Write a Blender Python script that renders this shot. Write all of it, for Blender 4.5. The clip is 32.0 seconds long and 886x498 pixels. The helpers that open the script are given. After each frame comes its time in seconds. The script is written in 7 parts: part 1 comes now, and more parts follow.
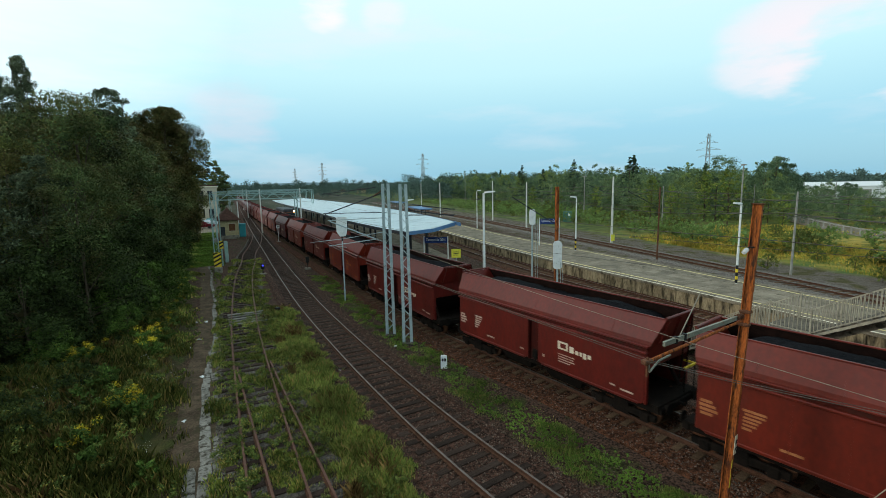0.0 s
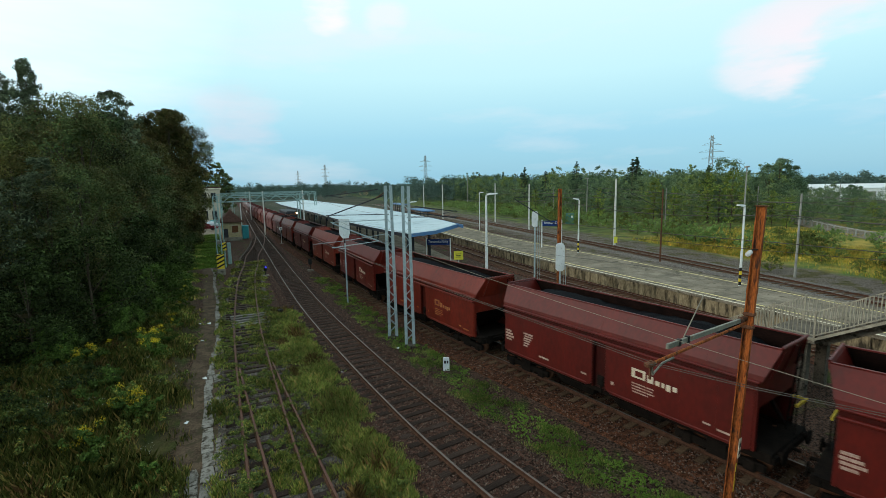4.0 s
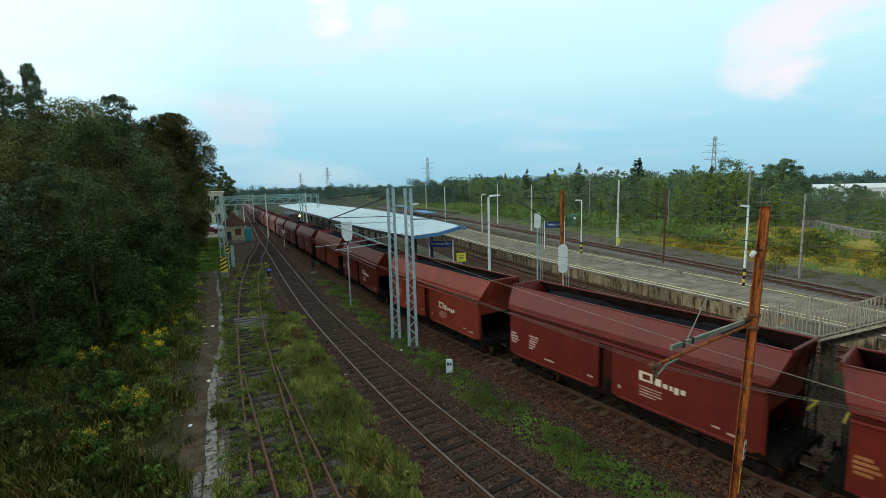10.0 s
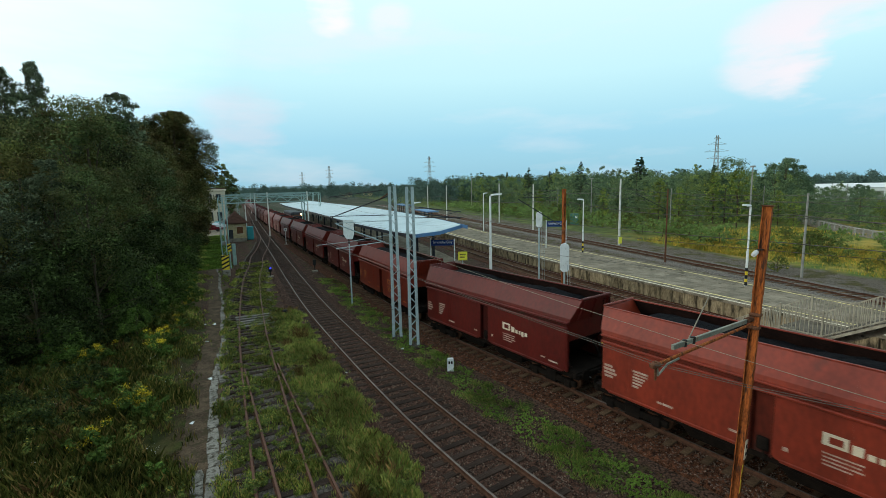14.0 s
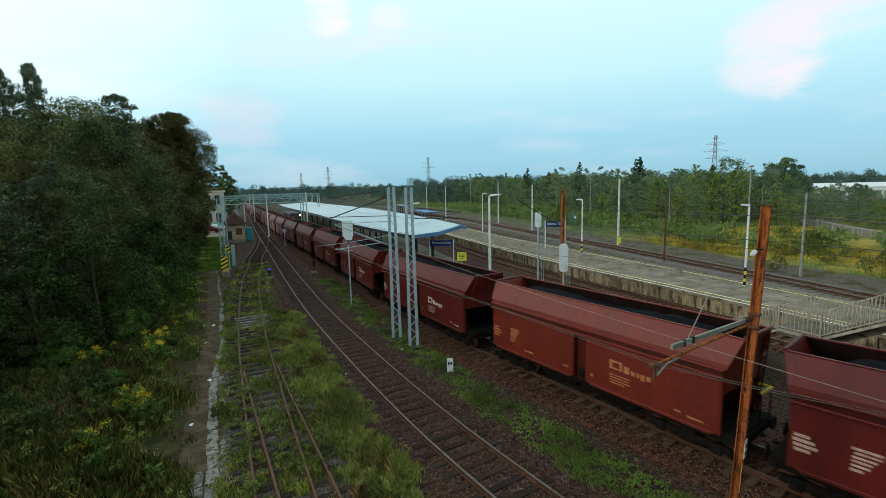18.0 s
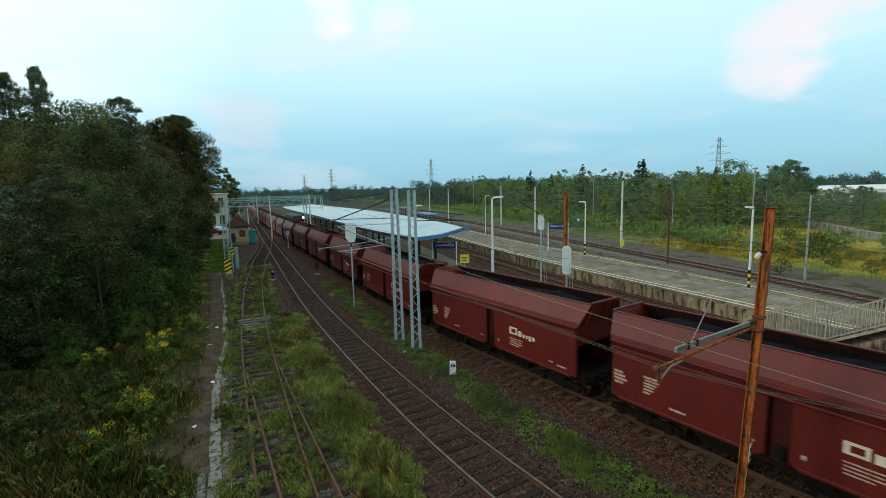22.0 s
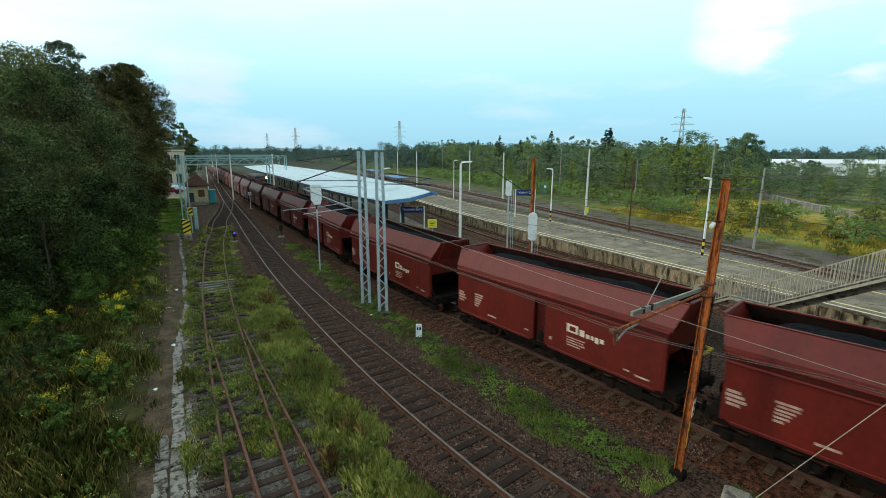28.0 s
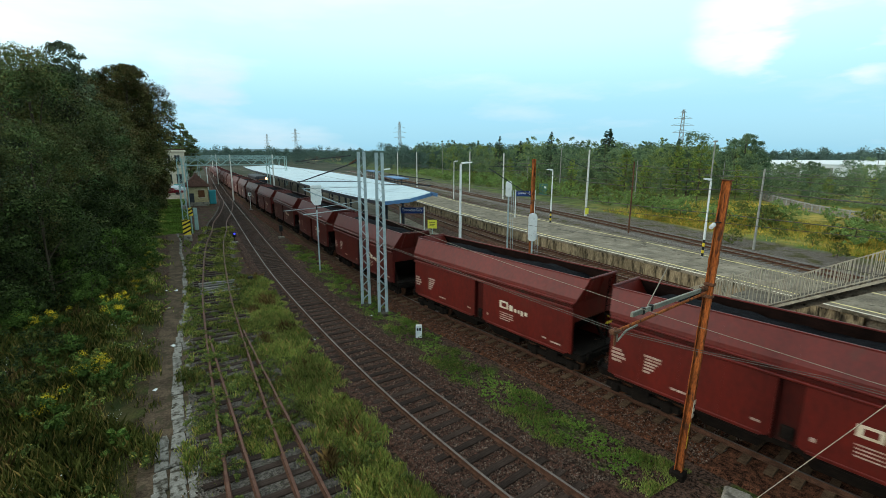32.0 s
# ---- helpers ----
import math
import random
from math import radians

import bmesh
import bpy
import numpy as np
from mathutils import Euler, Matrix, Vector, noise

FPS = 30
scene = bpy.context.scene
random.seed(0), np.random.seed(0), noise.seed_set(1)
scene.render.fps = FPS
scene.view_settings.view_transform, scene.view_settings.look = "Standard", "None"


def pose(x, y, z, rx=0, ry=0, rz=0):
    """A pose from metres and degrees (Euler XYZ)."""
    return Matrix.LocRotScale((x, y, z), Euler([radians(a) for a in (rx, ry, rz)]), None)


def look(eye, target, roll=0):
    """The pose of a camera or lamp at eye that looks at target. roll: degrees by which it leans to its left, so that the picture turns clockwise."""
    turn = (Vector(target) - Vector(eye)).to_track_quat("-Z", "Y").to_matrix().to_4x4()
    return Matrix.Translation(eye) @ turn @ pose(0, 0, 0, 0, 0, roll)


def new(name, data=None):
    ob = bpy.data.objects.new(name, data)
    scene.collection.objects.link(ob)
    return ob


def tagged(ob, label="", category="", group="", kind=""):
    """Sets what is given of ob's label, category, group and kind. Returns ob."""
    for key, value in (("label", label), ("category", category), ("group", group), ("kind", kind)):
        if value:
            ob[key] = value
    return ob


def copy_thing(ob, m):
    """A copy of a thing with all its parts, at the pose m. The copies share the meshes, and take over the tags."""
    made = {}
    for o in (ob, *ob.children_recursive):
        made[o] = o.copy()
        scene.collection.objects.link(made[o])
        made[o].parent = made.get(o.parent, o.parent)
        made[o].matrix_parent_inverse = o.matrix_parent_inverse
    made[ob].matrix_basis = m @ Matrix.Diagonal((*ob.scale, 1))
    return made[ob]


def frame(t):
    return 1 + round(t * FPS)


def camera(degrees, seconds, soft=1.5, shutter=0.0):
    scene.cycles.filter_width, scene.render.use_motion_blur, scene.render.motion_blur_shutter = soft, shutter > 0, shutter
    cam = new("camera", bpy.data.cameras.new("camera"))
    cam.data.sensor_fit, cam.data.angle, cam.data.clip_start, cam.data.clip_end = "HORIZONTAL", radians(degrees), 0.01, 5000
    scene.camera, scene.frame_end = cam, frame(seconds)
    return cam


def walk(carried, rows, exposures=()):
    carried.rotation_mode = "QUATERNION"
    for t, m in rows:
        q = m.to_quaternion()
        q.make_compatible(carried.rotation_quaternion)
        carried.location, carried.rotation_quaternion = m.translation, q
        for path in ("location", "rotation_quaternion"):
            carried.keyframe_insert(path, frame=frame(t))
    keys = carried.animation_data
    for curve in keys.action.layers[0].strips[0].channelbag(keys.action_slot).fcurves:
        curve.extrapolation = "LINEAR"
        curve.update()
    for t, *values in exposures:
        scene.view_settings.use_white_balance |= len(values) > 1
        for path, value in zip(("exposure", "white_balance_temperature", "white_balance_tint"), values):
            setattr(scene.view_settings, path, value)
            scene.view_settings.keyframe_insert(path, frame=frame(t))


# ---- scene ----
# One camera on a footbridge over the station throat; it only turns a little.
EYE = (0.0, 0.0, 8.59)
cam = camera(88.84, 32.0, soft=0.5, shutter=0.5)
# seconds, heading to the right, downward tilt, lean (degrees)
AIM = [
    (0.0, -27.62, -8.02, -1.18), (0.5, -27.52, -7.89, -1.2), (1.0, -27.44, -7.81, -1.25), (1.5, -27.42, -7.79, -1.16),
    (2.0, -27.35, -7.81, -1.18), (2.5, -27.33, -7.83, -1.24), (3.0, -27.33, -7.8, -1.12), (3.5, -27.33, -7.76, -1.15),
    (5.5, -27.26, -7.78, -1.22), (6.0, -27.27, -7.76, -1.16), (6.5, -27.25, -7.71, -1.23), (7.0, -27.24, -7.75, -1.16),
    (7.5, -27.14, -7.68, -1.29), (8.0, -27.09, -7.69, -1.32), (8.5, -27.1, -7.79, -1.3), (9.0, -27.06, -7.72, -1.37),
    (9.5, -27.04, -7.6, -1.35), (10.0, -26.98, -7.51, -1.46), (10.5, -26.95, -7.58, -1.39), (11.0, -26.93, -7.56, -1.39),
    (11.5, -26.92, -7.58, -1.45), (12.0, -26.86, -7.65, -1.43), (12.5, -26.87, -7.68, -1.4), (13.0, -26.93, -7.68, -1.38),
    (13.5, -26.86, -7.61, -1.45), (14.0, -26.79, -7.67, -1.34), (14.5, -26.77, -7.61, -1.48), (16.5, -26.83, -7.56, -1.52),
    (17.0, -26.86, -7.58, -1.46), (17.5, -26.88, -7.63, -1.52), (18.0, -26.9, -7.6, -1.5), (18.5, -26.92, -7.61, -1.47),
    (19.0, -26.77, -7.62, -1.55), (19.5, -26.65, -7.43, -1.66), (20.0, -26.53, -7.29, -1.76), (20.5, -26.5, -7.11, -1.79),
    (21.0, -26.55, -7.29, -1.75), (21.5, -26.63, -7.46, -1.53), (22.0, -26.55, -7.3, -1.51), (22.5, -26.5, -7.27, -1.64),
    (23.0, -26.55, -7.34, -1.71), (23.5, -26.55, -7.36, -1.68), (24.0, -26.56, -7.4, -1.62), (24.5, -26.53, -7.39, -1.57),
    (25.0, -26.75, -8.09, -1.37), (25.5, -27.43, -8.63, -1.09), (27.5, -30.07, -11.24, -0.16), (28.0, -30.66, -11.84, 0.07),
    (28.5, -30.56, -11.77, 0.13), (29.0, -30.56, -11.83, 0.1), (29.5, -30.46, -12.04, 0.11), (30.0, -30.55, -11.84, 0.05),
    (30.5, -30.65, -11.74, 0.07), (31.0, -30.55, -11.74, 0.05), (31.5, -30.66, -11.7, 0.18), (32.0, -30.66, -11.75, 0.1),
]


def aim(yaw, pitch, roll):
    a, b = radians(yaw), radians(pitch)
    ahead = Vector((-math.sin(a) * math.cos(b), math.cos(a) * math.cos(b), math.sin(b)))
    return look(EYE, Vector(EYE) + ahead * 10, roll)


walk(cam, [(t, aim(y, p, r)) for t, y, p, r in AIM], [(0.0, -0.05), (24.5, -0.05), (25.5, 0.02), (27.5, 0.2), (32.0, 0.2)])

# ---- world and sun: a bright, thinly clouded evening sky, brightest low at the side ----
SUN_AZ, SUN_EL = radians(-62), radians(17)
world = bpy.data.worlds.new("world")
scene.world = world
world.use_nodes = True
wn, wl = world.node_tree.nodes, world.node_tree.links
wn.clear()


def wnode(kind, **values):
    n = wn.new(kind)
    for key, value in values.items():
        n.inputs[key.replace("_", " ")].default_value = value
    return n


w_out = wn.new("ShaderNodeOutputWorld")
w_bg = wnode("ShaderNodeBackground", Strength=1.0)
wl.new(w_bg.outputs[0], w_out.inputs[0])
sky = wn.new("ShaderNodeTexSky")
sky.sky_type, sky.sun_disc = "NISHITA", False
sky.sun_elevation, sky.sun_rotation, sky.air_density, sky.dust_density = SUN_EL, SUN_AZ, 1.2, 1.5
w_tex = wn.new("ShaderNodeTexCoord")
w_sep = wn.new("ShaderNodeSeparateXYZ")
wl.new(w_tex.outputs["Generated"], w_sep.inputs[0])
w_grad = wn.new("ShaderNodeValToRGB")
ramp = w_grad.color_ramp
ramp.elements[0].position, ramp.elements[0].color = 0.0, (0.265, 0.56, 0.73, 1)
ramp.elements[1].position, ramp.elements[1].color = 1.0, (0.56, 0.70, 0.76, 1)
for at_, col in ((0.10, (0.325, 0.66, 0.845, 1)), (0.22, (0.57, 0.90, 0.97, 1)), (0.42, (0.80, 1.04, 1.03, 1))):
    e = ramp.elements.new(at_)
    e.color = col
wl.new(w_sep.outputs["Z"], w_grad.inputs[0])
w_map = wn.new("ShaderNodeMapping")
w_map.inputs["Scale"].default_value = (1.0, 1.0, 4.5)
w_map.inputs["Location"].default_value = (0.35, 0.1, 0.0)
wl.new(w_tex.outputs["Generated"], w_map.inputs[0])
w_noise = wnode("ShaderNodeTexNoise", Scale=2.1, Detail=7.0, Roughness=0.55)
wl.new(w_map.outputs[0], w_noise.inputs["Vector"])
w_cl = wn.new("ShaderNodeMapRange")
w_cl.inputs["From Min"].default_value, w_cl.inputs["From Max"].default_value = 0.50, 0.72
w_cl.inputs["To Min"].default_value, w_cl.inputs["To Max"].default_value = 0.0, 0.42
wl.new(w_noise.outputs["Fac"], w_cl.inputs["Value"])
w_mix1 = wn.new("ShaderNodeMixRGB")
w_mix1.inputs[2].default_value = (0.92, 0.88, 0.93, 1)
wl.new(w_cl.outputs[0], w_mix1.inputs[0])
wl.new(w_grad.outputs[0], w_mix1.inputs[1])
# the veiled sun brightens the cloud around it
w_dot = wn.new("ShaderNodeVectorMath")
w_dot.operation = "DOT_PRODUCT"
w_dot.inputs[1].default_value = (math.sin(SUN_AZ) * math.cos(SUN_EL), math.cos(SUN_AZ) * math.cos(SUN_EL), math.sin(SUN_EL))
wl.new(w_tex.outputs["Generated"], w_dot.inputs[0])
w_glow = wn.new("ShaderNodeMapRange")
w_glow.inputs["From Min"].default_value, w_glow.inputs["From Max"].default_value = 0.45, 1.0
w_glow.inputs["To Min"].default_value, w_glow.inputs["To Max"].default_value = 0.0, 0.9
wl.new(w_dot.outputs["Value"], w_glow.inputs["Value"])
w_mix2 = wn.new("ShaderNodeMixRGB")
w_mix2.blend_type = "ADD"
w_mix2.inputs[2].default_value = (0.62, 0.55, 0.48, 1)
wl.new(w_glow.outputs[0], w_mix2.inputs[0])
# banks of pinkish cumulus: direction, how tightly gathered, how dense
w_puff = wnode("ShaderNodeTexNoise", Scale=4.2, Detail=8.0, Roughness=0.52)
w_soft = wn.new("ShaderNodeMapping")
w_soft.inputs["Scale"].default_value = (1.0, 1.0, 3.0)
wl.new(w_tex.outputs["Generated"], w_soft.inputs[0])
wl.new(w_soft.outputs[0], w_puff.inputs["Vector"])
w_last = w_mix1
for towards, near0, near1, dense, tone in (
    ((0.912, 0.352, 0.210), 0.984, 0.999, 0.8, (0.96, 0.87, 0.91, 1)), ((0.865, 0.454, 0.211), 0.994, 0.9995, 0.7, (0.96, 0.88, 0.93, 1)), ((0.224, 0.913, 0.345), 0.9975, 0.9997, 0.9, (1.05, 0.98, 0.98, 1)),
    ((0.342, 0.881, 0.327), 0.998, 0.9998, 0.5, (1.0, 0.94, 0.95, 1)), ((0.069, 0.989, 0.131), 0.993, 0.9995, 0.35, (0.80, 0.72, 0.82, 1)),
):
    w_bank = wn.new("ShaderNodeVectorMath")
    w_bank.operation = "DOT_PRODUCT"
    w_bank.inputs[1].default_value = Vector(towards).normalized()
    wl.new(w_tex.outputs["Generated"], w_bank.inputs[0])
    w_near = wn.new("ShaderNodeMapRange")
    w_near.interpolation_type = "SMOOTHSTEP"
    w_near.inputs["From Min"].default_value, w_near.inputs["From Max"].default_value = near0, near1
    wl.new(w_bank.outputs["Value"], w_near.inputs["Value"])
    w_sum = wn.new("ShaderNodeMath")
    w_sum.operation = "MULTIPLY_ADD"
    w_sum.inputs[1].default_value = 0.20
    wl.new(w_near.outputs[0], w_sum.inputs[0])
    wl.new(w_puff.outputs["Fac"], w_sum.inputs[2])
    w_puffs = wn.new("ShaderNodeMapRange")
    w_puffs.inputs["From Min"].default_value, w_puffs.inputs["From Max"].default_value = 0.64, 0.79
    w_puffs.inputs["To Max"].default_value = dense
    wl.new(w_sum.outputs[0], w_puffs.inputs["Value"])
    w_only = wn.new("ShaderNodeMath")
    w_only.operation = "MULTIPLY"
    wl.new(w_puffs.outputs[0], w_only.inputs[0])
    wl.new(w_near.outputs[0], w_only.inputs[1])
    w_mixc = wn.new("ShaderNodeMixRGB")
    w_mixc.inputs[2].default_value = tone
    wl.new(w_only.outputs[0], w_mixc.inputs[0])
    wl.new(w_last.outputs[0], w_mixc.inputs[1])
    w_last = w_mixc
wl.new(w_mixc.outputs[0], w_mix2.inputs[1])
w_mix3 = wn.new("ShaderNodeMixRGB")
w_mix3.blend_type = "ADD"
w_mix3.inputs[0].default_value = 0.02
wl.new(w_mix2.outputs[0], w_mix3.inputs[1])
wl.new(sky.outputs[0], w_mix3.inputs[2])
wl.new(w_mix3.outputs[0], w_bg.inputs[0])

sun = new("sun", bpy.data.lights.new("sun", "SUN"))
sun.data.energy, sun.data.angle, sun.data.color = 0.9, radians(14), (1.0, 0.90, 0.78)
sun.matrix_world = look((math.sin(SUN_AZ) * math.cos(SUN_EL) * 50, math.cos(SUN_AZ) * math.cos(SUN_EL) * 50, math.sin(SUN_EL) * 50), (0, 0, 0))


# ---- materials ----
def material(name, c1, c2, scale=2.0, fine=20.0, rough=0.8, bump=0.2, metal=0.0, spots=None, own=False, stretch=(1, 1, 1), lo=0.35, hi=0.65, island=0.0, rand=0.0, tint=False, spot_at=(0.56, 0.66), spec=0.12):
    """Two colours mixed at two scales, fine relief, and optional stains of a third colour."""
    m = bpy.data.materials.new(name)
    m.use_nodes = True
    N, L = m.node_tree.nodes, m.node_tree.links
    bsdf = N["Principled BSDF"]
    if own:
        src = N.new("ShaderNodeTexCoord").outputs["Object"]
    else:
        src = N.new("ShaderNodeNewGeometry").outputs["Position"]
    mp = N.new("ShaderNodeMapping")
    mp.inputs["Scale"].default_value = stretch
    L.new(src, mp.inputs[0])
    big = N.new("ShaderNodeTexNoise")
    big.inputs["Scale"].default_value, big.inputs["Detail"].default_value = scale, 5
    L.new(mp.outputs[0], big.inputs["Vector"])
    small = N.new("ShaderNodeTexNoise")
    small.inputs["Scale"].default_value, small.inputs["Detail"].default_value = fine, 4
    L.new(mp.outputs[0], small.inputs["Vector"])
    add = N.new("ShaderNodeMath")
    add.operation = "ADD"
    half = N.new("ShaderNodeMath")
    half.operation = "MULTIPLY"
    half.inputs[1].default_value = 0.5
    L.new(big.outputs["Fac"], add.inputs[0])
    L.new(small.outputs["Fac"], add.inputs[1])
    L.new(add.outputs[0], half.inputs[0])
    fac = N.new("ShaderNodeMapRange")
    fac.inputs["From Min"].default_value, fac.inputs["From Max"].default_value = lo, hi
    L.new(half.outputs[0], fac.inputs["Value"])
    mix = N.new("ShaderNodeMixRGB")
    mix.inputs[1].default_value, mix.inputs[2].default_value = (*c1, 1), (*c2, 1)
    L.new(fac.outputs[0], mix.inputs[0])
    col = mix.outputs[0]
    if tint:
        info = N.new("ShaderNodeObjectInfo")
        t = N.new("ShaderNodeMixRGB")
        t.blend_type = "MULTIPLY"
        t.inputs[0].default_value = 1.0
        L.new(col, t.inputs[1])
        L.new(info.outputs["Color"], t.inputs[2])
        col = t.outputs[0]
    if spots:
        sn = N.new("ShaderNodeTexNoise")
        sn.inputs["Scale"].default_value, sn.inputs["Detail"].default_value = scale * 2.3, 8
        L.new(mp.outputs[0], sn.inputs["Vector"])
        sr = N.new("ShaderNodeMapRange")
        sr.inputs["From Min"].default_value, sr.inputs["From Max"].default_value = spot_at
        L.new(sn.outputs["Fac"], sr.inputs["Value"])
        sm = N.new("ShaderNodeMixRGB")
        sm.inputs[2].default_value = (*spots, 1)
        L.new(sr.outputs[0], sm.inputs[0])
        L.new(col, sm.inputs[1])
        col = sm.outputs[0]
    if island or rand:
        value = N.new("ShaderNodeNewGeometry").outputs["Random Per Island"] if island else N.new("ShaderNodeObjectInfo").outputs["Random"]
        amount = island or rand
        rr = N.new("ShaderNodeMapRange")
        rr.inputs["To Min"].default_value, rr.inputs["To Max"].default_value = 1 - amount, 1 + amount
        L.new(value, rr.inputs["Value"])
        hs = N.new("ShaderNodeHueSaturation")
        L.new(rr.outputs[0], hs.inputs["Value"])
        L.new(col, hs.inputs["Color"])
        col = hs.outputs[0]
    L.new(col, bsdf.inputs["Base Color"])
    bsdf.inputs["Roughness"].default_value, bsdf.inputs["Metallic"].default_value = rough, metal
    bsdf.inputs["Specular IOR Level"].default_value = spec
    if bump:
        b = N.new("ShaderNodeBump")
        b.inputs["Strength"].default_value, b.inputs["Distance"].default_value = bump, 0.03
        L.new(half.outputs[0], b.inputs["Height"])
        L.new(b.outputs[0], bsdf.inputs["Normal"])
    return m


def leaf_material(name, dark, light, odd=None, share=0.9, patch=(0.42, 1.6), scale=0.45, drift=0.0):
    """Leaves, each its own shade; the hue may drift from bough to bough."""
    m = bpy.data.materials.new(name)
    m.use_nodes = True
    N, L = m.node_tree.nodes, m.node_tree.links
    bsdf = N["Principled BSDF"]
    geo = N.new("ShaderNodeNewGeometry")
    rp = N.new("ShaderNodeValToRGB")
    rp.color_ramp.elements[0].color, rp.color_ramp.elements[1].color = (*dark, 1), (*light, 1)
    rp.color_ramp.elements[1].position = share
    if odd:
        e = rp.color_ramp.elements.new(min(share + 0.03, 0.99))
        e.color = (*odd, 1)
    L.new(geo.outputs["Random Per Island"], rp.inputs[0])
    nz = N.new("ShaderNodeTexNoise")
    nz.inputs["Scale"].default_value = scale
    L.new(geo.outputs["Position"], nz.inputs["Vector"])
    rr = N.new("ShaderNodeMapRange")
    rr.inputs["From Min"].default_value, rr.inputs["From Max"].default_value = 0.3, 0.7
    rr.inputs["To Min"].default_value, rr.inputs["To Max"].default_value = patch
    L.new(nz.outputs["Fac"], rr.inputs["Value"])
    hs = N.new("ShaderNodeHueSaturation")
    L.new(rr.outputs[0], hs.inputs["Value"])
    L.new(rp.outputs[0], hs.inputs["Color"])
    if drift:
        nh = N.new("ShaderNodeTexNoise")
        nh.inputs["Scale"].default_value, nh.inputs["Detail"].default_value = scale * 0.75, 3.0
        shift = N.new("ShaderNodeVectorMath")
        shift.inputs[1].default_value = (31.0, 17.0, 9.0)
        L.new(geo.outputs["Position"], shift.inputs[0])
        L.new(shift.outputs[0], nh.inputs["Vector"])
        rh = N.new("ShaderNodeMapRange")
        rh.inputs["From Min"].default_value, rh.inputs["From Max"].default_value = 0.32, 0.68
        rh.inputs["To Min"].default_value, rh.inputs["To Max"].default_value = 0.5 - drift, 0.5 + drift
        L.new(nh.outputs["Fac"], rh.inputs["Value"])
        L.new(rh.outputs[0], hs.inputs["Hue"])
    L.new(hs.outputs[0], bsdf.inputs["Base Color"])
    bsdf.inputs["Roughness"].default_value = 0.75
    bsdf.inputs["Specular IOR Level"].default_value = 0.08
    return m


def ground_material():
    """Dirt and gravel in the yard, dark grass beside the path, dry meadow beyond the far track."""
    m = bpy.data.materials.new("ground")
    m.use_nodes = True
    N, L = m.node_tree.nodes, m.node_tree.links
    bsdf = N["Principled BSDF"]
    pos = N.new("ShaderNodeNewGeometry").outputs["Position"]
    sep = N.new("ShaderNodeSeparateXYZ")
    L.new(pos, sep.inputs[0])

    def noise_(scale, detail=5):
        n = N.new("ShaderNodeTexNoise")
        n.inputs["Scale"].default_value, n.inputs["Detail"].default_value = scale, detail
        L.new(pos, n.inputs["Vector"])
        return n.outputs["Fac"]

    def span(value, a, b):
        r = N.new("ShaderNodeMapRange")
        r.inputs["From Min"].default_value, r.inputs["From Max"].default_value = a, b
        L.new(value, r.inputs["Value"])
        return r.outputs[0]

    def blend(fac, a, b):
        x = N.new("ShaderNodeMixRGB")
        L.new(fac, x.inputs[0])
        for slot, v in ((1, a), (2, b)):
            if isinstance(v, tuple):
                x.inputs[slot].default_value = (*v, 1)
            else:
                L.new(v, x.inputs[slot])
        return x.outputs[0]

    def math_(op, a, b):
        x = N.new("ShaderNodeMath")
        x.operation = op
        for slot, v in ((0, a), (1, b)):
            if isinstance(v, (int, float)):
                x.inputs[slot].default_value = v
            else:
                L.new(v, x.inputs[slot])
        return x.outputs[0]

    patch, grain, stones = noise_(0.7), noise_(14), noise_(45, 2)
    gravel = blend(span(grain, 0.38, 0.62), (0.014, 0.008, 0.0055), (0.112, 0.064, 0.044))
    gravel = blend(span(stones, 0.62, 0.72), gravel, (0.15, 0.13, 0.12))
    weeds = blend(span(grain, 0.35, 0.65), (0.018, 0.028, 0.008), (0.07, 0.085, 0.022))
    yard = blend(span(patch, 0.56, 0.66), gravel, weeds)
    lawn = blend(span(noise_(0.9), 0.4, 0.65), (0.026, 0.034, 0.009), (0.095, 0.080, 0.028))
    meadow = blend(span(noise_(0.09), 0.40, 0.58), (0.12, 0.16, 0.035), (0.36, 0.27, 0.06))
    meadow = blend(span(noise_(0.5), 0.45, 0.65), meadow, (0.08, 0.13, 0.03))
    scrub = blend(span(noise_(0.4), 0.4, 0.62), (0.045, 0.070, 0.022), (0.125, 0.145, 0.045))
    meadow = blend(span(sep.outputs["Y"], 34, 62), meadow, scrub)
    wob = math_("MULTIPLY", math_("SUBTRACT", noise_(0.25), 0.5), 6.0)
    left = span(math_("ADD", sep.outputs["X"], math_("MULTIPLY", wob, 0.3)), -1.3, -2.6)
    edge = math_("SUBTRACT", math_("ADD", sep.outputs["X"], wob), math_("MULTIPLY", sep.outputs["Y"], 0.21))
    right = span(edge, 46.0, 48.5)
    far = blend(span(noise_(0.06), 0.4, 0.6), (0.030, 0.040, 0.022), (0.070, 0.068, 0.048))
    grey = blend(span(grain, 0.38, 0.62), (0.044, 0.036, 0.028), (0.190, 0.160, 0.130))
    grey = blend(span(noise_(0.55), 0.50, 0.60), grey, blend(span(grain, 0.4, 0.6), (0.035, 0.036, 0.012), (0.105, 0.088, 0.036)))
    yard = blend(span(edge, 33.0, 35.5), yard, grey)
    yard = blend(span(sep.outputs["Y"], 110, 230), yard, far)
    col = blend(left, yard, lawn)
    col = blend(right, col, meadow)
    L.new(col, bsdf.inputs["Base Color"])
    bsdf.inputs["Roughness"].default_value = 0.95
    bsdf.inputs["Specular IOR Level"].default_value = 0.1
    bp_ = N.new("ShaderNodeBump")
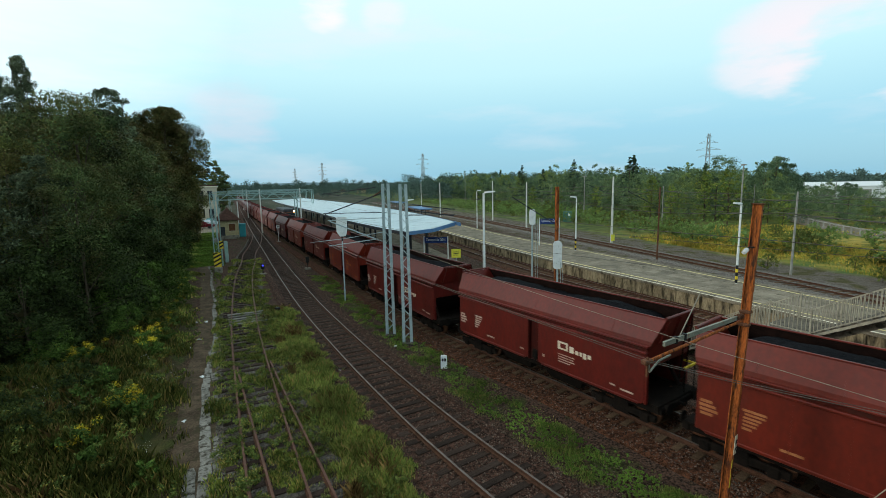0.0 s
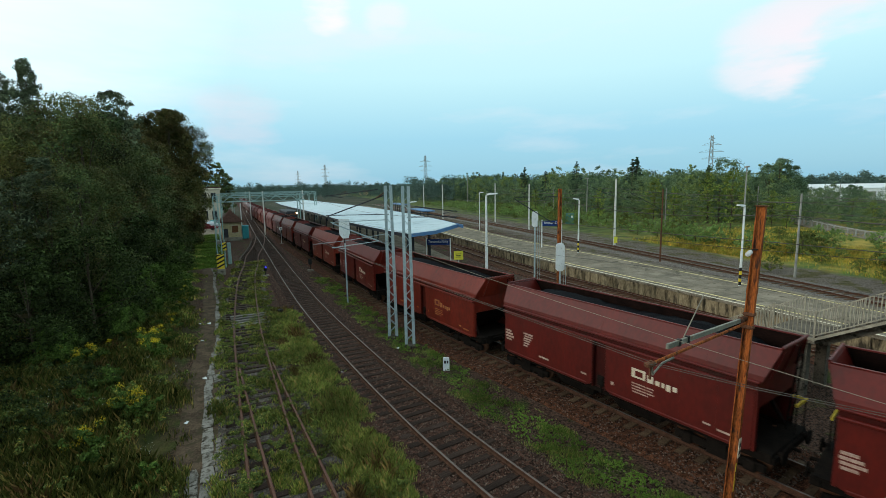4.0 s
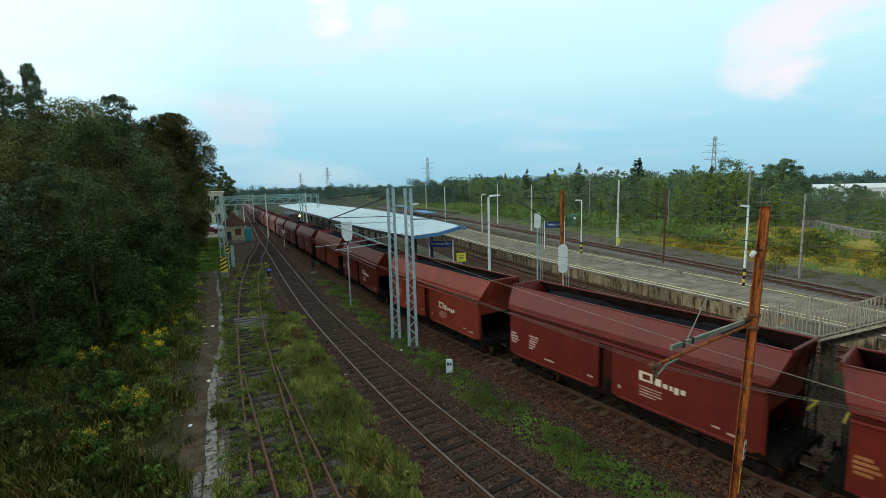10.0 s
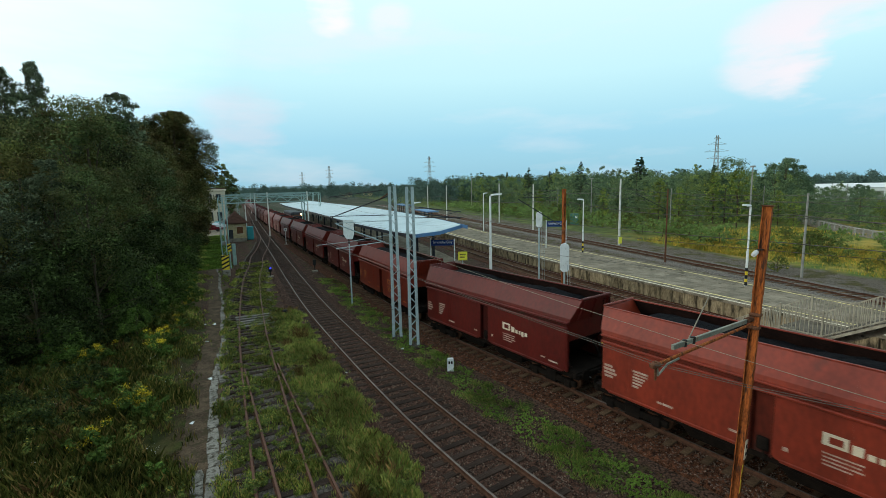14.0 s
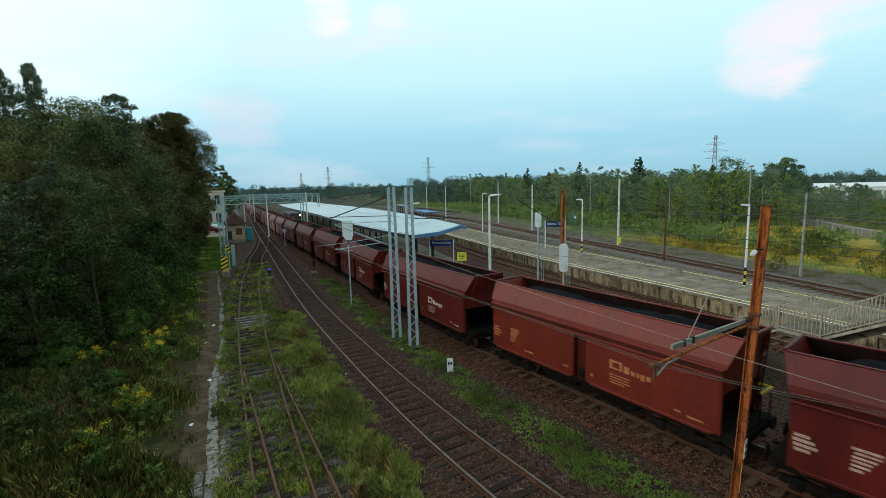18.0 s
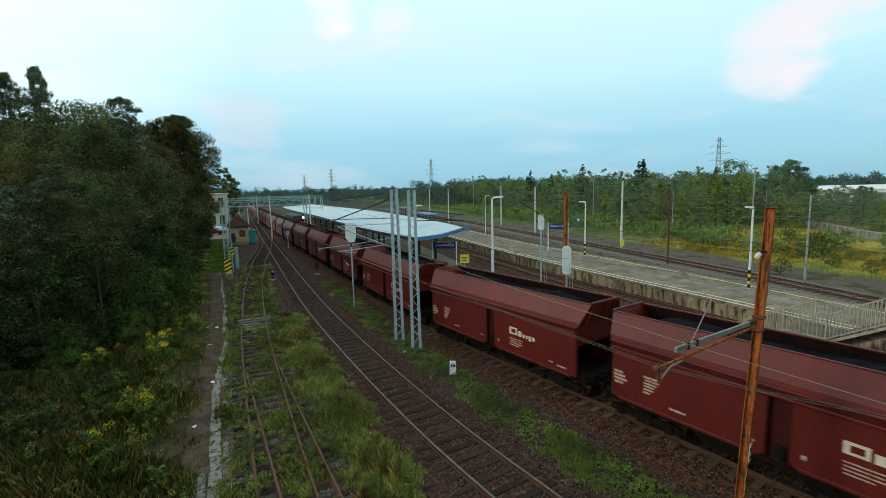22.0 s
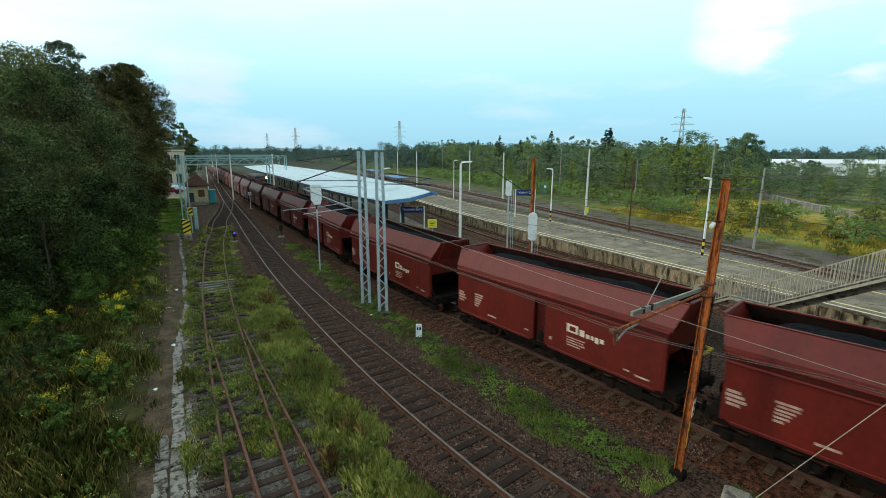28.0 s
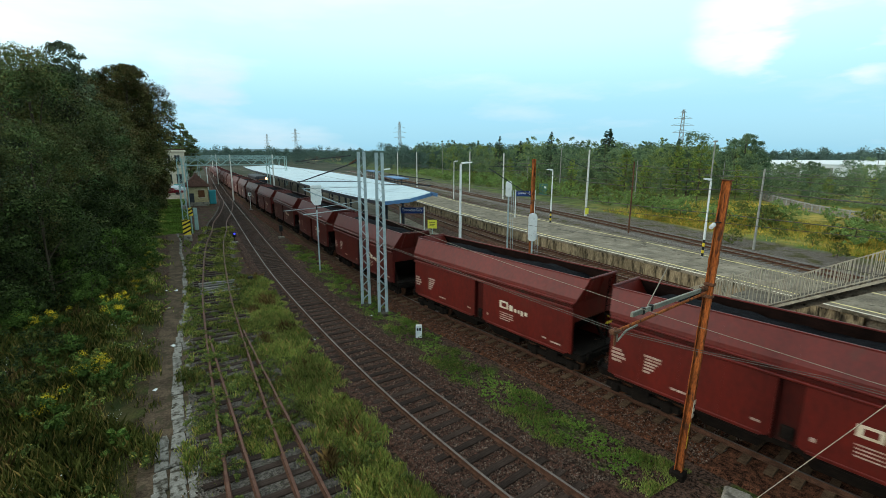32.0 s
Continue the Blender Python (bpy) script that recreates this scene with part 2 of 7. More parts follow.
    bp_.inputs["Strength"].default_value, bp_.inputs["Distance"].default_value = 0.7, 0.06
    L.new(math_("ADD", grain, stones), bp_.inputs["Height"])
    L.new(bp_.outputs[0], bsdf.inputs["Normal"])
    return m


GROUND = ground_material()
BALLAST = material("dark_ballast", (0.010, 0.0045, 0.003), (0.128, 0.064, 0.044), 7, 30, 0.95, 1.0, spots=(0.045, 0.024, 0.016), lo=0.42, hi=0.62)
BALLAST_RED = material("rusty_ballast", (0.010, 0.0035, 0.002), (0.155, 0.062, 0.032), 7, 30, 0.95, 1.0, spots=(0.060, 0.028, 0.015), lo=0.42, hi=0.62)
BALLAST_MID = material("grey_brown_ballast", (0.020, 0.016, 0.013), (0.17, 0.145, 0.125), 9, 36, 0.95, 1.0, spots=(0.035, 0.045, 0.015), lo=0.40, hi=0.62)
BALLAST_GREY = material("pale_ballast", (0.050, 0.042, 0.036), (0.245, 0.215, 0.190), 10, 40, 0.95, 1.0, lo=0.40, hi=0.62)
SLEEPER_BARE = material("bare_grey_wood", (0.085, 0.078, 0.068), (0.215, 0.20, 0.18), 2.5, 24, 0.9, 0.8, own=True, stretch=(1, 9, 4), rand=0.25)
TEAL = material("dull_green_steel", (0.06, 0.15, 0.12), (0.10, 0.21, 0.17), 2, 20, 0.6, 0.1)
STONE = material("stones", (0.035, 0.024, 0.018), (0.17, 0.125, 0.10), 3, 30, 0.95, 0.3, island=0.85)
SLEEPER = material("tarred_sleeper", (0.016, 0.010, 0.0075), (0.062, 0.042, 0.033), 2.5, 24, 0.9, 0.8, own=True, stretch=(1, 9, 4), rand=0.3)
CONC_SLEEPER = material("brown_concrete_sleeper", (0.050, 0.030, 0.018), (0.150, 0.096, 0.058), 4, 26, 0.92, 0.5, own=True, rand=0.25)
RAIL_RUST = material("rail_rust", (0.040, 0.020, 0.013), (0.12, 0.058, 0.036), 6, 40, 0.8, 0.4)
RAIL_TOP = material("rail_top", (0.10, 0.075, 0.062), (0.20, 0.165, 0.145), 3, 30, 0.5, 0.05, metal=0.5, spec=0.3)
RAIL_DULL = material("dull_rail_top", (0.075, 0.034, 0.024), (0.155, 0.078, 0.054), 3, 30, 0.6, 0.2, metal=0.3)
CONCRETE = material("weathered_concrete", (0.15, 0.135, 0.11), (0.33, 0.30, 0.25), 1.4, 18, 0.9, 0.4, spots=(0.09, 0.08, 0.065))
WALLCON = material("stained_concrete_panel", (0.13, 0.098, 0.056), (0.40, 0.32, 0.20), 1.3, 13, 0.92, 0.5, spots=(0.055, 0.045, 0.03), stretch=(1, 1, 0.35), rand=0.2, spot_at=(0.5, 0.66))
PATHCON = material("worn_path_slab", (0.125, 0.115, 0.098), (0.285, 0.268, 0.235), 2.6, 20, 0.92, 0.7, spots=(0.050, 0.042, 0.030), rand=0.25, spot_at=(0.50, 0.64))
PAVING = material("platform_paving", (0.120, 0.100, 0.072), (0.260, 0.222, 0.165), 0.8, 14, 0.92, 0.5, spots=(0.075, 0.066, 0.042), lo=0.40, hi=0.60)
LINE_Y = material("faded_yellow_line", (0.58, 0.47, 0.18), (0.84, 0.74, 0.38), 2, 30, 0.85, 0.1)
LINE_W = material("faded_white_line", (0.55, 0.50, 0.38), (0.82, 0.78, 0.64), 2, 30, 0.85, 0.1)
GALV = material("pale_blue_grey_steel", (0.27, 0.34, 0.36), (0.46, 0.53, 0.54), 3, 30, 0.6, 0.15, metal=0.15, spots=(0.20, 0.15, 0.11), own=True, spot_at=(0.66, 0.74))
GALV_GREEN = material("pale_green_steel", (0.20, 0.32, 0.31), (0.36, 0.48, 0.46), 3, 30, 0.6, 0.15, metal=0.1)
WHITEP = material("white_paint", (0.62, 0.64, 0.64), (0.80, 0.81, 0.80), 3, 30, 0.5, 0.1, own=True, spots=(0.40, 0.38, 0.34), spot_at=(0.62, 0.75))
POLECON = material("white_concrete_mast", (0.50, 0.50, 0.47), (0.68, 0.67, 0.63), 2, 30, 0.85, 0.2)
POLEGREY = material("grey_pole", (0.20, 0.20, 0.18), (0.36, 0.35, 0.32), 2, 30, 0.8, 0.2)
RUST = material("flaking_rusty_steel", (0.09, 0.026, 0.010), (0.44, 0.125, 0.030), 2.6, 22, 0.85, 0.8, own=True, spots=(0.055, 0.027, 0.018), stretch=(1.8, 1.8, 0.40), spot_at=(0.54, 0.66), lo=0.38, hi=0.60)
RUSTDARK = material("dark_rusty_steel", (0.06, 0.03, 0.02), (0.17, 0.075, 0.04), 3, 30, 0.85, 0.4, own=True)
WIRE = material("copper_wire", (0.06, 0.055, 0.05), (0.16, 0.15, 0.13), 3, 30, 0.6, 0.0, metal=0.5)
WIREPALE = material("bright_wire", (0.17, 0.15, 0.12), (0.28, 0.25, 0.19), 3, 30, 0.5, 0.0, metal=0.3)
ARMGREY = material("grey_green_arm", (0.13, 0.135, 0.11), (0.26, 0.265, 0.22), 3, 30, 0.6, 0.2, own=True, spots=(0.22, 0.16, 0.11), spot_at=(0.60, 0.70))
BLACK = material("black_paint", (0.012, 0.012, 0.012), (0.03, 0.03, 0.03), 4, 30, 0.6, 0.2, own=True)
YELLOW = material("yellow_paint", (0.62, 0.44, 0.03), (0.82, 0.62, 0.06), 4, 30, 0.6, 0.1, own=True)
SIGNYEL = material("yellow_sign", (0.70, 0.62, 0.05), (0.84, 0.76, 0.10), 4, 30, 0.5, 0.05)
BLUE = material("blue_sign", (0.010, 0.03, 0.13), (0.02, 0.05, 0.20), 4, 30, 0.5, 0.05)
ROOFWHITE = material("pale_canopy_roof", (0.42, 0.53, 0.57), (0.56, 0.66, 0.69), 0.35, 9, 0.55, 0.1, spots=(0.36, 0.44, 0.47))
ROOFBLUE = material("blue_fascia", (0.06, 0.15, 0.30), (0.11, 0.22, 0.40), 1, 15, 0.5, 0.1)
DARKSTEEL = material("dark_steel", (0.02, 0.022, 0.026), (0.055, 0.06, 0.07), 2, 20, 0.6, 0.2)
PAINT = material("wagon_paint", (0.66, 0.40, 0.34), (1.20, 0.68, 0.55), 0.8, 9, 0.49, 0.10, own=True, tint=True, spots=(0.075, 0.018, 0.010), stretch=(1, 1, 0.5), spot_at=(0.60, 0.80), spec=0.36)
UNDER = material("sooty_underframe", (0.003, 0.0026, 0.0022), (0.016, 0.011, 0.008), 4, 25, 0.9, 0.4, own=True)
COAL = material("coal", (0.0025, 0.0025, 0.003), (0.015, 0.016, 0.019), 9, 34, 0.95, 1.0, own=True, spec=0.03)
FAINT = material("worn_stencil", (0.26, 0.15, 0.11), (0.56, 0.43, 0.36), 5, 40, 0.75, 0.0, own=True)
MARK = material("white_stencil", (0.50, 0.42, 0.30), (0.70, 0.62, 0.48), 4, 40, 0.7, 0.0, own=True)
PLASTER = material("ochre_plaster", (0.36, 0.29, 0.16), (0.50, 0.42, 0.25), 1.5, 20, 0.9, 0.2, spots=(0.22, 0.17, 0.10))
CREAM = material("cream_plaster", (0.46, 0.39, 0.29), (0.62, 0.54, 0.42), 1.5, 20, 0.9, 0.2)
TILEROOF = material("dark_tile_roof", (0.05, 0.026, 0.020), (0.11, 0.055, 0.04), 3, 24, 0.85, 0.5)
WOODBROWN = material("brown_shutter", (0.10, 0.04, 0.02), (0.17, 0.075, 0.035), 3, 30, 0.8, 0.3)
GLASSD = material("dark_window", (0.02, 0.025, 0.03), (0.045, 0.05, 0.06), 2, 10, 0.12, 0.0, spec=0.5)
WAREHOUSE = material("white_cladding", (0.62, 0.65, 0.66), (0.76, 0.78, 0.78), 0.2, 3, 0.6, 0.0)
BARK = material("bark", (0.035, 0.026, 0.018), (0.11, 0.085, 0.06), 3, 20, 0.95, 0.8, stretch=(2, 2, 0.4))
LEAF = leaf_material("broad_leaves", (0.034, 0.047, 0.016), (0.102, 0.124, 0.042), (0.11, 0.09, 0.03), 0.93, (0.25, 1.95), 0.30, 0.05)
LEAF_OLIVE = leaf_material("olive_leaves", (0.046, 0.048, 0.014), (0.132, 0.124, 0.034), (0.14, 0.10, 0.03), 0.9, (0.3, 1.9), 0.30, 0.045)
LEAF_RUSSET = leaf_material("russet_leaves", (0.030, 0.033, 0.010), (0.118, 0.112, 0.035), (0.12, 0.070, 0.022), 0.88, (0.35, 1.8), 0.33, 0.03)
# upper crowns: greyed and lightened to imitate glare and haze around the sun
LEAF_GREY = leaf_material("haze_greyed_leaves", (0.028, 0.042, 0.022), (0.125, 0.150, 0.082))
# far belt: lighter, flatter green with some distance haze painted in
LEAF_FAR = leaf_material("hazy_far_leaves", (0.086, 0.142, 0.066), (0.205, 0.285, 0.134), (0.24, 0.26, 0.09), 0.94, (0.6, 1.35), 0.16)
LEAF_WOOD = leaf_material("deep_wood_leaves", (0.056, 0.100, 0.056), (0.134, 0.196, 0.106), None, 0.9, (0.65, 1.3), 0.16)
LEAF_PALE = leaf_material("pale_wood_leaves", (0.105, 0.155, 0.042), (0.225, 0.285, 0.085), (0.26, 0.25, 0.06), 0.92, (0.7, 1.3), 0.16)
# horizon trees: the blue haze of distance is mixed into the leaf colour
LEAF_HAZE = leaf_material("haze_tinted_leaves", (0.055, 0.092, 0.078), (0.098, 0.148, 0.118), None, 0.9, (0.75, 1.25), 0.02)
# leaves darkened in colour to stand for the shade under the stand
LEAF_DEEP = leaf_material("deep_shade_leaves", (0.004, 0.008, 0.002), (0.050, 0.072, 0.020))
LEAF_ELDER = leaf_material("elder_leaves", (0.018, 0.044, 0.007), (0.10, 0.155, 0.030))
LEAF_MID = leaf_material("weed_leaves", (0.035, 0.058, 0.013), (0.165, 0.205, 0.050), (0.30, 0.24, 0.05), 0.88, (0.6, 1.45))
LEAF_BIRCH = leaf_material("birch_leaves", (0.060, 0.110, 0.020), (0.21, 0.27, 0.060), (0.34, 0.30, 0.06), 0.9)
SORREL = leaf_material("brown_seed_heads", (0.08, 0.045, 0.018), (0.34, 0.23, 0.085))
WHITEFLOWER = leaf_material("white_flowers", (0.45, 0.45, 0.40), (0.75, 0.75, 0.68))
NEEDLE = leaf_material("needles", (0.014, 0.034, 0.020), (0.052, 0.088, 0.050), None, 0.9, (0.7, 1.3))
GRASS = leaf_material("grass_blades", (0.065, 0.105, 0.020), (0.38, 0.42, 0.095), (0.55, 0.40, 0.13), 0.86)
GRASS_VERGE = leaf_material("verge_blades", (0.150, 0.205, 0.042), (0.56, 0.62, 0.165), (0.66, 0.48, 0.17), 0.86, (0.6, 1.4))
LEAF_BUSH = leaf_material("bush_leaves", (0.085, 0.150, 0.042), (0.235, 0.340, 0.100), None, 0.9, (0.65, 1.35))
LEAF_CLOVER = leaf_material("low_clover", (0.035, 0.075, 0.010), (0.17, 0.265, 0.045))
GRASS_STRIP = leaf_material("strip_blades", (0.075, 0.120, 0.024), (0.32, 0.40, 0.095), (0.44, 0.34, 0.12), 0.88, (0.6, 1.4))
# darker copy of the grass blades, with tree shade put into the colour
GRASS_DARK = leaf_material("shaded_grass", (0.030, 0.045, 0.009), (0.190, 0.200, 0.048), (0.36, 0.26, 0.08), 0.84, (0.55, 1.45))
STRAW = leaf_material("dry_grass", (0.30, 0.27, 0.045), (0.74, 0.50, 0.095), (0.17, 0.27, 0.05), 0.72)
FLOWER = leaf_material("yellow_flowers", (0.36, 0.26, 0.015), (0.64, 0.48, 0.03))


def glow_material(name, colour, strength):
    m = bpy.data.materials.new(name)
    m.use_nodes = True
    b = m.node_tree.nodes["Principled BSDF"]
    b.inputs["Base Color"].default_value = (*colour, 1)
    b.inputs["Emission Color"].default_value, b.inputs["Emission Strength"].default_value = (*colour, 1), strength
    return m


HEADLIGHT = glow_material("headlight_glow", (1.0, 0.62, 0.25), 6.0)
BLUELAMP = glow_material("blue_signal_glow", (0.07, 0.08, 0.9), 0.9)


# ---- mesh building ----
class Shape:
    """Collects vertices and faces of one mesh."""

    def __init__(self):
        self.v, self.f, self.m = [], [], []

    def add(self, verts, faces, mi=0):
        k = len(self.v)
        self.v += [tuple(p) for p in verts]
        self.f += [tuple(i + k for i in f) for f in faces]
        self.m += [mi] * len(faces)
        return self

    def box(self, x0, x1, y0, y1, z0, z1, c=0.0, mi=0):
        """A box, its edges chamfered by c."""
        if c <= 0:
            vs = [(x, y, z) for x in (x0, x1) for y in (y0, y1) for z in (z0, z1)]
            return self.add(vs, [(0, 1, 3, 2), (4, 6, 7, 5), (0, 4, 5, 1), (2, 3, 7, 6), (0, 2, 6, 4), (1, 5, 7, 3)], mi)
        b = bmesh.new()
        bmesh.ops.create_cube(b, size=1, matrix=Matrix.Translation(((x0 + x1) / 2, (y0 + y1) / 2, (z0 + z1) / 2)) @ Matrix.Diagonal((abs(x1 - x0), abs(y1 - y0), abs(z1 - z0), 1)))
        bmesh.ops.bevel(b, geom=list(b.edges), offset=c, segments=1, affect="EDGES")
        b.verts.index_update()
        self.add([q.co[:] for q in b.verts], [[q.index for q in f.verts] for f in b.faces], mi)
        b.free()
        return self

    def tube(self, pts, r, n=6, mi=0, r1=None, cap=True):
        """A round bar along points."""
        P = [Vector(p) for p in pts]
        rings = []
        for i, p in enumerate(P):
            d = (P[min(i + 1, len(P) - 1)] - P[max(i - 1, 0)]).normalized()
            a = d.cross(Vector((0, 0, 1)) if abs(d.z) < 0.9 else Vector((1, 0, 0))).normalized()
            b = d.cross(a)
            rad = r if r1 is None else r + (r1 - r) * i / (len(P) - 1)
            rings.append([p + (a * math.cos(2 * math.pi * k / n) + b * math.sin(2 * math.pi * k / n)) * rad for k in range(n)])
        faces = []
        for i in range(len(P) - 1):
            for k in range(n):
                faces.append((i * n + k, i * n + (k + 1) % n, (i + 1) * n + (k + 1) % n, (i + 1) * n + k))
        if cap:
            faces += [tuple(range(n - 1, -1, -1)), tuple((len(P) - 1) * n + k for k in range(n))]
        return self.add([q for ring in rings for q in ring], faces, mi)

    def bar(self, a, b, w, h, mi=0):
        """A square bar from a to b."""
        a, b = Vector(a), Vector(b)
        d = (b - a).normalized()
        s = d.cross(Vector((0, 0, 1)) if abs(d.z) < 0.95 else Vector((0, 1, 0))).normalized() * w / 2
        u = d.cross(s).normalized() * h / 2
        vs = [p + i * s + j * u for p in (a, b) for i, j in ((-1, -1), (1, -1), (1, 1), (-1, 1))]
        return self.add(vs, [(3, 2, 1, 0), (4, 5, 6, 7), (0, 1, 5, 4), (1, 2, 6, 5), (2, 3, 7, 6), (3, 0, 4, 7)], mi)

    def sweep(self, profile, path, mi=0, closed=True, mis=None):
        """A profile of (side, up) pairs carried along path rows of (x, y, z, nx, ny)."""
        n = len(profile)
        vs = [(x + nx * s, y + ny * s, z + u) for x, y, z, nx, ny in path for s, u in profile]
        last = n if closed else n - 1
        for k in range(last):
            fs = [(i * n + k, i * n + (k + 1) % n, (i + 1) * n + (k + 1) % n, (i + 1) * n + k) for i in range(len(path) - 1)]
            if k == 0:
                base = len(self.v)
                self.v += vs
            self.f += [tuple(q + base for q in f) for f in fs]
            self.m += [(mis[k] if mis else mi)] * len(fs)
        if closed:
            self.f += [tuple(base + k for k in range(n)), tuple(base + (len(path) - 1) * n + k for k in range(n - 1, -1, -1))]
            self.m += [mi, mi]
        return self

    def ball(self, c, rx, ry, rz, n=8, rows=5, mi=0):
        vs, fs = [], []
        for i in range(rows + 1):
            a = math.pi * i / rows
            for k in range(n):
                b = 2 * math.pi * k / n
                vs.append((c[0] + rx * math.sin(a) * math.cos(b), c[1] + ry * math.sin(a) * math.sin(b), c[2] + rz * math.cos(a)))
        for i in range(rows):
            for k in range(n):
                fs.append((i * n + k, (i + 1) * n + k, (i + 1) * n + (k + 1) % n, i * n + (k + 1) % n))
        return self.add(vs, fs, mi)

    def mesh(self, name, *mats):
        me = bpy.data.meshes.new(name)
        me.from_pydata(self.v, [], self.f)
        for m in mats:
            me.materials.append(m)
        if len(mats) > 1:
            me.polygons.foreach_set("material_index", self.m)
        me.update()
        b = bmesh.new()
        b.from_mesh(me)
        bmesh.ops.recalc_face_normals(b, faces=b.faces)
        b.to_mesh(me)
        b.free()
        return me


def thing(name, label, category, group="", kind="", at=(0, 0, 0), rz=0.0, data=None):
    ob = tagged(new(name, data), label, category, group, kind)
    ob.matrix_basis = pose(*at, 0, 0, rz)
    return ob


def part(name, shape, mats, parent, label=""):
    """One mesh object under a thing or a part; shape: a Shape or a ready mesh."""
    if isinstance(shape, Shape):
        shape = shape.mesh(name, *(mats if isinstance(mats, (list, tuple)) else (mats,)))
    ob = new(name, shape)
    ob.parent = parent
    if label:
        ob["label"] = label
    return ob


def solid(name, shape, mats, label, category, group="", kind="", at=(0, 0, 0), rz=0.0):
    me = shape.mesh(name, *(mats if isinstance(mats, (list, tuple)) else (mats,))) if isinstance(shape, Shape) else shape
    return thing(name, label, category, group, kind, at, rz, me)


# ---- the lines of the yard: side position over distance along the tracks ----
def glide(knots, y):
    K = np.array(knots, float)
    X, V = K[:, 0], K[:, 1]
    h = np.diff(X)
    d = np.diff(V) / h
    m = np.zeros(len(X))
    m[1:-1] = (h[1:] * d[:-1] + h[:-1] * d[1:]) / (h[1:] + h[:-1])
    m[0], m[-1] = d[0], d[-1]
    y = np.asarray(y, float)
    i = np.clip(np.searchsorted(X, y) - 1, 0, len(X) - 2)
    t = (y - X[i]) / h[i]
    return (2 * t**3 - 3 * t**2 + 1) * V[i] + (t**3 - 2 * t**2 + t) * h[i] * m[i] + (-2 * t**3 + 3 * t**2) * V[i + 1] + (t**3 - t**2) * h[i] * m[i + 1]


MAIN = [(-60, 20), (-10, 9.6), (4, 7.75), (9.2, 7.05), (13, 6.66), (18, 6.4), (24, 6.25), (32, 6.2), (43, 6.5), (65, 7.4), (95, 8.6), (150, 11.2), (226, 14.9), (350, 20.5), (520, 28)]
COALWAY = [(-60, 35), (-25, 22.6), (-10, 18.2), (-4, 16.54), (2, 15.02), (6, 14.41), (10, 13.93), (14, 13.5), (18, 12.9), (23, 12.25), (30, 11.9), (44, 12.05), (60, 12.05), (82, 12.15), (116, 12.7), (150, 13.6), (230, 16.6), (350, 22), (520, 31)]
SIDING = [(4, 1.2), (12.5, 1.18), (16, 1.22), (20, 1.3), (25, 1.42), (30, 1.6), (35, 1.9), (43, 2.45), (50, 3.1), (56, 3.9), (64, 4.7), (72, 6.0), (84, 7.6), (93, 8.5), (100, 8.85)]
BRANCH = [(2, 2.0), (8, 1.88), (12.5, 1.76), (16, 1.66), (20, 1.55), (26, 1.45)]
MIDDLE = [(30, 15.2), (44, 15.9), (60, 15.9), (90, 16.2), (150, 18.2), (300, 25)]
EDGE2 = [(-30, 25.8), (0, 28.0), (8, 28.5), (16.4, 29.0), (20.5, 29.3), (25.8, 29.6), (32, 29.95), (38.4, 30.6), (44, 31.2), (54, 32.6), (79, 36.6), (130, 44.5), (220, 56)]
BACK2 = [(-30, 28.2), (0, 32.8), (7.7, 34.0), (14.5, 34.95), (25.2, 36.5), (35.8, 37.65), (54.2, 39.7), (87, 46.0), (126, 53.2), (213, 66)]
OUTER = [(-30, 28), (0, 37.2), (8, 39.6), (13.6, 41.2), (19, 42.7), (25, 44.2), (36, 46.7), (48, 49.3), (92, 58.5), (150, 69), (260, 86)]


def shifted(knots, dx):
    return [(y, x + dx) for y, x in knots]


def path_rows(knots, y0, y1, step, z=0.0):
    ys = np.arange(y0, y1 + 1e-6, step)
    xs = glide(knots, ys)
    dx = (glide(knots, ys + 0.05) - glide(knots, ys - 0.05)) / 0.1
    k = 1 / np.sqrt(1 + dx * dx)
    return [(float(x), float(y), z, float(a), float(-b * a)) for x, y, a, b in zip(xs, ys, k, dx)]


# ---- ground ----
def build_ground():
    ys = sorted({*np.arange(-60, 260, 8).tolist(), *np.arange(260, 900, 80).tolist(), -2500, -800, -250, 1200, 2400, 4500})
    xs = sorted({*np.arange(-100, 200, 8).tolist(), *np.arange(200, 700, 60).tolist(), -3000, -1000, -400, -200, 1200, 2400, 4500})
    s = Shape()
    vs = []
    for y in ys:
        for x in xs:
            z = -0.10
            if x > 70 + 0.2 * y and 0 < y < 900:
                z += 0.25 * (noise.noise((x * 0.03, y * 0.03, 0.2)))
            vs.append((x, y, z))
    n = len(xs)
    s.add(vs, [(j * n + i, j * n + i + 1, (j + 1) * n + i + 1, (j + 1) * n + i) for j in range(len(ys) - 1) for i in range(n - 1)])
    solid("ground", s, GROUND, "yard ground of dirt and gravel, with grass and dry meadow", "ground", kind="structure")


build_ground()

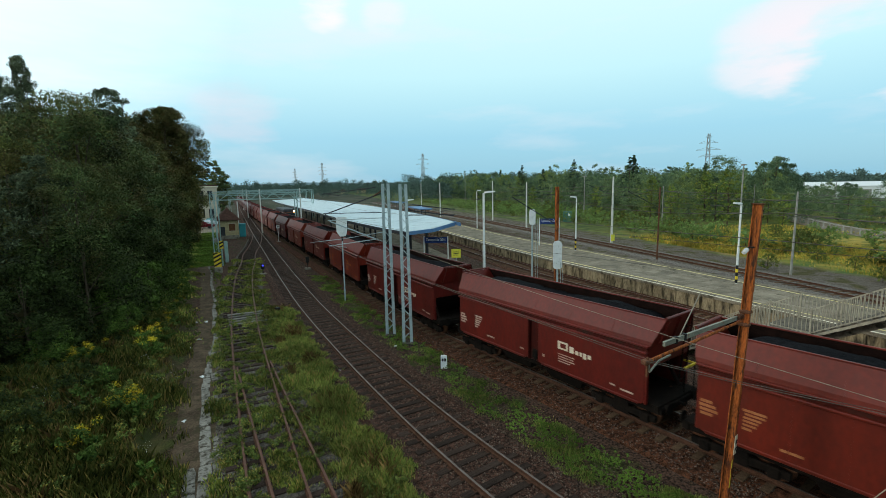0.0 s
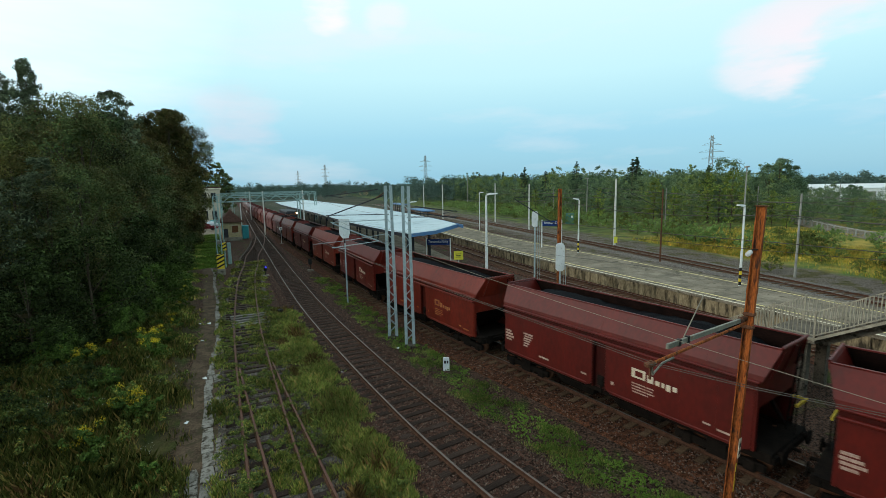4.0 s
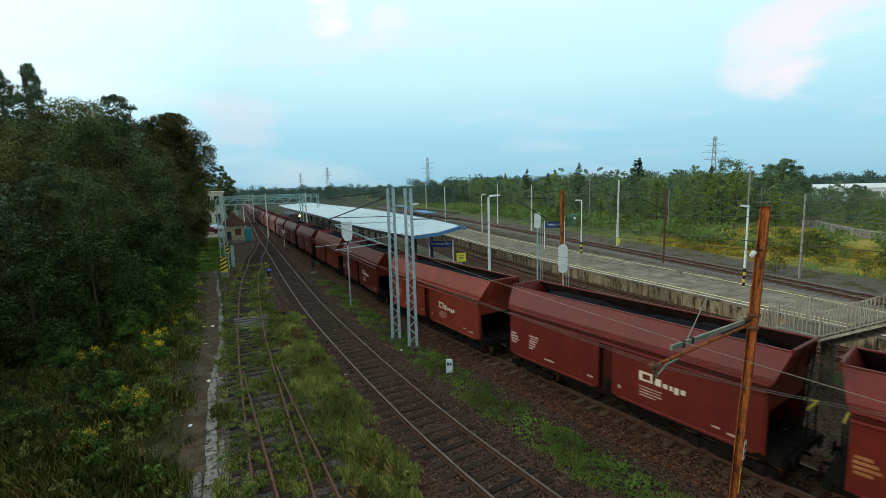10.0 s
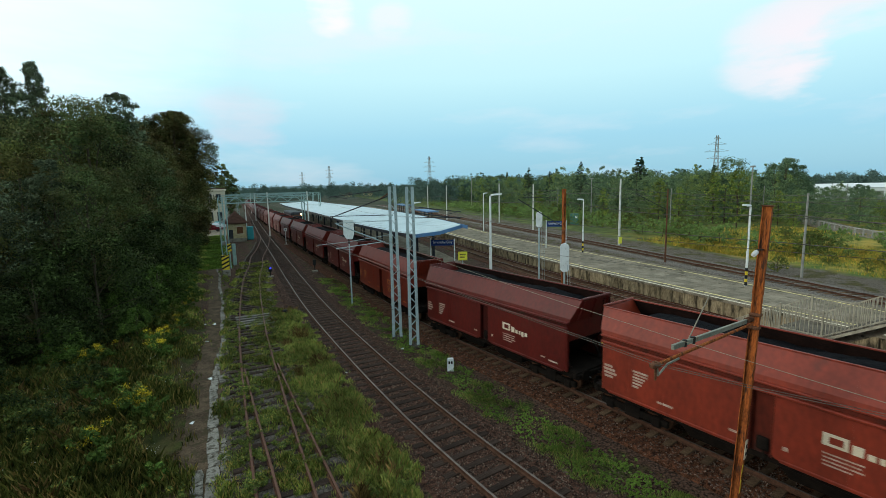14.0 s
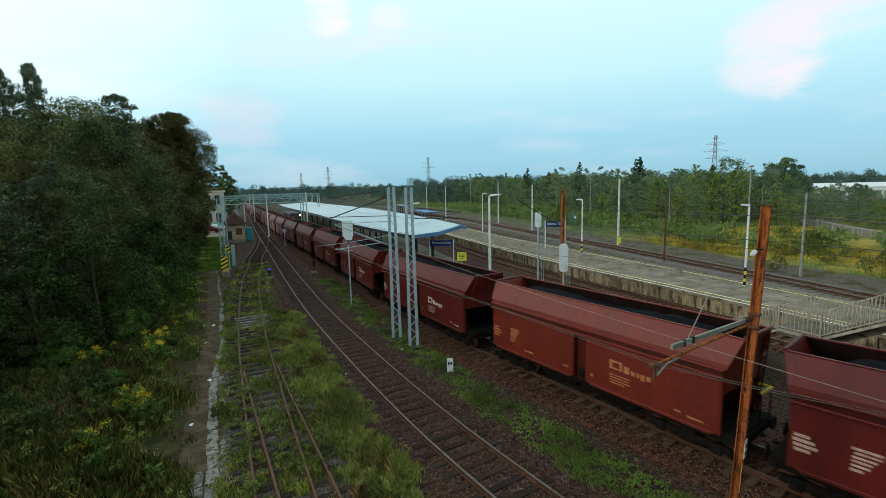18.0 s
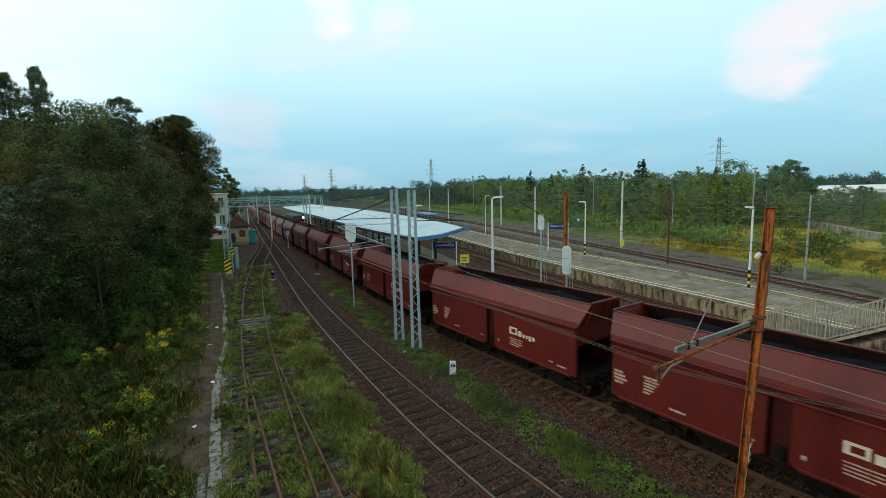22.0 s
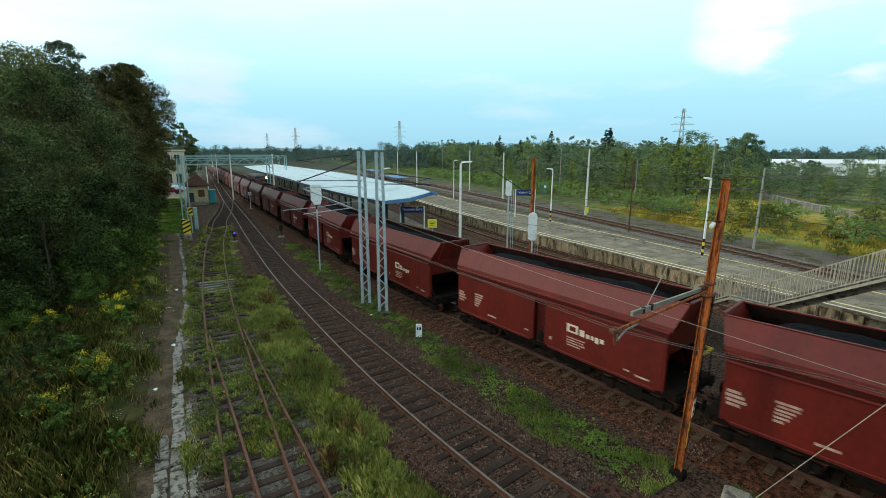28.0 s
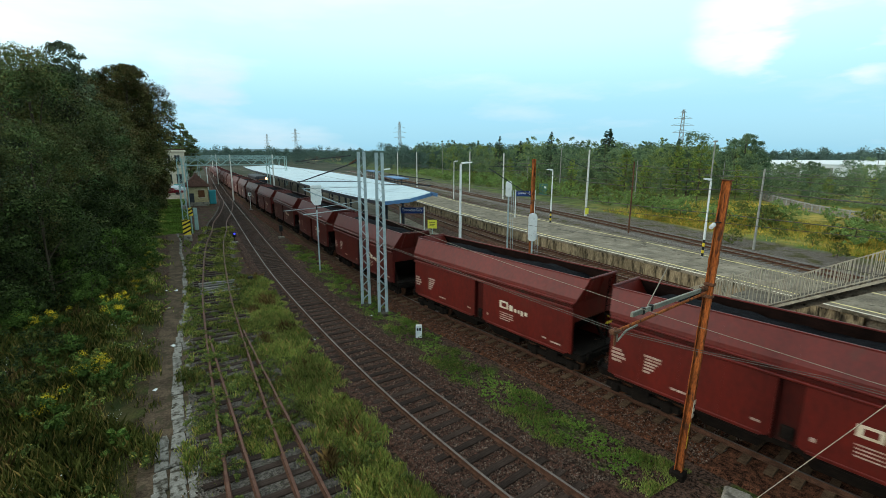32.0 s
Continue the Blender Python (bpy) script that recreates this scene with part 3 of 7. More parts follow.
# ---- tracks ----
RAIL_PROFILE = [(-0.07, 0.0), (0.07, 0.0), (0.07, 0.012), (0.012, 0.03), (0.012, 0.105), (0.036, 0.115), (0.036, 0.148), (-0.036, 0.148), (-0.036, 0.115), (-0.012, 0.105), (-0.012, 0.03), (-0.07, 0.012)]
RAIL_FACES = [0, 0, 0, 0, 0, 0, 1, 0, 0, 0, 0, 0]
sleeper_mesh = Shape().box(-1.3, 1.3, -0.12, 0.12, -0.11, 0.026, 0.015).mesh("sleeper", SLEEPER)
concrete_mesh = Shape().add(
    [(x, y * w, z) for x, w, top in ((-1.3, 1, 0.0), (-0.75, 1, 0.03), (0, 0.85, -0.02), (0.75, 1, 0.03), (1.3, 1, 0.0)) for y, z in ((-0.15, -0.14), (-0.11, top), (0.11, top), (0.15, -0.14))],
    [(i * 4 + k, i * 4 + k + 1, i * 4 + k + 5, i * 4 + k + 4) for i in range(4) for k in range(3)] + [(3, 2, 1, 0), (16, 17, 18, 19)],
).mesh("sleeper", CONC_SLEEPER)
plate_mesh = Shape().box(-0.16, 0.16, -0.09, 0.09, 0.026, 0.036).box(0.08, 0.12, -0.05, 0.05, 0.036, 0.075, 0.01).box(-0.12, -0.08, -0.05, 0.05, 0.036, 0.075, 0.01).mesh("rail_fastening", RAIL_RUST)


def build_track(name, label, knots, y0, y1, bed_mat, sleeper=None, near=(0, 0), rail_top=RAIL_TOP, step=2.0, bed=1.75, bed_z=-0.03, fast=(0, 0)):
    t = thing(name, label, "railway track", kind="structure")
    rows = path_rows(knots, y0, y1, step)
    part("ballast_bed", Shape().sweep([(-bed - 0.35, -0.16), (bed + 0.35, -0.16), (bed, bed_z), (-bed, bed_z)], rows), bed_mat, t, "bed of stained crushed stone")
    for side in (-0.75, 0.75):
        rr = [(x + nx * side, y + ny * side, 0.026, nx, ny) for x, y, z, nx, ny in rows]
        part("rail", Shape().sweep(RAIL_PROFILE, rr, mis=RAIL_FACES), [RAIL_RUST, rail_top], t, "worn steel rail with rusty flanks")
    if sleeper is None:
        return t
    rest = Shape()
    src_v = [v.co[:] for v in sleeper.vertices]
    src_f = [tuple(p.vertices) for p in sleeper.polygons]
    y = y0 + 0.3
    rng = random.Random(name)
    while y < min(y1, 150):
        x = float(glide(knots, y))
        slope = float(glide(knots, y + 0.1) - glide(knots, y - 0.1)) / 0.2
        m = pose(x, y, rng.uniform(-0.008, 0.008), 0, 0, -math.degrees(math.atan(slope)) + rng.uniform(-0.8, 0.8))
        if near[0] <= y <= near[1]:
            ob = part("sleeper", sleeper, None, t)
            ob.matrix_basis = m
            if fast[0] <= y <= fast[1]:
                for side in (-0.75, 0.75):
                    p = part("rail_fastening", plate_mesh, None, ob)
                    p.matrix_basis = pose(side, 0, 0)
        else:
            rest.add([m @ Vector(v) for v in src_v], src_f)
        y += 0.62
    if rest.v:
        tagged(part("sleepers", rest, sleeper.materials[0], t), kind="stuff")
    return t


build_track("track_1", "main track with dark sleepers in brown ballast", MAIN, 3, 400, BALLAST, sleeper_mesh, (5, 110), fast=(7, 24), bed_z=-0.008)
build_track("track_2", "coal train track with concrete sleepers in rusty ballast", COALWAY, -30, 400, BALLAST_RED, concrete_mesh, (4, 60), bed=2.1)
build_track("track_3", "overgrown siding with rusty rails and pale sleepers", SIDING, 5, 100, BALLAST_MID, sleeper_mesh, (7, 50), rail_top=RAIL_DULL, bed=1.4, bed_z=-0.035)
build_track("track_4", "rusty branch rails merging into the siding", BRANCH, 5, 24, BALLAST_MID, sleeper_mesh, (5, 12), rail_top=RAIL_DULL, bed=1.3, bed_z=-0.002)
build_track("track_5", "platform track beside the concrete wall", shifted(EDGE2, -1.75), -20, 180, BALLAST_RED, concrete_mesh, (14, 60))
build_track("track_6", "track along the canopied platform in dark ballast", MIDDLE, 31, 290, BALLAST, sleeper_mesh, (0, 0))
build_track("track_7", "outer track with rusty rails in pale gravel", OUTER, 0, 240, BALLAST_GREY, concrete_mesh, (8, 70), bed=2.3)


# loose ballast stones on the beds that lie nearest
def stones_on(name, knots, y0, y1, half, count, seed, z=-0.03, big=0.04):
    rng = np.random.default_rng(seed)
    ys = y0 + (y1 - y0) * rng.random(count) ** 1.5
    xs = glide(knots, ys) + rng.uniform(-half, half, count)
    r = rng.uniform(0.4, 1.0, count) * big
    base = np.array([(1, 0, -0.4), (-0.5, 0.87, -0.4), (-0.5, -0.87, -0.4), (0.1, 0.05, 0.9), (0.7, 0.5, 0.35)])
    ang = rng.uniform(0, 6.28, count)
    c, s_ = np.cos(ang), np.sin(ang)
    bx = base[None, :, 0] * c[:, None] - base[None, :, 1] * s_[:, None]
    by = base[None, :, 0] * s_[:, None] + base[None, :, 1] * c[:, None]
    v = np.stack([xs[:, None] + bx * r[:, None], ys[:, None] + by * r[:, None], z + 0.3 * r[:, None] + base[None, :, 2] * r[:, None] * 0.8], -1).reshape(-1, 3)
    f = np.array([(0, 1, 2), (0, 4, 1), (1, 4, 3), (0, 3, 4), (0, 2, 3), (1, 3, 2)])
    faces = (f[None] + (np.arange(count) * 5)[:, None, None]).reshape(-1, 3)
    raw_mesh(name, v, faces, STONE, "loose crushed stones on the track bed", "gravel")


def raw_mesh(name, v, faces, mat, label, category, kind="stuff", thing_=True):
    """A mesh from arrays of vertices and equal-sided faces."""
    me = bpy.data.meshes.new(name)
    k = faces.shape[1]
    me.vertices.add(len(v))
    me.vertices.foreach_set("co", np.ascontiguousarray(v, np.float32).ravel())
    me.loops.add(faces.size)
    me.loops.foreach_set("vertex_index", np.ascontiguousarray(faces, np.int32).ravel())
    me.polygons.add(len(faces))
    me.polygons.foreach_set("loop_start", np.arange(0, faces.size, k, dtype=np.int32))
    me.update(calc_edges=True)
    me.materials.append(mat)
    if not thing_:
        return me
    return thing(name, label, category, kind=kind, data=me)


stones_on("gravel", MAIN, 7, 50, 1.9, 20000, 1, -0.008)
stones_on("gravel", COALWAY, 6, 45, 2.3, 12000, 2)
stones_on("gravel", SIDING, 8, 35, 1.5, 7000, 3, -0.035)
stones_on("gravel", shifted(MAIN, 2.6), 7, 60, 1.3, 9000, 4, -0.1)


# ---- concrete path ----
def build_path():
    line = [(8, -0.76), (13.6, -0.69), (16, -0.655), (19.5, -0.615), (24, -0.455), (29.3, -0.12), (35, 0.05), (43, 0.04), (52, 0.04), (58, -0.1)]
    p = thing("path", "narrow cracked concrete slab path covered in dirt", "path", kind="structure")
    rng = random.Random(5)
    y = 8.0
    while y < 58:
        ln = rng.uniform(0.75, 0.95)
        x = float(glide(line, y))
        w = 0.205 if y < 15 else 0.19 if y < 20 else 0.165 if y < 27 else 0.14 if y < 36 else 0.11
        x += (0.07 * math.sin(y * 0.5) + 0.03 * math.sin(y * 1.3 + 1)) * min(1, max(0, (y - 16) / 8))
        for lane in (-1, 0, 1):
            if (lane == -1 and y > 16.5 + rng.uniform(-1.5, 1.5)) or (lane == 1 and (y > 23 or rng.random() < 0.35)):
                continue
            ww = w * rng.uniform(0.92, 1.06) * (0.85 if lane else 1)
            cx = x + lane * (w * 2.02) + rng.uniform(-0.015, 0.015)
            # a broken slab: a skewed outline with one knocked-off corner
            j = [rng.uniform(-0.025, 0.025) for _ in range(10)]
            out = [(-ww + j[0], -ln / 2 + 0.02), (ww + j[1], -ln / 2 + 0.015 + j[2] * 0.3), (ww + j[3], ln * 0.1 + j[4]), (ww * 0.8 + j[5], ln / 2 - 0.015), (-ww * 0.5, ln / 2 - 0.02 + j[6] * 0.3), (-ww + j[7], ln / 2 - 0.09 + j[8])]
            s = Shape().add([(a * (1 if top < 0 else 0.96), b * (1 if top < 0 else 0.97), top) for top in (-0.12, -0.012) for a, b in out] + [(a * 0.92, b * 0.94, 0.0) for a, b in out], [(k + 6 * i, (k + 1) % 6 + 6 * i, (k + 1) % 6 + 6 * i + 6, k + 6 * i + 6) for i in range(2) for k in range(6)] + [(12, 13, 14, 15, 16, 17)])
            ob = part("slab", s, PATHCON, p)
            ob.matrix_basis = pose(cx, y, -0.045 + rng.uniform(-0.012, 0.012), rng.uniform(-0.8, 0.8), rng.uniform(-0.8, 0.8), rng.uniform(-2, 2))
        y += ln
    dirt = Shape().sweep([(-1.25, -0.13), (0.85, -0.13), (0.6, -0.092), (-0.9, -0.092)], path_rows(line, 6, 62, 2))
    part("dirt_bed", dirt, DIRT, p, "trodden brown dirt beside the slabs")


DIRT = material("trodden_dirt", (0.032, 0.021, 0.013), (0.135, 0.095, 0.062), 1.3, 16, 0.95, 0.8, spots=(0.050, 0.042, 0.022), spot_at=(0.52, 0.66))
build_path()


# ---- platforms ----
SLABPAVE = material("grey_brown_slab", (0.135, 0.115, 0.085), (0.285, 0.245, 0.185), 1.5, 16, 0.92, 0.5, rand=0.22)


PZ = 1.0


def build_platform_2():
    p = thing("platform_2", "long paved island platform with a stained concrete edge wall", "platform", kind="structure")
    ys = np.arange(-20, 201, 4.0)
    a, b = glide(EDGE2, ys), glide(BACK2, ys)
    s = Shape()
    vs = []
    for y, x0, x1 in zip(ys, a, b):
        vs += [(x0 + 0.16, y, -0.2), (x0 + 0.16, y, PZ), (x1, y, PZ), (x1, y, -0.2)]
    s.add(vs, [(i * 4 + k, i * 4 + k + 1, i * 4 + k + 5, i * 4 + k + 4) for i in range(len(ys) - 1) for k in range(3)] + [(3, 2, 1, 0)])
    part("paving", s, PAVING, p, "worn grey-brown paving")
    part("edge_slab", Shape().sweep([(-0.10, 0.84), (0.62, 0.84), (0.62, 1.025), (-0.08, 1.025)], path_rows(EDGE2, -20, 120, 2)), PAVING, p, "worn concrete edge slab")
    part("edge_line", Shape().sweep([(-0.04, 1.026), (0.10, 1.026), (0.10, 1.031), (-0.04, 1.031)], path_rows(EDGE2, -20, 120, 2)), LINE_W, p, "faded white edge line")
    part("warning_line", Shape().sweep([(0.66, 1.001), (0.86, 1.001), (0.86, 1.007), (0.66, 1.007)], path_rows(EDGE2, -20, 120, 2)), LINE_Y, p, "faded yellow warning line")
    part("back_edge", Shape().sweep([(-0.45, 0.6), (0.05, 0.6), (0.05, 1.025), (-0.45, 1.025)], path_rows(BACK2, -10, 150, 2)), PAVING, p, "worn concrete edge slab")
    part("warning_line", Shape().sweep([(-0.75, 1.002), (-0.63, 1.002), (-0.63, 1.008), (-0.75, 1.008)], path_rows(BACK2, -10, 150, 2)), LINE_Y, p, "faded yellow warning line")
    # wall of precast panels with ribs
    panel = Shape().box(-0.48, 0.48, 0, 0.16, -0.2, 0.84, 0.02).box(-0.485, -0.40, -0.06, 0.0, -0.2, 0.83, 0.012).box(0.40, 0.485, -0.06, 0.0, -0.2, 0.83, 0.012).mesh("wall_panel", WALLCON)
    y = 8.0
    while y < 70:
        x = float(glide(EDGE2, y))
        slope = float(glide(EDGE2, y + 0.5) - glide(EDGE2, y - 0.5))
        ob = part("wall_panel", panel, None, p)
        ob.matrix_basis = pose(x, y, 0, 0, 0, -90 - math.degrees(math.atan(slope)))
        y += 0.985
    part("wall", Shape().sweep([(0.0, -0.2), (0.16, -0.2), (0.16, 0.84), (0.0, 0.84)], path_rows(EDGE2, 70, 200, 4)), WALLCON, p)
    # slabs laid along both edges
    slab = Shape().box(-0.47, 0.47, -0.47, 0.47, 0.0, 0.008, 0.003).mesh("paving_slab", SLABPAVE)
    for row in (1.5, 2.5, 3.5):
        y = 12.0
        while y < 44:
            ob = part("paving_slab", slab, None, p)
            ob.matrix_basis = pose(float(glide(EDGE2, y)) + row, y, PZ + 0.003 * math.sin(y * 7 + row * 5), 0, 0, -math.degrees(math.atan(float(glide(EDGE2, y + 0.5) - glide(EDGE2, y - 0.5)))))
            y += 1.0
    # one thin strip stands in for the shadow and wire streaks on the paving
    for off in (5.0,):
        part("drain_strip", Shape().sweep([(off - 0.04, 1.001), (off + 0.04, 1.001), (off + 0.04, 1.005), (off - 0.04, 1.005)], path_rows(EDGE2, 5, 60, 3)), CONCRETE, p)


build_platform_2()

CAN_L = [(38, 17.2), (44, 16.6), (54, 16.5), (91, 18.4), (150, 20.6), (190, 23.5)]
CAN_R = [(38, 22.6), (44, 23.8), (54, 25.6), (91, 30.0), (150, 33.0), (190, 35.0)]


def build_platform_1():
    p = thing("platform_1", "dark island platform under the long canopy", "platform", kind="structure")
    ys = np.arange(40, 190, 6.0)
    a, b = glide(shifted(CAN_L, 1.1), ys), glide(shifted(CAN_R, 0.2), ys)
    s = Shape()
    vs = []
    for y, x0, x1 in zip(ys, a, b):
        vs += [(x0, y, -0.2), (x0, y, 0.6), (x1, y, 0.6), (x1, y, -0.2)]
    s.add(vs, [(i * 4 + k, i * 4 + k + 1, i * 4 + k + 5, i * 4 + k + 4) for i in range(len(ys) - 1) for k in range(3)] + [(3, 2, 1, 0)])
    part("paving", s, PAVING, p)
    part("edge_line", Shape().sweep([(0.05, 0.604), (0.25, 0.604), (0.25, 0.61), (0.05, 0.61)], path_rows(shifted(CAN_L, 1.1), 41, 186, 3)), LINE_W, p)


build_platform_1()


def build_canopy():
    c = thing("platform_canopy", "long pale blue-white platform canopy with a blue fascia", "canopy")
    ys = np.arange(40.0, 186.1, 4.0)
    L_, R_ = glide(CAN_L, ys), glide(CAN_R, ys)
    # roof panels, each a slightly raised sheet
    for i in range(len(ys) - 1):
        y0, y1 = ys[i] + 0.03, ys[i + 1] - 0.03
        s = Shape()
        vs = []
        for y, l, r in ((y0, L_[i], R_[i]), (y1, L_[i + 1], R_[i + 1])):
            mid = l + (r - l) * 0.45
            skew = (r - l) * 0.22 if i == 0 and y == y0 else 0
            vs += [(l, y, 4.22), (mid, y - skew * 0.2, 4.42), (r, y + skew, 4.75), (r, y + skew, 4.67), (mid, y - skew * 0.2, 4.34), (l, y, 4.14)]
        s.add(vs, [(k, (k + 1) % 6, (k + 1) % 6 + 6, k + 6) for k in range(6)] + [(5, 4, 3, 2, 1, 0), (6, 7, 8, 9, 10, 11)])
        part("roof_panel", s, ROOFWHITE, c)
    left = [(float(x), float(y), 0.0, 1.0, 0.0) for x, y in zip(L_, ys)]
    right = [(float(x), float(y), 0.0, 1.0, 0.0) for x, y in zip(R_, ys)]
    # left edge strip is dark to imitate the shadow under the roof
    part("fascia", Shape().sweep([(-0.06, 3.92), (0.0, 3.92), (0.0, 4.235), (-0.06, 4.235)], left), DARKSTEEL, c, "dark strip standing for the shadow below the roof edge")
    part("fascia", Shape().sweep([(0.0, 4.42), (0.06, 4.42), (0.06, 4.765), (0.0, 4.765)], right), ROOFBLUE, c, "blue edge fascia")
    w = R_[0] - L_[0]
    part("end_fascia", Shape().bar((L_[0] - 0.05, ys[0] - 0.05, 4.05), (L_[0] + w * 0.45, ys[0] - w * 0.06, 4.22), 0.06, 0.34).bar((L_[0] + w * 0.45, ys[0] - w * 0.06, 4.22), (R_[0], ys[0] + w * 0.2, 4.56), 0.06, 0.34), ROOFBLUE, c, "blue end fascia")
    for i in range(1, len(ys) - 1, 2):
        for f in (0.35, 0.62):
            x = L_[i] + (R_[i] - L_[i]) * f
            z = 4.14 + f * 0.5
            part("column", Shape().box(x - 0.12, x + 0.12, ys[i] - 0.12, ys[i] + 0.12, 0.6, z, 0.02), DARKSTEEL, c)
        part("beam", Shape().bar((L_[i] + 0.15, ys[i], 4.05), (R_[i] - 0.15, ys[i], 4.55), 0.14, 0.22), DARKSTEEL, c)


build_canopy()


# ---- coal wagons ----
# half width of the body and of the hood's top, levels of sill, eave and rim, half lengths of body, eave and rim
HW, TOPW, Z0, Z1, Z2, HALF, EAVE, RIM = 1.39, 0.90, 1.09, 2.90, 4.04, 5.06, 5.14, 5.46
PIVOT = 4.05


# sooty brown taken near black to carry shade inside hoppers and wagon gaps
SOOT_SHADED = material("sooty_shaded_steel", (0.006, 0.0034, 0.003), (0.024, 0.011, 0.0085), 3, 20, 0.9, 0.3, own=True)
# stained wagon paint at about half brightness, imitating shade in recesses and grooves
RECESS = material("shaded_recess_paint", (0.30, 0.19, 0.17), (0.62, 0.37, 0.31), 0.9, 9, 0.6, 0.1, own=True, tint=True, spots=(0.03, 0.012, 0.008), stretch=(1, 1, 0.4), spot_at=(0.5, 0.7), spec=0.2)


def panel_outline(y0, y1, z0, z1, r):
    """A side plate's outline: its lower corners rounded."""
    out = [(y0, z1)]
    for k in range(5):
        a = math.pi + math.pi / 2 * k / 4
        out.append((y0 + r + r * math.cos(a), z0 + r + r * math.sin(a)))
    for k in range(5):
        a = 1.5 * math.pi + math.pi / 2 * k / 4
        out.append((y1 - r + r * math.cos(a), z0 + r + r * math.sin(a)))
    return out + [(y1, z1)]


def plate(outline, x0, x1):
    n = len(outline)
    return Shape().add([(x, y, z) for x in (x0, x1) for y, z in outline], [tuple(range(n)), tuple(range(2 * n - 1, n - 1, -1))] + [(k, (k + 1) % n, (k + 1) % n + n, k + n) for k in range(n)])


def build_wagon():
    w = thing("hopper_wagon", "maroon bogie coal hopper wagon loaded with coal", "freight wagon", "wagons of the coal train")
    for sx in (-1, 1):
        def flat(x_out, x_in, y0, y1, z0, z1, c=0.0):
            return Shape().box(*sorted((sx * x_out, sx * x_in)), y0, y1, z0, z1, c)
        # two side panels with a recess between them
        for y0, y1 in ((-HALF, -0.30), (0.30, HALF)):
            side = part("side_panel", plate(panel_outline(y0, y1, Z0, Z1 - 0.02, 0.16), sx * HW, sx * (HW - 0.09)), PAINT, w)
            part("sill", flat(HW + 0.02, HW - 0.10, y0 + 0.2, y1 - 0.2, Z0 - 0.05, Z0 + 0.05, 0.015), PAINT, side)
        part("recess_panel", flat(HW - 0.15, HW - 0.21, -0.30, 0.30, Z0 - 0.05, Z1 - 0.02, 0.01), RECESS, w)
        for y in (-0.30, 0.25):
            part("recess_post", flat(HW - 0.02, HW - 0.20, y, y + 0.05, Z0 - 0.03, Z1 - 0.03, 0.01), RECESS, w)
        part("recess_lock", flat(HW - 0.06, HW - 0.16, -0.2, 0.12, 1.15, 1.55, 0.04), UNDER, w, "dark unloading lock")
        part("lock_lever", Shape().bar((sx * (HW - 0.1), -0.05, 1.5), (sx * (HW - 0.02), -0.12, 0.95), 0.05, 0.05), UNDER, w)
        # eave: two ribs, the groove between them in the shade-darkened paint
        part("eave_rib", flat(HW + 0.11, HW - 0.08, -EAVE, EAVE, Z1 - 0.01, Z1 + 0.07, 0.02), PAINT, w)
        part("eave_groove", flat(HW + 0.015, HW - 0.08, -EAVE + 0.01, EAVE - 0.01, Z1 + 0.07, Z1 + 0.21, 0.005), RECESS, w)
        part("eave_rib", flat(HW + 0.08, HW - 0.10, -EAVE - 0.05, EAVE + 0.05, Z1 + 0.21, Z1 + 0.28, 0.02), PAINT, w)
        # leaning hood, longer at the rim than at the eave
        rows = ((HW - 0.03, Z1 + 0.26, EAVE + 0.06), (HW - 0.05, Z1 + 0.42, EAVE + 0.12), (TOPW, Z2, RIM))
        vs = [(sx * x, e * h, z) for e in (-1, 1) for x, z, h in rows] + [(sx * (x - 0.05), e * h, z) for e in (-1, 1) for x, z, h in rows]
        part("hood", Shape().add(vs, [(0, 1, 4, 3), (1, 2, 5, 4), (6, 9, 10, 7), (7, 10, 11, 8), (2, 8, 11, 5), (0, 3, 9, 6), (0, 6, 7, 1), (1, 7, 8, 2), (3, 4, 10, 9), (4, 5, 11, 10)]), PAINT, w)
        part("liner", Shape().add([(sx * (TOPW - 0.055), y, Z2 - 0.01) for y in (-RIM + 0.08, RIM - 0.08)] + [(sx * (HW - 0.14), y, Z1 + 0.30) for y in (-EAVE, EAVE)], [(0, 1, 3, 2)]), SOOT_SHADED, w, "sooty brown inner wall, shade darkened into its colour")
        part("rim", flat(TOPW + 0.015, TOPW - 0.06, -RIM, RIM, Z2 - 0.01, Z2 + 0.035, 0.008), PAINT, w)
        for y in (-3.7, -1.85, 0.0, 1.85, 3.7) if sx < 0 else ():
            part("hood_seam", Shape().bar((sx * (HW - 0.045), y, Z1 + 0.42), (sx * (TOPW + 0.004), y, Z2 - 0.03), 0.03, 0.014), PAINT, w)
        if sx > 0:
            continue
        # seams of the side plates
        for y in (-4.1, -3.0, -1.9, 1.6, 2.8, 4.05):
            part("seam", flat(HW + 0.005, HW - 0.02, y - 0.012, y + 0.012, Z0 + 0.08, Z1 - 0.03), PAINT, w)
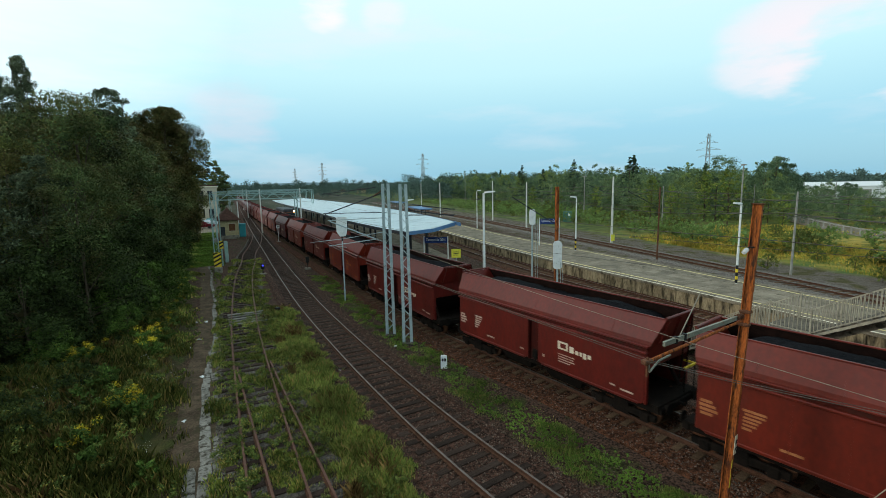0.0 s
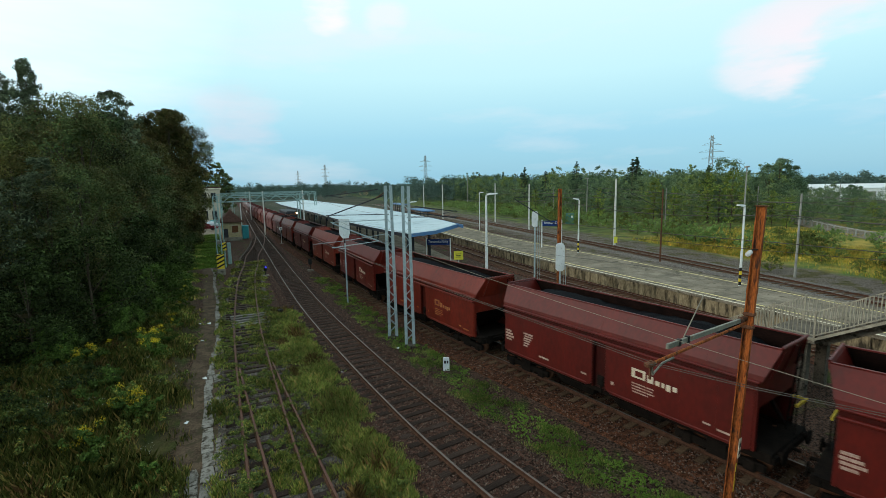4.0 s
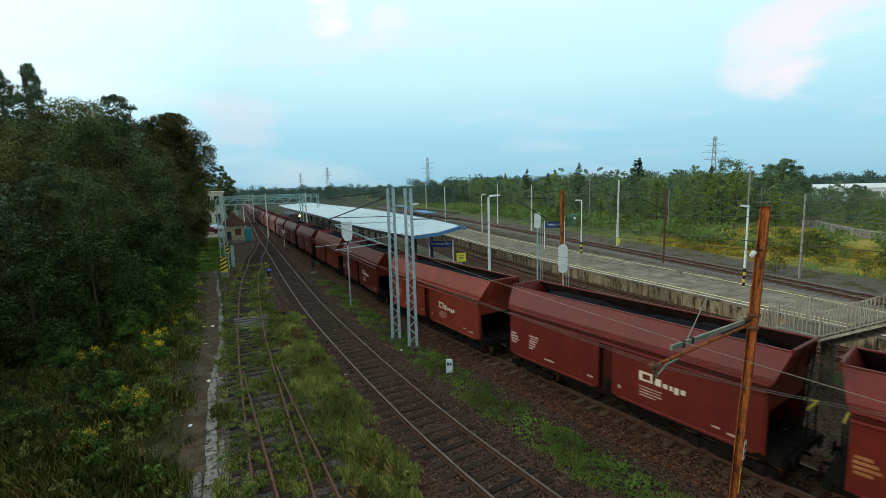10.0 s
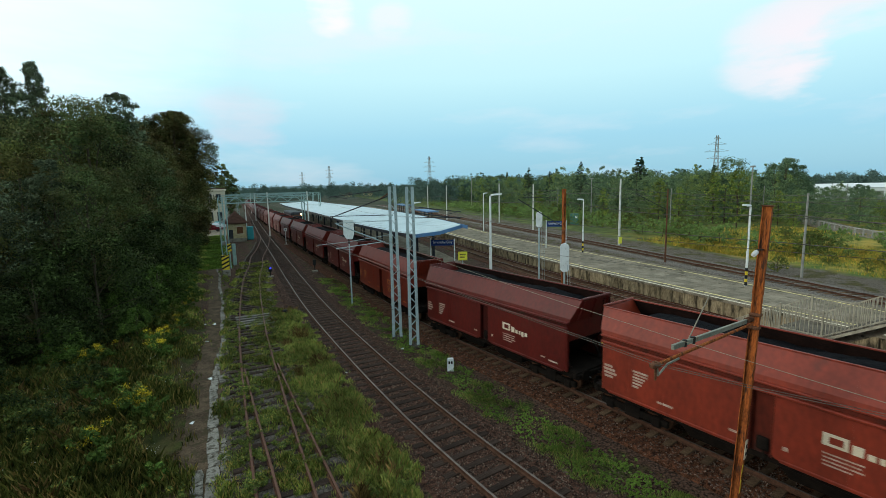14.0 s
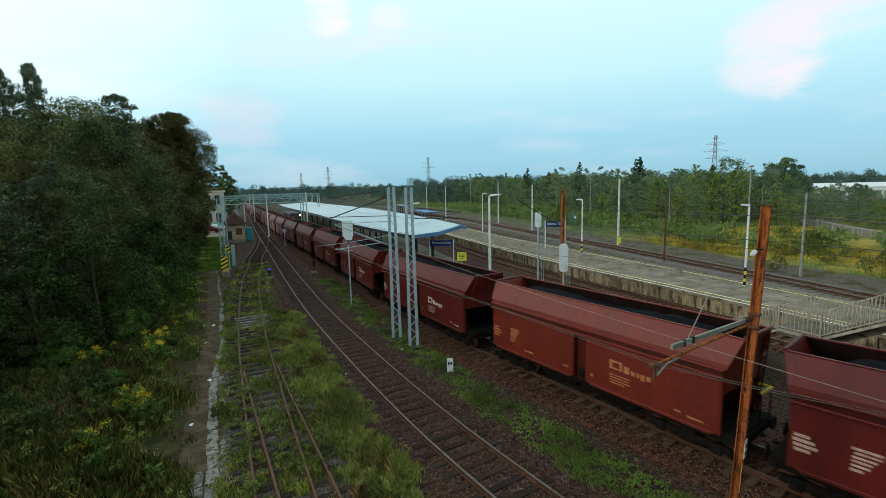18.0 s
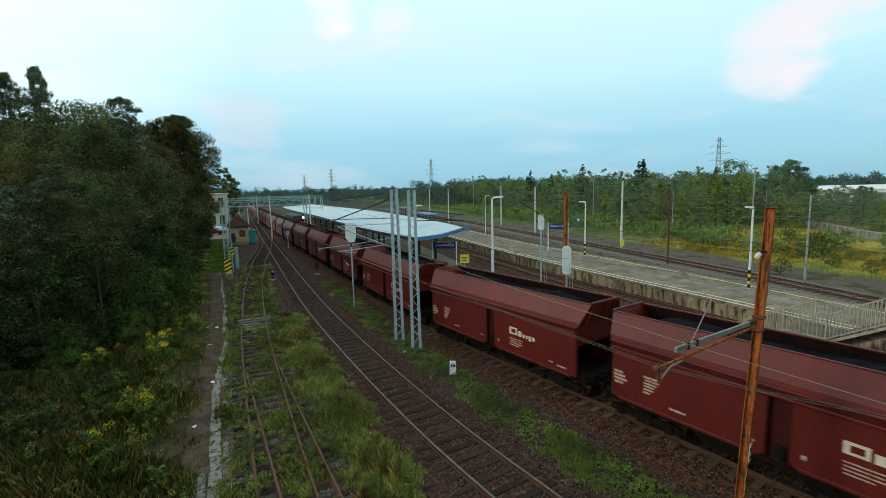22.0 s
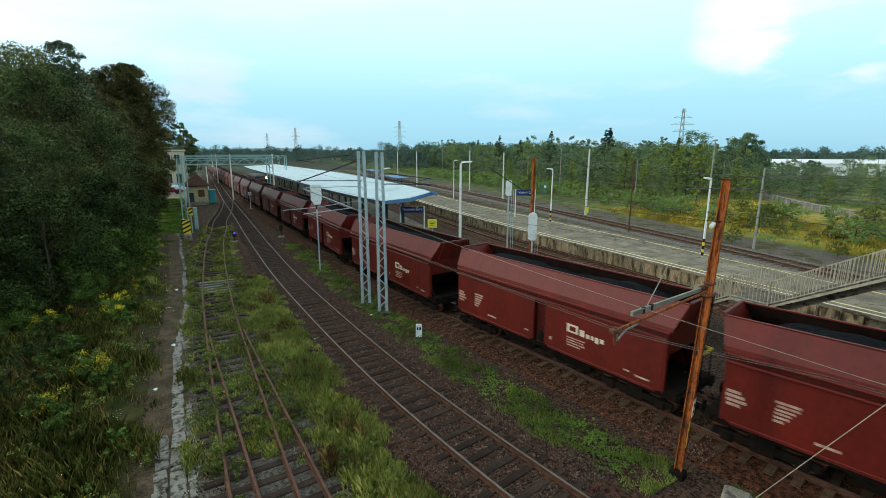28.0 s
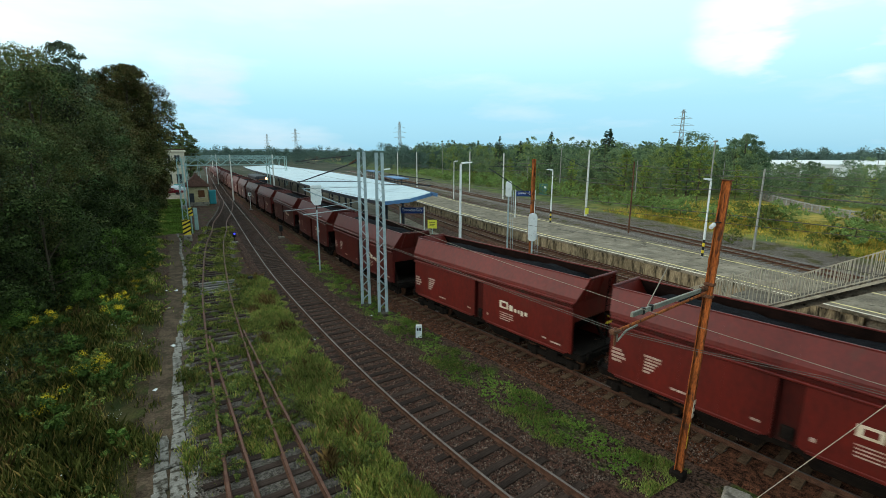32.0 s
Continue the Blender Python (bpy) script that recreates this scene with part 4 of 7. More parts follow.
        # stencilled lettering, drawn as bars
        for block in (((4.86, 2.02, 0.34, 0.085), (4.82, 1.89, 0.46, 0.085), (4.78, 1.76, 0.50, 0.085), (4.84, 1.63, 0.34, 0.085)),
                      ((3.62, 2.14, 0.58, 0.07), (3.60, 2.04, 0.50, 0.06), (3.66, 1.93, 0.44, 0.06), (3.70, 1.83, 0.38, 0.06), (3.72, 1.72, 0.34, 0.06), (3.78, 1.60, 0.24, 0.07)),
                      ((2.72, 1.36, 0.52, 0.075),), ((0.66, 1.40, 0.24, 0.07),), ((-0.60, 1.42, 0.12, 0.12),), ((-4.42, 1.30, 0.50, 0.065),), ((-3.86, 1.36, 0.22, 0.06),),
                      ((-1.77, 1.78, 0.80, 0.04), (-1.75, 1.68, 0.74, 0.04), (-1.78, 1.58, 0.80, 0.04), (-1.68, 1.48, 0.58, 0.04))):
            bars = Shape()
            for y, z, ln, h in block:
                bars.box(-HW - 0.004, -HW + 0.02, y - ln / 2, y + ln / 2, z, z + h)
            part("stencil", bars, FAINT, w)
        # company mark: a white square with a dark field, then a row of plain blocks
        mark = Shape()
        for y, z, ln, h in ((-1.60, 1.99, 0.54, 0.36), (-2.03, 1.98, 0.24, 0.28), (-2.28, 1.98, 0.18, 0.19), (-2.47, 1.98, 0.13, 0.19), (-2.65, 1.92, 0.18, 0.25), (-2.86, 1.98, 0.18, 0.19)):
            mark.box(-HW - 0.005, -HW + 0.02, y - ln / 2, y + ln / 2, z, z + h, 0.02)
        part("company_mark", mark, MARK, w)
        part("mark_field", Shape().box(-HW - 0.009, -HW + 0.02, -1.76, -1.48, 2.08, 2.26), PAINT, w)
    for sy in (-1, 1):
        y = sy * HALF
        # end wall: upright plate, hood gable leaning outward, top bar
        part("end_plate", Shape().box(-HW + 0.02, HW - 0.02, *sorted((sy * EAVE, sy * (EAVE - 0.06))), Z1 - 0.55, Z1 + 0.25, 0.02), PAINT, w)
        gable = [(a * (HW - 0.05), sy * (EAVE + 0.06 - b), Z1 + 0.25) for b in (0, 0.06) for a in (-1, 1)] + [(a * TOPW, sy * (RIM - b), Z2) for b in (0, 0.06) for a in (-1, 1)]
        part("end_wall", Shape().add(gable, [(0, 1, 5, 4), (3, 2, 6, 7), (0, 4, 6, 2), (1, 3, 7, 5), (4, 5, 7, 6), (0, 2, 3, 1)]), PAINT, w)
        q = [(sy * (EAVE - 0.04), Z1 - 0.5), (sy * (EAVE - 1.5), 1.1), (sy * (EAVE - 1.5), 1.05), (sy * (EAVE - 0.10), Z1 - 0.5)]
        part("slope_sheet", Shape().add([(x, a, b) for x in (-HW + 0.1, HW - 0.1) for a, b in q], [(0, 1, 2, 3), (7, 6, 5, 4)] + [(k, k + 4, (k + 1) % 4 + 4, (k + 1) % 4) for k in range(4)]), SOOT_SHADED, w, "sloping end sheet, painted near black for the gap's shade")
        part("top_bar", Shape().tube([(-TOPW, sy * RIM, Z2 + 0.05), (TOPW, sy * RIM, Z2 + 0.05)], 0.045, 6), PAINT, w)
        for x in (-0.9, 0.0, 0.9):
            part("gable_rib", Shape().bar((x * 0.98, sy * (EAVE + 0.08), Z1 + 0.28), (x * TOPW / HW * 1.25, sy * (RIM + 0.015), Z2 - 0.04), 0.07, 0.05), PAINT, w)
        part("end_platform", Shape().box(-1.25, 1.25, *sorted((y - sy * 0.1, y + sy * 0.46)), 1.08, 1.14, 0.01), UNDER, w)
        part("headstock", Shape().box(-1.25, 1.25, *sorted((y + sy * 0.30, y + sy * 0.46)), 0.86, 1.14, 0.02), UNDER, w)
        for x in (-0.875, 0.875):
            part("buffer", Shape().tube([(x, y + sy * 0.46, 1.04), (x, y + sy * 0.62, 1.04)], 0.085, 8).tube([(x, y + sy * 0.62, 1.04), (x, y + sy * 0.66, 1.04)], 0.22, 10), UNDER, w)
        part("coupling", Shape().tube([(0, y + sy * 0.44, 0.98), (0, y + sy * 0.74, 0.94)], 0.05, 6), UNDER, w)
        for x in (-1.05, 0.95):
            part("slope_leg", Shape().bar((x, y + sy * 0.02, 1.1), (x, y - sy * 0.75, 2.4), 0.12, 0.10), SOOT_SHADED, w)
        part("corner_post", Shape().box(-HW + 0.02, -HW + 0.14, *sorted((y - sy * 0.02, y + sy * 0.08)), 1.1, Z1, 0.01), PAINT, w)
        part("corner_post", Shape().box(HW - 0.14, HW - 0.02, *sorted((y - sy * 0.02, y + sy * 0.08)), 1.1, Z1, 0.01), PAINT, w)
        # railing along the end platform
        for x in (0.45, 1.15):
            part("railing_post", Shape().tube([(x, y + sy * 0.42, 1.1), (x, y + sy * 0.42, 2.05)], 0.022, 5), UNDER, w)
        part("handrail", Shape().bar((1.18, y + sy * 0.02, 2.05), (1.18, y + sy * 0.44, 2.05), 0.05, 0.07).bar((1.18, y + sy * 0.42, 2.05), (0.42, y + sy * 0.42, 2.05), 0.05, 0.07), YELLOW, w, "yellow end handrail")
        lad = part("ladder", Shape().tube([(0.55, y + sy * 0.16, 1.2), (0.55, y + sy * 0.36, Z2)], 0.025, 5).tube([(0.95, y + sy * 0.16, 1.2), (0.95, y + sy * 0.36, Z2)], 0.025, 5), UNDER, w)
        for k in range(7):
            yl = y + sy * (0.16 + 0.2 * (0.3 + k * 0.4) / (Z2 - 1.2))
            part("rung", Shape().tube([(0.55, yl, 1.5 + k * 0.4), (0.95, yl, 1.5 + k * 0.4)], 0.018, 5), UNDER, lad)
        # bogie
        yb = sy * PIVOT
        s = Shape()
        for x in (-1.02, 1.02):
            s.box(x - 0.07, x + 0.07, yb - 1.3, yb + 1.3, 0.42, 0.66, 0.03)
            s.box(x - 0.09, x + 0.09, yb - 0.3, yb + 0.3, 0.32, 0.82, 0.03)
            for a in (-0.9, 0.9):
                s.box(x - 0.12, x + 0.12, yb + a - 0.17, yb + a + 0.17, 0.33, 0.68, 0.04)
        s.box(-1.0, 1.0, yb - 0.22, yb + 0.22, 0.5, 0.85, 0.03)
        bog = part("bogie", s, UNDER, w)
        for a in (-0.9, 0.9):
            part("axle", Shape().tube([(-0.9, yb + a, 0.63), (0.9, yb + a, 0.63)], 0.08, 6), UNDER, bog)
            for x in (-0.75, 0.75):
                part("wheel", Shape().tube([(x - 0.06, yb + a, 0.63), (x + 0.06, yb + a, 0.63)], 0.455, 18), RUSTDARK, bog)
    part("underframe", Shape().box(-1.2, 1.2, -5.6, 5.6, 0.84, 1.06, 0.02).box(-1.18, -1.02, -5.1, 5.1, 0.95, 1.12, 0.02).box(1.02, 1.18, -5.1, 5.1, 0.95, 1.12, 0.02), UNDER, w)
    hop = Shape()
    for y0, y1 in ((-2.5, -0.2), (0.2, 2.5)):
        hop.add([(x * a, y, z) for z, a, ya, yb2 in ((0.42, 0.9, y0 + 0.4, y1 - 0.4), (1.1, 1.2, y0, y1)) for x, y in ((-1, ya), (1, ya), (1, yb2), (-1, yb2))], [(3, 2, 1, 0), (4, 5, 6, 7)] + [(k, (k + 1) % 4, (k + 1) % 4 + 4, k + 4) for k in range(4)])
    part("hopper_chute", hop, UNDER, w)
    part("brake_tank", Shape().tube([(0.3, -2.95, 0.62), (0.3, -2.6, 0.62)], 0.2, 8), UNDER, w)
    # coal: a hummocky fill inside the rim, sunk towards the ends
    nx, ny = 8, 46
    vs, fs = [], []
    for j in range(ny):
        y = -5.2 + 10.4 * j / (ny - 1)
        for i in range(nx):
            x = -1.0 + 2.0 * i / (nx - 1)
            hill = 0.34 * math.cos(x * 1.5) * (0.62 + 0.38 * math.cos((abs(y) - 2.6) * 1.1)) + 0.08 - 0.42 * max(0, (abs(y) - 4.1))
            vs.append((x, y, Z2 - 0.46 + hill + 0.10 * noise.noise((x * 2.1, y * 1.7, 3.3)) + 0.03 * noise.noise((x * 9, y * 8, 1.3))))
    fs = [(j * nx + i, j * nx + i + 1, (j + 1) * nx + i + 1, (j + 1) * nx + i) for j in range(ny - 1) for i in range(nx - 1)]
    part("coal_load", Shape().add(vs, fs), COAL, w, "heap of black coal")
    return w


# way along the coal track: distance from the camera's line, and back to places
WAY_Y = np.arange(-60, 519, 0.25)
WAY_X = glide(COALWAY, WAY_Y)
WAY_S = np.concatenate([[0], np.cumsum(np.hypot(np.diff(WAY_X), np.diff(WAY_Y)))])
WAY_S -= np.interp(0, WAY_Y, WAY_S)


def on_way(s):
    return np.interp(s, WAY_S, WAY_X), np.interp(s, WAY_S, WAY_Y)


# the wagons stand a little closer to each other on the near curve
PITCH_AT = [(-80, -68), (-14, -10.2), (-1.1, 1.1), (5.2, 6.65), (12.4, 12.95), (18.7, 18.65), (26, 25.4), (40, 38.5), (60, 57.2), (480, 450)]


def wagon_pose(n, t):
    """Wagon n of the train at t seconds: it gathers a little speed."""
    along = 14.73 + 13.5 * n - 4.155 * t - 0.0264 * t * t
    s = float(glide(PITCH_AT, along))
    (xa, ya), (xb, yb) = on_way(s - PIVOT), on_way(s + PIVOT)
    return pose((xa + xb) / 2, (ya + yb) / 2, 0.0, 0, 0, math.degrees(math.atan2(xa - xb, yb - ya)))


# colour of each wagon in turn, the rest are of the common maroon
TINTS = {-2: (0.096, 0.0133, 0.0062), -1: (0.130, 0.0205, 0.0080), 0: (0.108, 0.0117, 0.0062), 1: (0.097, 0.0100, 0.0062), 2: (0.150, 0.0225, 0.0095), 3: (0.122, 0.0165, 0.0090), 4: (0.205, 0.0440, 0.0215),
         5: (0.096, 0.0100, 0.0062), 6: (0.140, 0.0225, 0.0090), 7: (0.102, 0.0108, 0.0068), 8: (0.114, 0.0124, 0.0068), 9: (0.118, 0.0133, 0.0074), 10: (0.118, 0.0133, 0.0074), 11: (0.107, 0.0117, 0.0062), 12: (0.114, 0.0124, 0.0068)}
FADED = (2, 6, -1)
WAGONS = []


def build_train():
    first = build_wagon()
    rng = random.Random(11)
    for n in range(-2, 31):
        w = first if n == -2 else copy_thing(first, Matrix.Identity(4))
        tint = TINTS.get(n) or tuple(c * rng.uniform(0.85, 1.2) for c in (0.080, 0.0120, 0.0082))
        for o in w.children_recursive:
            o.color = (*tint, 1)
        if tint[0] > 0.11:
            w["label"] = "faded orange-red bogie coal hopper wagon loaded with coal"
        if n in FADED:
            for o in w.children:
                if o.name.startswith(("company_mark", "stencil")):
                    o.data = faded_copy(o.data)
        WAGONS.append((w, n))


FADED_MESH = {}
ORANGE_MARK = material("faded_orange_stencil", (0.28, 0.10, 0.04), (0.44, 0.18, 0.075), 4, 40, 0.75, 0.0, own=True)


def faded_copy(me):
    if me.name not in FADED_MESH:
        c = me.copy()
        c.materials[0] = ORANGE_MARK
        FADED_MESH[me.name] = c
    return FADED_MESH[me.name]


build_train()


def motions():
    for w, n in WAGONS:
        walk(w, [(float(t), wagon_pose(n, t)) for t in range(33)])


# ---- masts, lamps, signals ----
def lattice_mast(name, label, x, y, h, w0, w1, mat, group="", rz=0.0, base=True, kind_="mast"):
    """Two channel legs joined by zigzag lacing, on a concrete foot."""
    t = thing(name, label, kind_, group, at=(x, y, 0), rz=rz)
    for sx in (-1, 1):
        leg = Shape().add([(sx * w * 0.5 + dx, dy, z) for z, w in ((-0.1, w0), (h, w1)) for dx, dy in ((-0.078, -0.11), (0.078, -0.11), (0.078, 0.11), (-0.078, 0.11))], [(3, 2, 1, 0), (4, 5, 6, 7)] + [(k, (k + 1) % 4, (k + 1) % 4 + 4, k + 4) for k in range(4)])
        part("leg", leg, mat, t)
    z, sgn = 0.25, 1
    while z < h - 0.3:
        a, b = w0 + (w1 - w0) * z / h, w0 + (w1 - w0) * (z + 0.42) / h
        for dy in (-0.085, 0.085):
            part("lacing", Shape().bar((-sgn * a / 2, dy, z), (sgn * b / 2, dy, z + 0.42), 0.045, 0.02), mat, t)
        z += 0.42
        sgn = -sgn
    if base:
        part("foot", Shape().box(-w0 * 0.6 - 0.06, w0 * 0.6 + 0.06, -0.28, 0.28, -0.3, 0.06, 0.05), BALLAST_MID, t, "concrete foot")
    return t


lattice_mast("catenary_mast", "tall pale blue-grey steel lattice catenary mast on a concrete foot", 9.05, 24.1, 8.75, 0.42, 0.30, GALV, "lattice masts", rz=-24)
lattice_mast("catenary_mast", "tall pale blue-grey steel lattice catenary mast on a concrete foot", 9.35, 22.3, 8.7, 0.42, 0.30, GALV, "lattice masts", rz=-24)


def insulator(s, a, b, r=0.055, n=5, mi=0):
    a, b = Vector(a), Vector(b)
    for k in range(n):
        p = a.lerp(b, (k + 0.5) / n)
        q = a.lerp(b, (k + 0.75) / n)
        s.tube([p, q], r, 8, mi)
    return s.tube([a, b], r * 0.5, 6, mi)


def cantilever(mast_xy, tip, z_top, z_low, mat, group="cantilevers", tube_mat=None):
    """A bracket: inclined tube, level top tie, steady arm with a clip."""
    mx, my = mast_xy
    tx, ty = tip
    t = thing("cantilever", "steel catenary bracket with an insulator and steady arm", "bracket", group, at=(mx, my, 0))
    dx, dy = tx - mx, ty - my
    part("strut", Shape().tube([(0, 0, z_low), (dx * 0.97, dy * 0.97, z_top)], 0.035, 6), mat, t)
    part("tie", Shape().tube([(0, 0, z_top + 0.15), (dx, dy, z_top + 0.05)], 0.022, 5), mat, t)
    part("insulator", insulator(Shape(), (dx * 0.06, dy * 0.06, z_low + 0.06), (dx * 0.18, dy * 0.18, z_low + 0.18 * (z_top - z_low))), RUSTDARK, t, "brown ribbed insulator")
    part("registration_tube", Shape().tube([(dx * 0.15, dy * 0.15, z_low + 0.25), (dx * 1.0, dy * 1.0, z_low - 0.1)], 0.025, 5), mat, t)
    part("steady_arm", Shape().tube([(dx * 0.98, dy * 0.98, z_low - 0.05), (dx * 0.7, dy * 0.7, z_low - 0.2)], 0.018, 5), mat, t)
    return t


cantilever((9.0, 24.1), (6.1, 25.6), 6.7, 5.4, GALV)
cantilever((9.4, 22.3), (12.3, 22.0), 6.9, 7.35, DARKSTEEL)
cantilever((9.05, 24.1), (6.3, 27.5), 7.0, 8.3, DARKSTEEL)


def rusty_mast():
    """The near mast: an old I-beam with flaking paint, a little out of plumb."""
    t = thing("steel_mast", "leaning rusty steel beam mast with flaking orange paint", "mast", at=(11.15, 6.1, 0))
    t.matrix_basis = pose(11.15, 6.1, 0, 1.2, 3.3, 14)
    h = 8.0
    for sy in (-1, 1):
        part("flange", Shape().add([(x * w, sy * 0.085 + dy, z) for z, w in ((-0.2, 0.080), (h, 0.062)) for x, dy in ((-1, -0.012), (1, -0.012), (1, 0.012), (-1, 0.012))], [(3, 2, 1, 0), (4, 5, 6, 7)] + [(k, (k + 1) % 4, (k + 1) % 4 + 4, k + 4) for k in range(4)]), RUST, t)
    part("web", Shape().box(-0.012, 0.012, -0.075, 0.075, -0.2, h), RUST, t)
    part("cap", Shape().box(-0.085, 0.085, -0.13, 0.13, h, h + 0.03, 0.01), RUSTDARK, t)
    for z in (1.2, 2.6, 4.0, 5.9):
        part("batten", Shape().box(-0.076, 0.076, -0.105, -0.097, z, z + 0.18, 0.004).box(-0.076, 0.076, 0.097, 0.105, z, z + 0.18, 0.004), RUST, t)
    part("number_plate", Shape().box(-0.085, 0.085, -0.125, -0.107, 1.75, 2.25, 0.006), MARK, t, "small worn white enamel plate")
    part("plate_marking", Shape().box(-0.06, 0.05, -0.129, -0.125, 1.85, 1.93).box(-0.06, 0.05, -0.129, -0.125, 2.03, 2.13), BLACK, t)
    part("foot", Shape().box(-0.17, 0.17, -0.2, 0.2, -0.35, 0.12, 0.05), UNDER, t, "dark tarred foot")
    part("yellow_patch", Shape().box(-0.078, -0.01, -0.102, -0.097, 0.85, 1.6, 0.001), YELLOW, t, "remains of a yellow warning band")
    part("insulator_bracket", Shape().tube([(-0.04, -0.02, 6.98), (-0.22, 0.04, 6.98), (-0.26, 0.05, 6.90)], 0.022, 6), BLACK, t)
    ins = insulator(Shape(), (-0.26, 0.05, 6.94), (-0.42, 0.08, 6.86), 0.055, 4)
    part("insulator", ins, WHITEP, t, "white porcelain insulator")
    for z in (5.04, 5.36):
        part("clamp", Shape().box(-0.10, 0.10, -0.125, 0.125, z, z + 0.08, 0.02), RUSTDARK, t)
    # bracket over the main track
    a = Vector((11.35, 6.05, 5.3))
    b = thing("cantilever", "grey-green catenary bracket with a rusty tube on the rusty mast", "bracket", "cantilevers", at=a)
    tip = Vector((-4.45, -0.78, 0.02))
    part("arm", Shape().bar((-0.12, -0.03, 0.02), (-3.85, -0.68, 0.22), 0.05, 0.095), ARMGREY, b, "grey-green box arm")
    part("arm_band", Shape().bar((-3.0, -0.53, 0.175), (-3.08, -0.545, 0.18), 0.07, 0.14), BLACK, b)
    part("arm_band", Shape().bar((-3.35, -0.59, 0.19), (-3.43, -0.605, 0.195), 0.07, 0.14), BLACK, b)
    part("tube", Shape().tube([(-0.1, -0.03, -0.1), tip], 0.032, 8), RUST, b, "rusty registration tube")
    part("steady_arm", Shape().tube([tip + Vector((0.05, 0, -0.02)), tip + Vector((0.12, 0.02, -0.22)), tip + Vector((0.5, 0.12, -0.12)), tip + Vector((0.95, 0.2, -0.12))], 0.022, 6), ARMGREY, b)
    part("drop_clip", Shape().tube([tip + Vector((0.02, 0, 0.08)), tip + Vector((0.02, 0, -0.28))], 0.026, 6).box(tip.x - 0.1, tip.x + 0.12, tip.y - 0.06, tip.y + 0.06, tip.z - 0.04, tip.z + 0.05, 0.02), RUSTDARK, b)
    part("insulator", insulator(Shape(), (-0.10, -0.03, 0.03), (-0.45, -0.09, 0.05), 0.07, 5), RUSTDARK, b, "dark ribbed insulator")
    part("stay_wire", Shape().tube([(-3.2, -0.56, 0.25), (-2.2, -0.30, 0.95)], 0.012, 5), WIREPALE, b)

rusty_mast()


def lamp_post(x, y, z, h, label="white lamp post with a single flat head on the platform", heads=1, banded=True, rz=0.0, r=0.085, reach=1.0):
    t = thing("street_lamp", label, "street lamp", "lamp posts", at=(x, y, z), rz=rz)
    part("pole", Shape().tube([(0, 0, -0.05), (0, 0, h * 0.45)], r, 10).tube([(0, 0, h * 0.45), (0, 0, h)], r * 0.75, 10), WHITEP, t)
    part("arm", Shape().tube([(0, 0, h - 0.1), (0.0, 0, h), (0.45 * reach, 0, h + 0.10 * reach)], 0.035, 6), WHITEP, t)
    part("lamp_head", Shape().add([(a, b * w, c) for a, w, c0, c1 in ((0.15 * reach - 0.1, 0.10, 0.06, 0.14), (0.4 * reach, 0.15, 0.05, 0.19), (0.95 * reach, 0.11, 0.10, 0.20)) for b, c in ((-1, h + c0), (1, h + c0), (0.7, h + c1), (-0.7, h + c1))], [(k + 4 * i, (k + 1) % 4 + 4 * i, (k + 1) % 4 + 4 * i + 4, k + 4 * i + 4) for i in range(2) for k in range(4)] + [(3, 2, 1, 0), (8, 9, 10, 11)]), WHITEP, t)
    if banded:
        for k in range(5):
            part("warning_band", Shape().tube([(0, 0, 0.05 + k * 0.26), (0, 0, 0.05 + k * 0.26 + 0.26)], r + 0.006, 10), (BLACK, YELLOW)[k % 2], t)
    return t


lamp_post(34.17, 18.88, 1.0, 5.76, rz=160, reach=0.62)
lamp_post(36.6, 37.75, 1.0, 5.9, rz=160, reach=0.75)
lamp_post(20.6, 31.9, 0.0, 7.85, "tall white lamp post with a curved arm between the tracks", banded=False, rz=-28, r=0.12)
lamp_post(21.6, 50.5, 0.6, 6.2, "white lamp post beside the canopy", banded=False)
lamp_post(47.5, 76, 0.0, 7.3, "white lamp post beyond the platform", banded=False)


def signal_post(x, y, top, head, foot=0.0, w=0.3, hooded=False, label="railway signal seen from behind on a grey post"):
    t = thing("railway_signal", label, "signal", "signals", at=(x, y, 0), rz=-38)
    part("post", Shape().tube([(0, 0, foot - 0.1), (0, 0, head)], 0.07, 8), GALV, t)
    s = Shape()
    prof = [(-w, head), (-w, top - w * 0.8), (-w * 0.75, top - w * 0.25), (0, top), (w * 0.75, top - w * 0.25), (w, top - w * 0.8), (w, head), (w * 0.5, head - 0.15), (-w * 0.5, head - 0.15)]
    n = len(prof)
    s.add([(a, d, b) for d in (-0.1, 0.1) for a, b in prof], [tuple(range(n - 1, -1, -1)), tuple(range(n, 2 * n))] + [(k, (k + 1) % n, (k + 1) % n + n, k + n) for k in range(n)])
    hd = part("head", s, WHITEP, t, "white rounded back board")
    for k in range(3):
        z = head + 0.25 + k * 0.38
        if z < top - 0.25:
            part("lamp_housing", Shape().tube([(0, 0.1, z), (0, 0.34, z - 0.02)], 0.13, 10), BLACK, hd)
    part("ladder", Shape().tube([(0.28, -0.12, foot), (0.22, -0.12, head + 0.4)], 0.018, 5).tube([(0.45, -0.12, foot), (0.40, -0.12, head + 0.4)], 0.018, 5), GALV, t)
    return t


signal_post(24.6, 30.5, 6.45, 5.25, w=0.27)
signal_post(24.3, 27.0, 4.1, 2.0, w=0.34, label="white painted signal back with a bracketed cabinet")
rp = thing("catenary_pole", "rusty orange steel catenary pole between the tracks", "mast", "catenary poles", at=(24.45, 27.3, 0))
part("shaft", Shape().box(-0.13, -0.05, -0.1, 0.1, -0.1, 8.3, 0.01).box(0.05, 0.13, -0.1, 0.1, -0.1, 8.3, 0.01), RUST, rp)
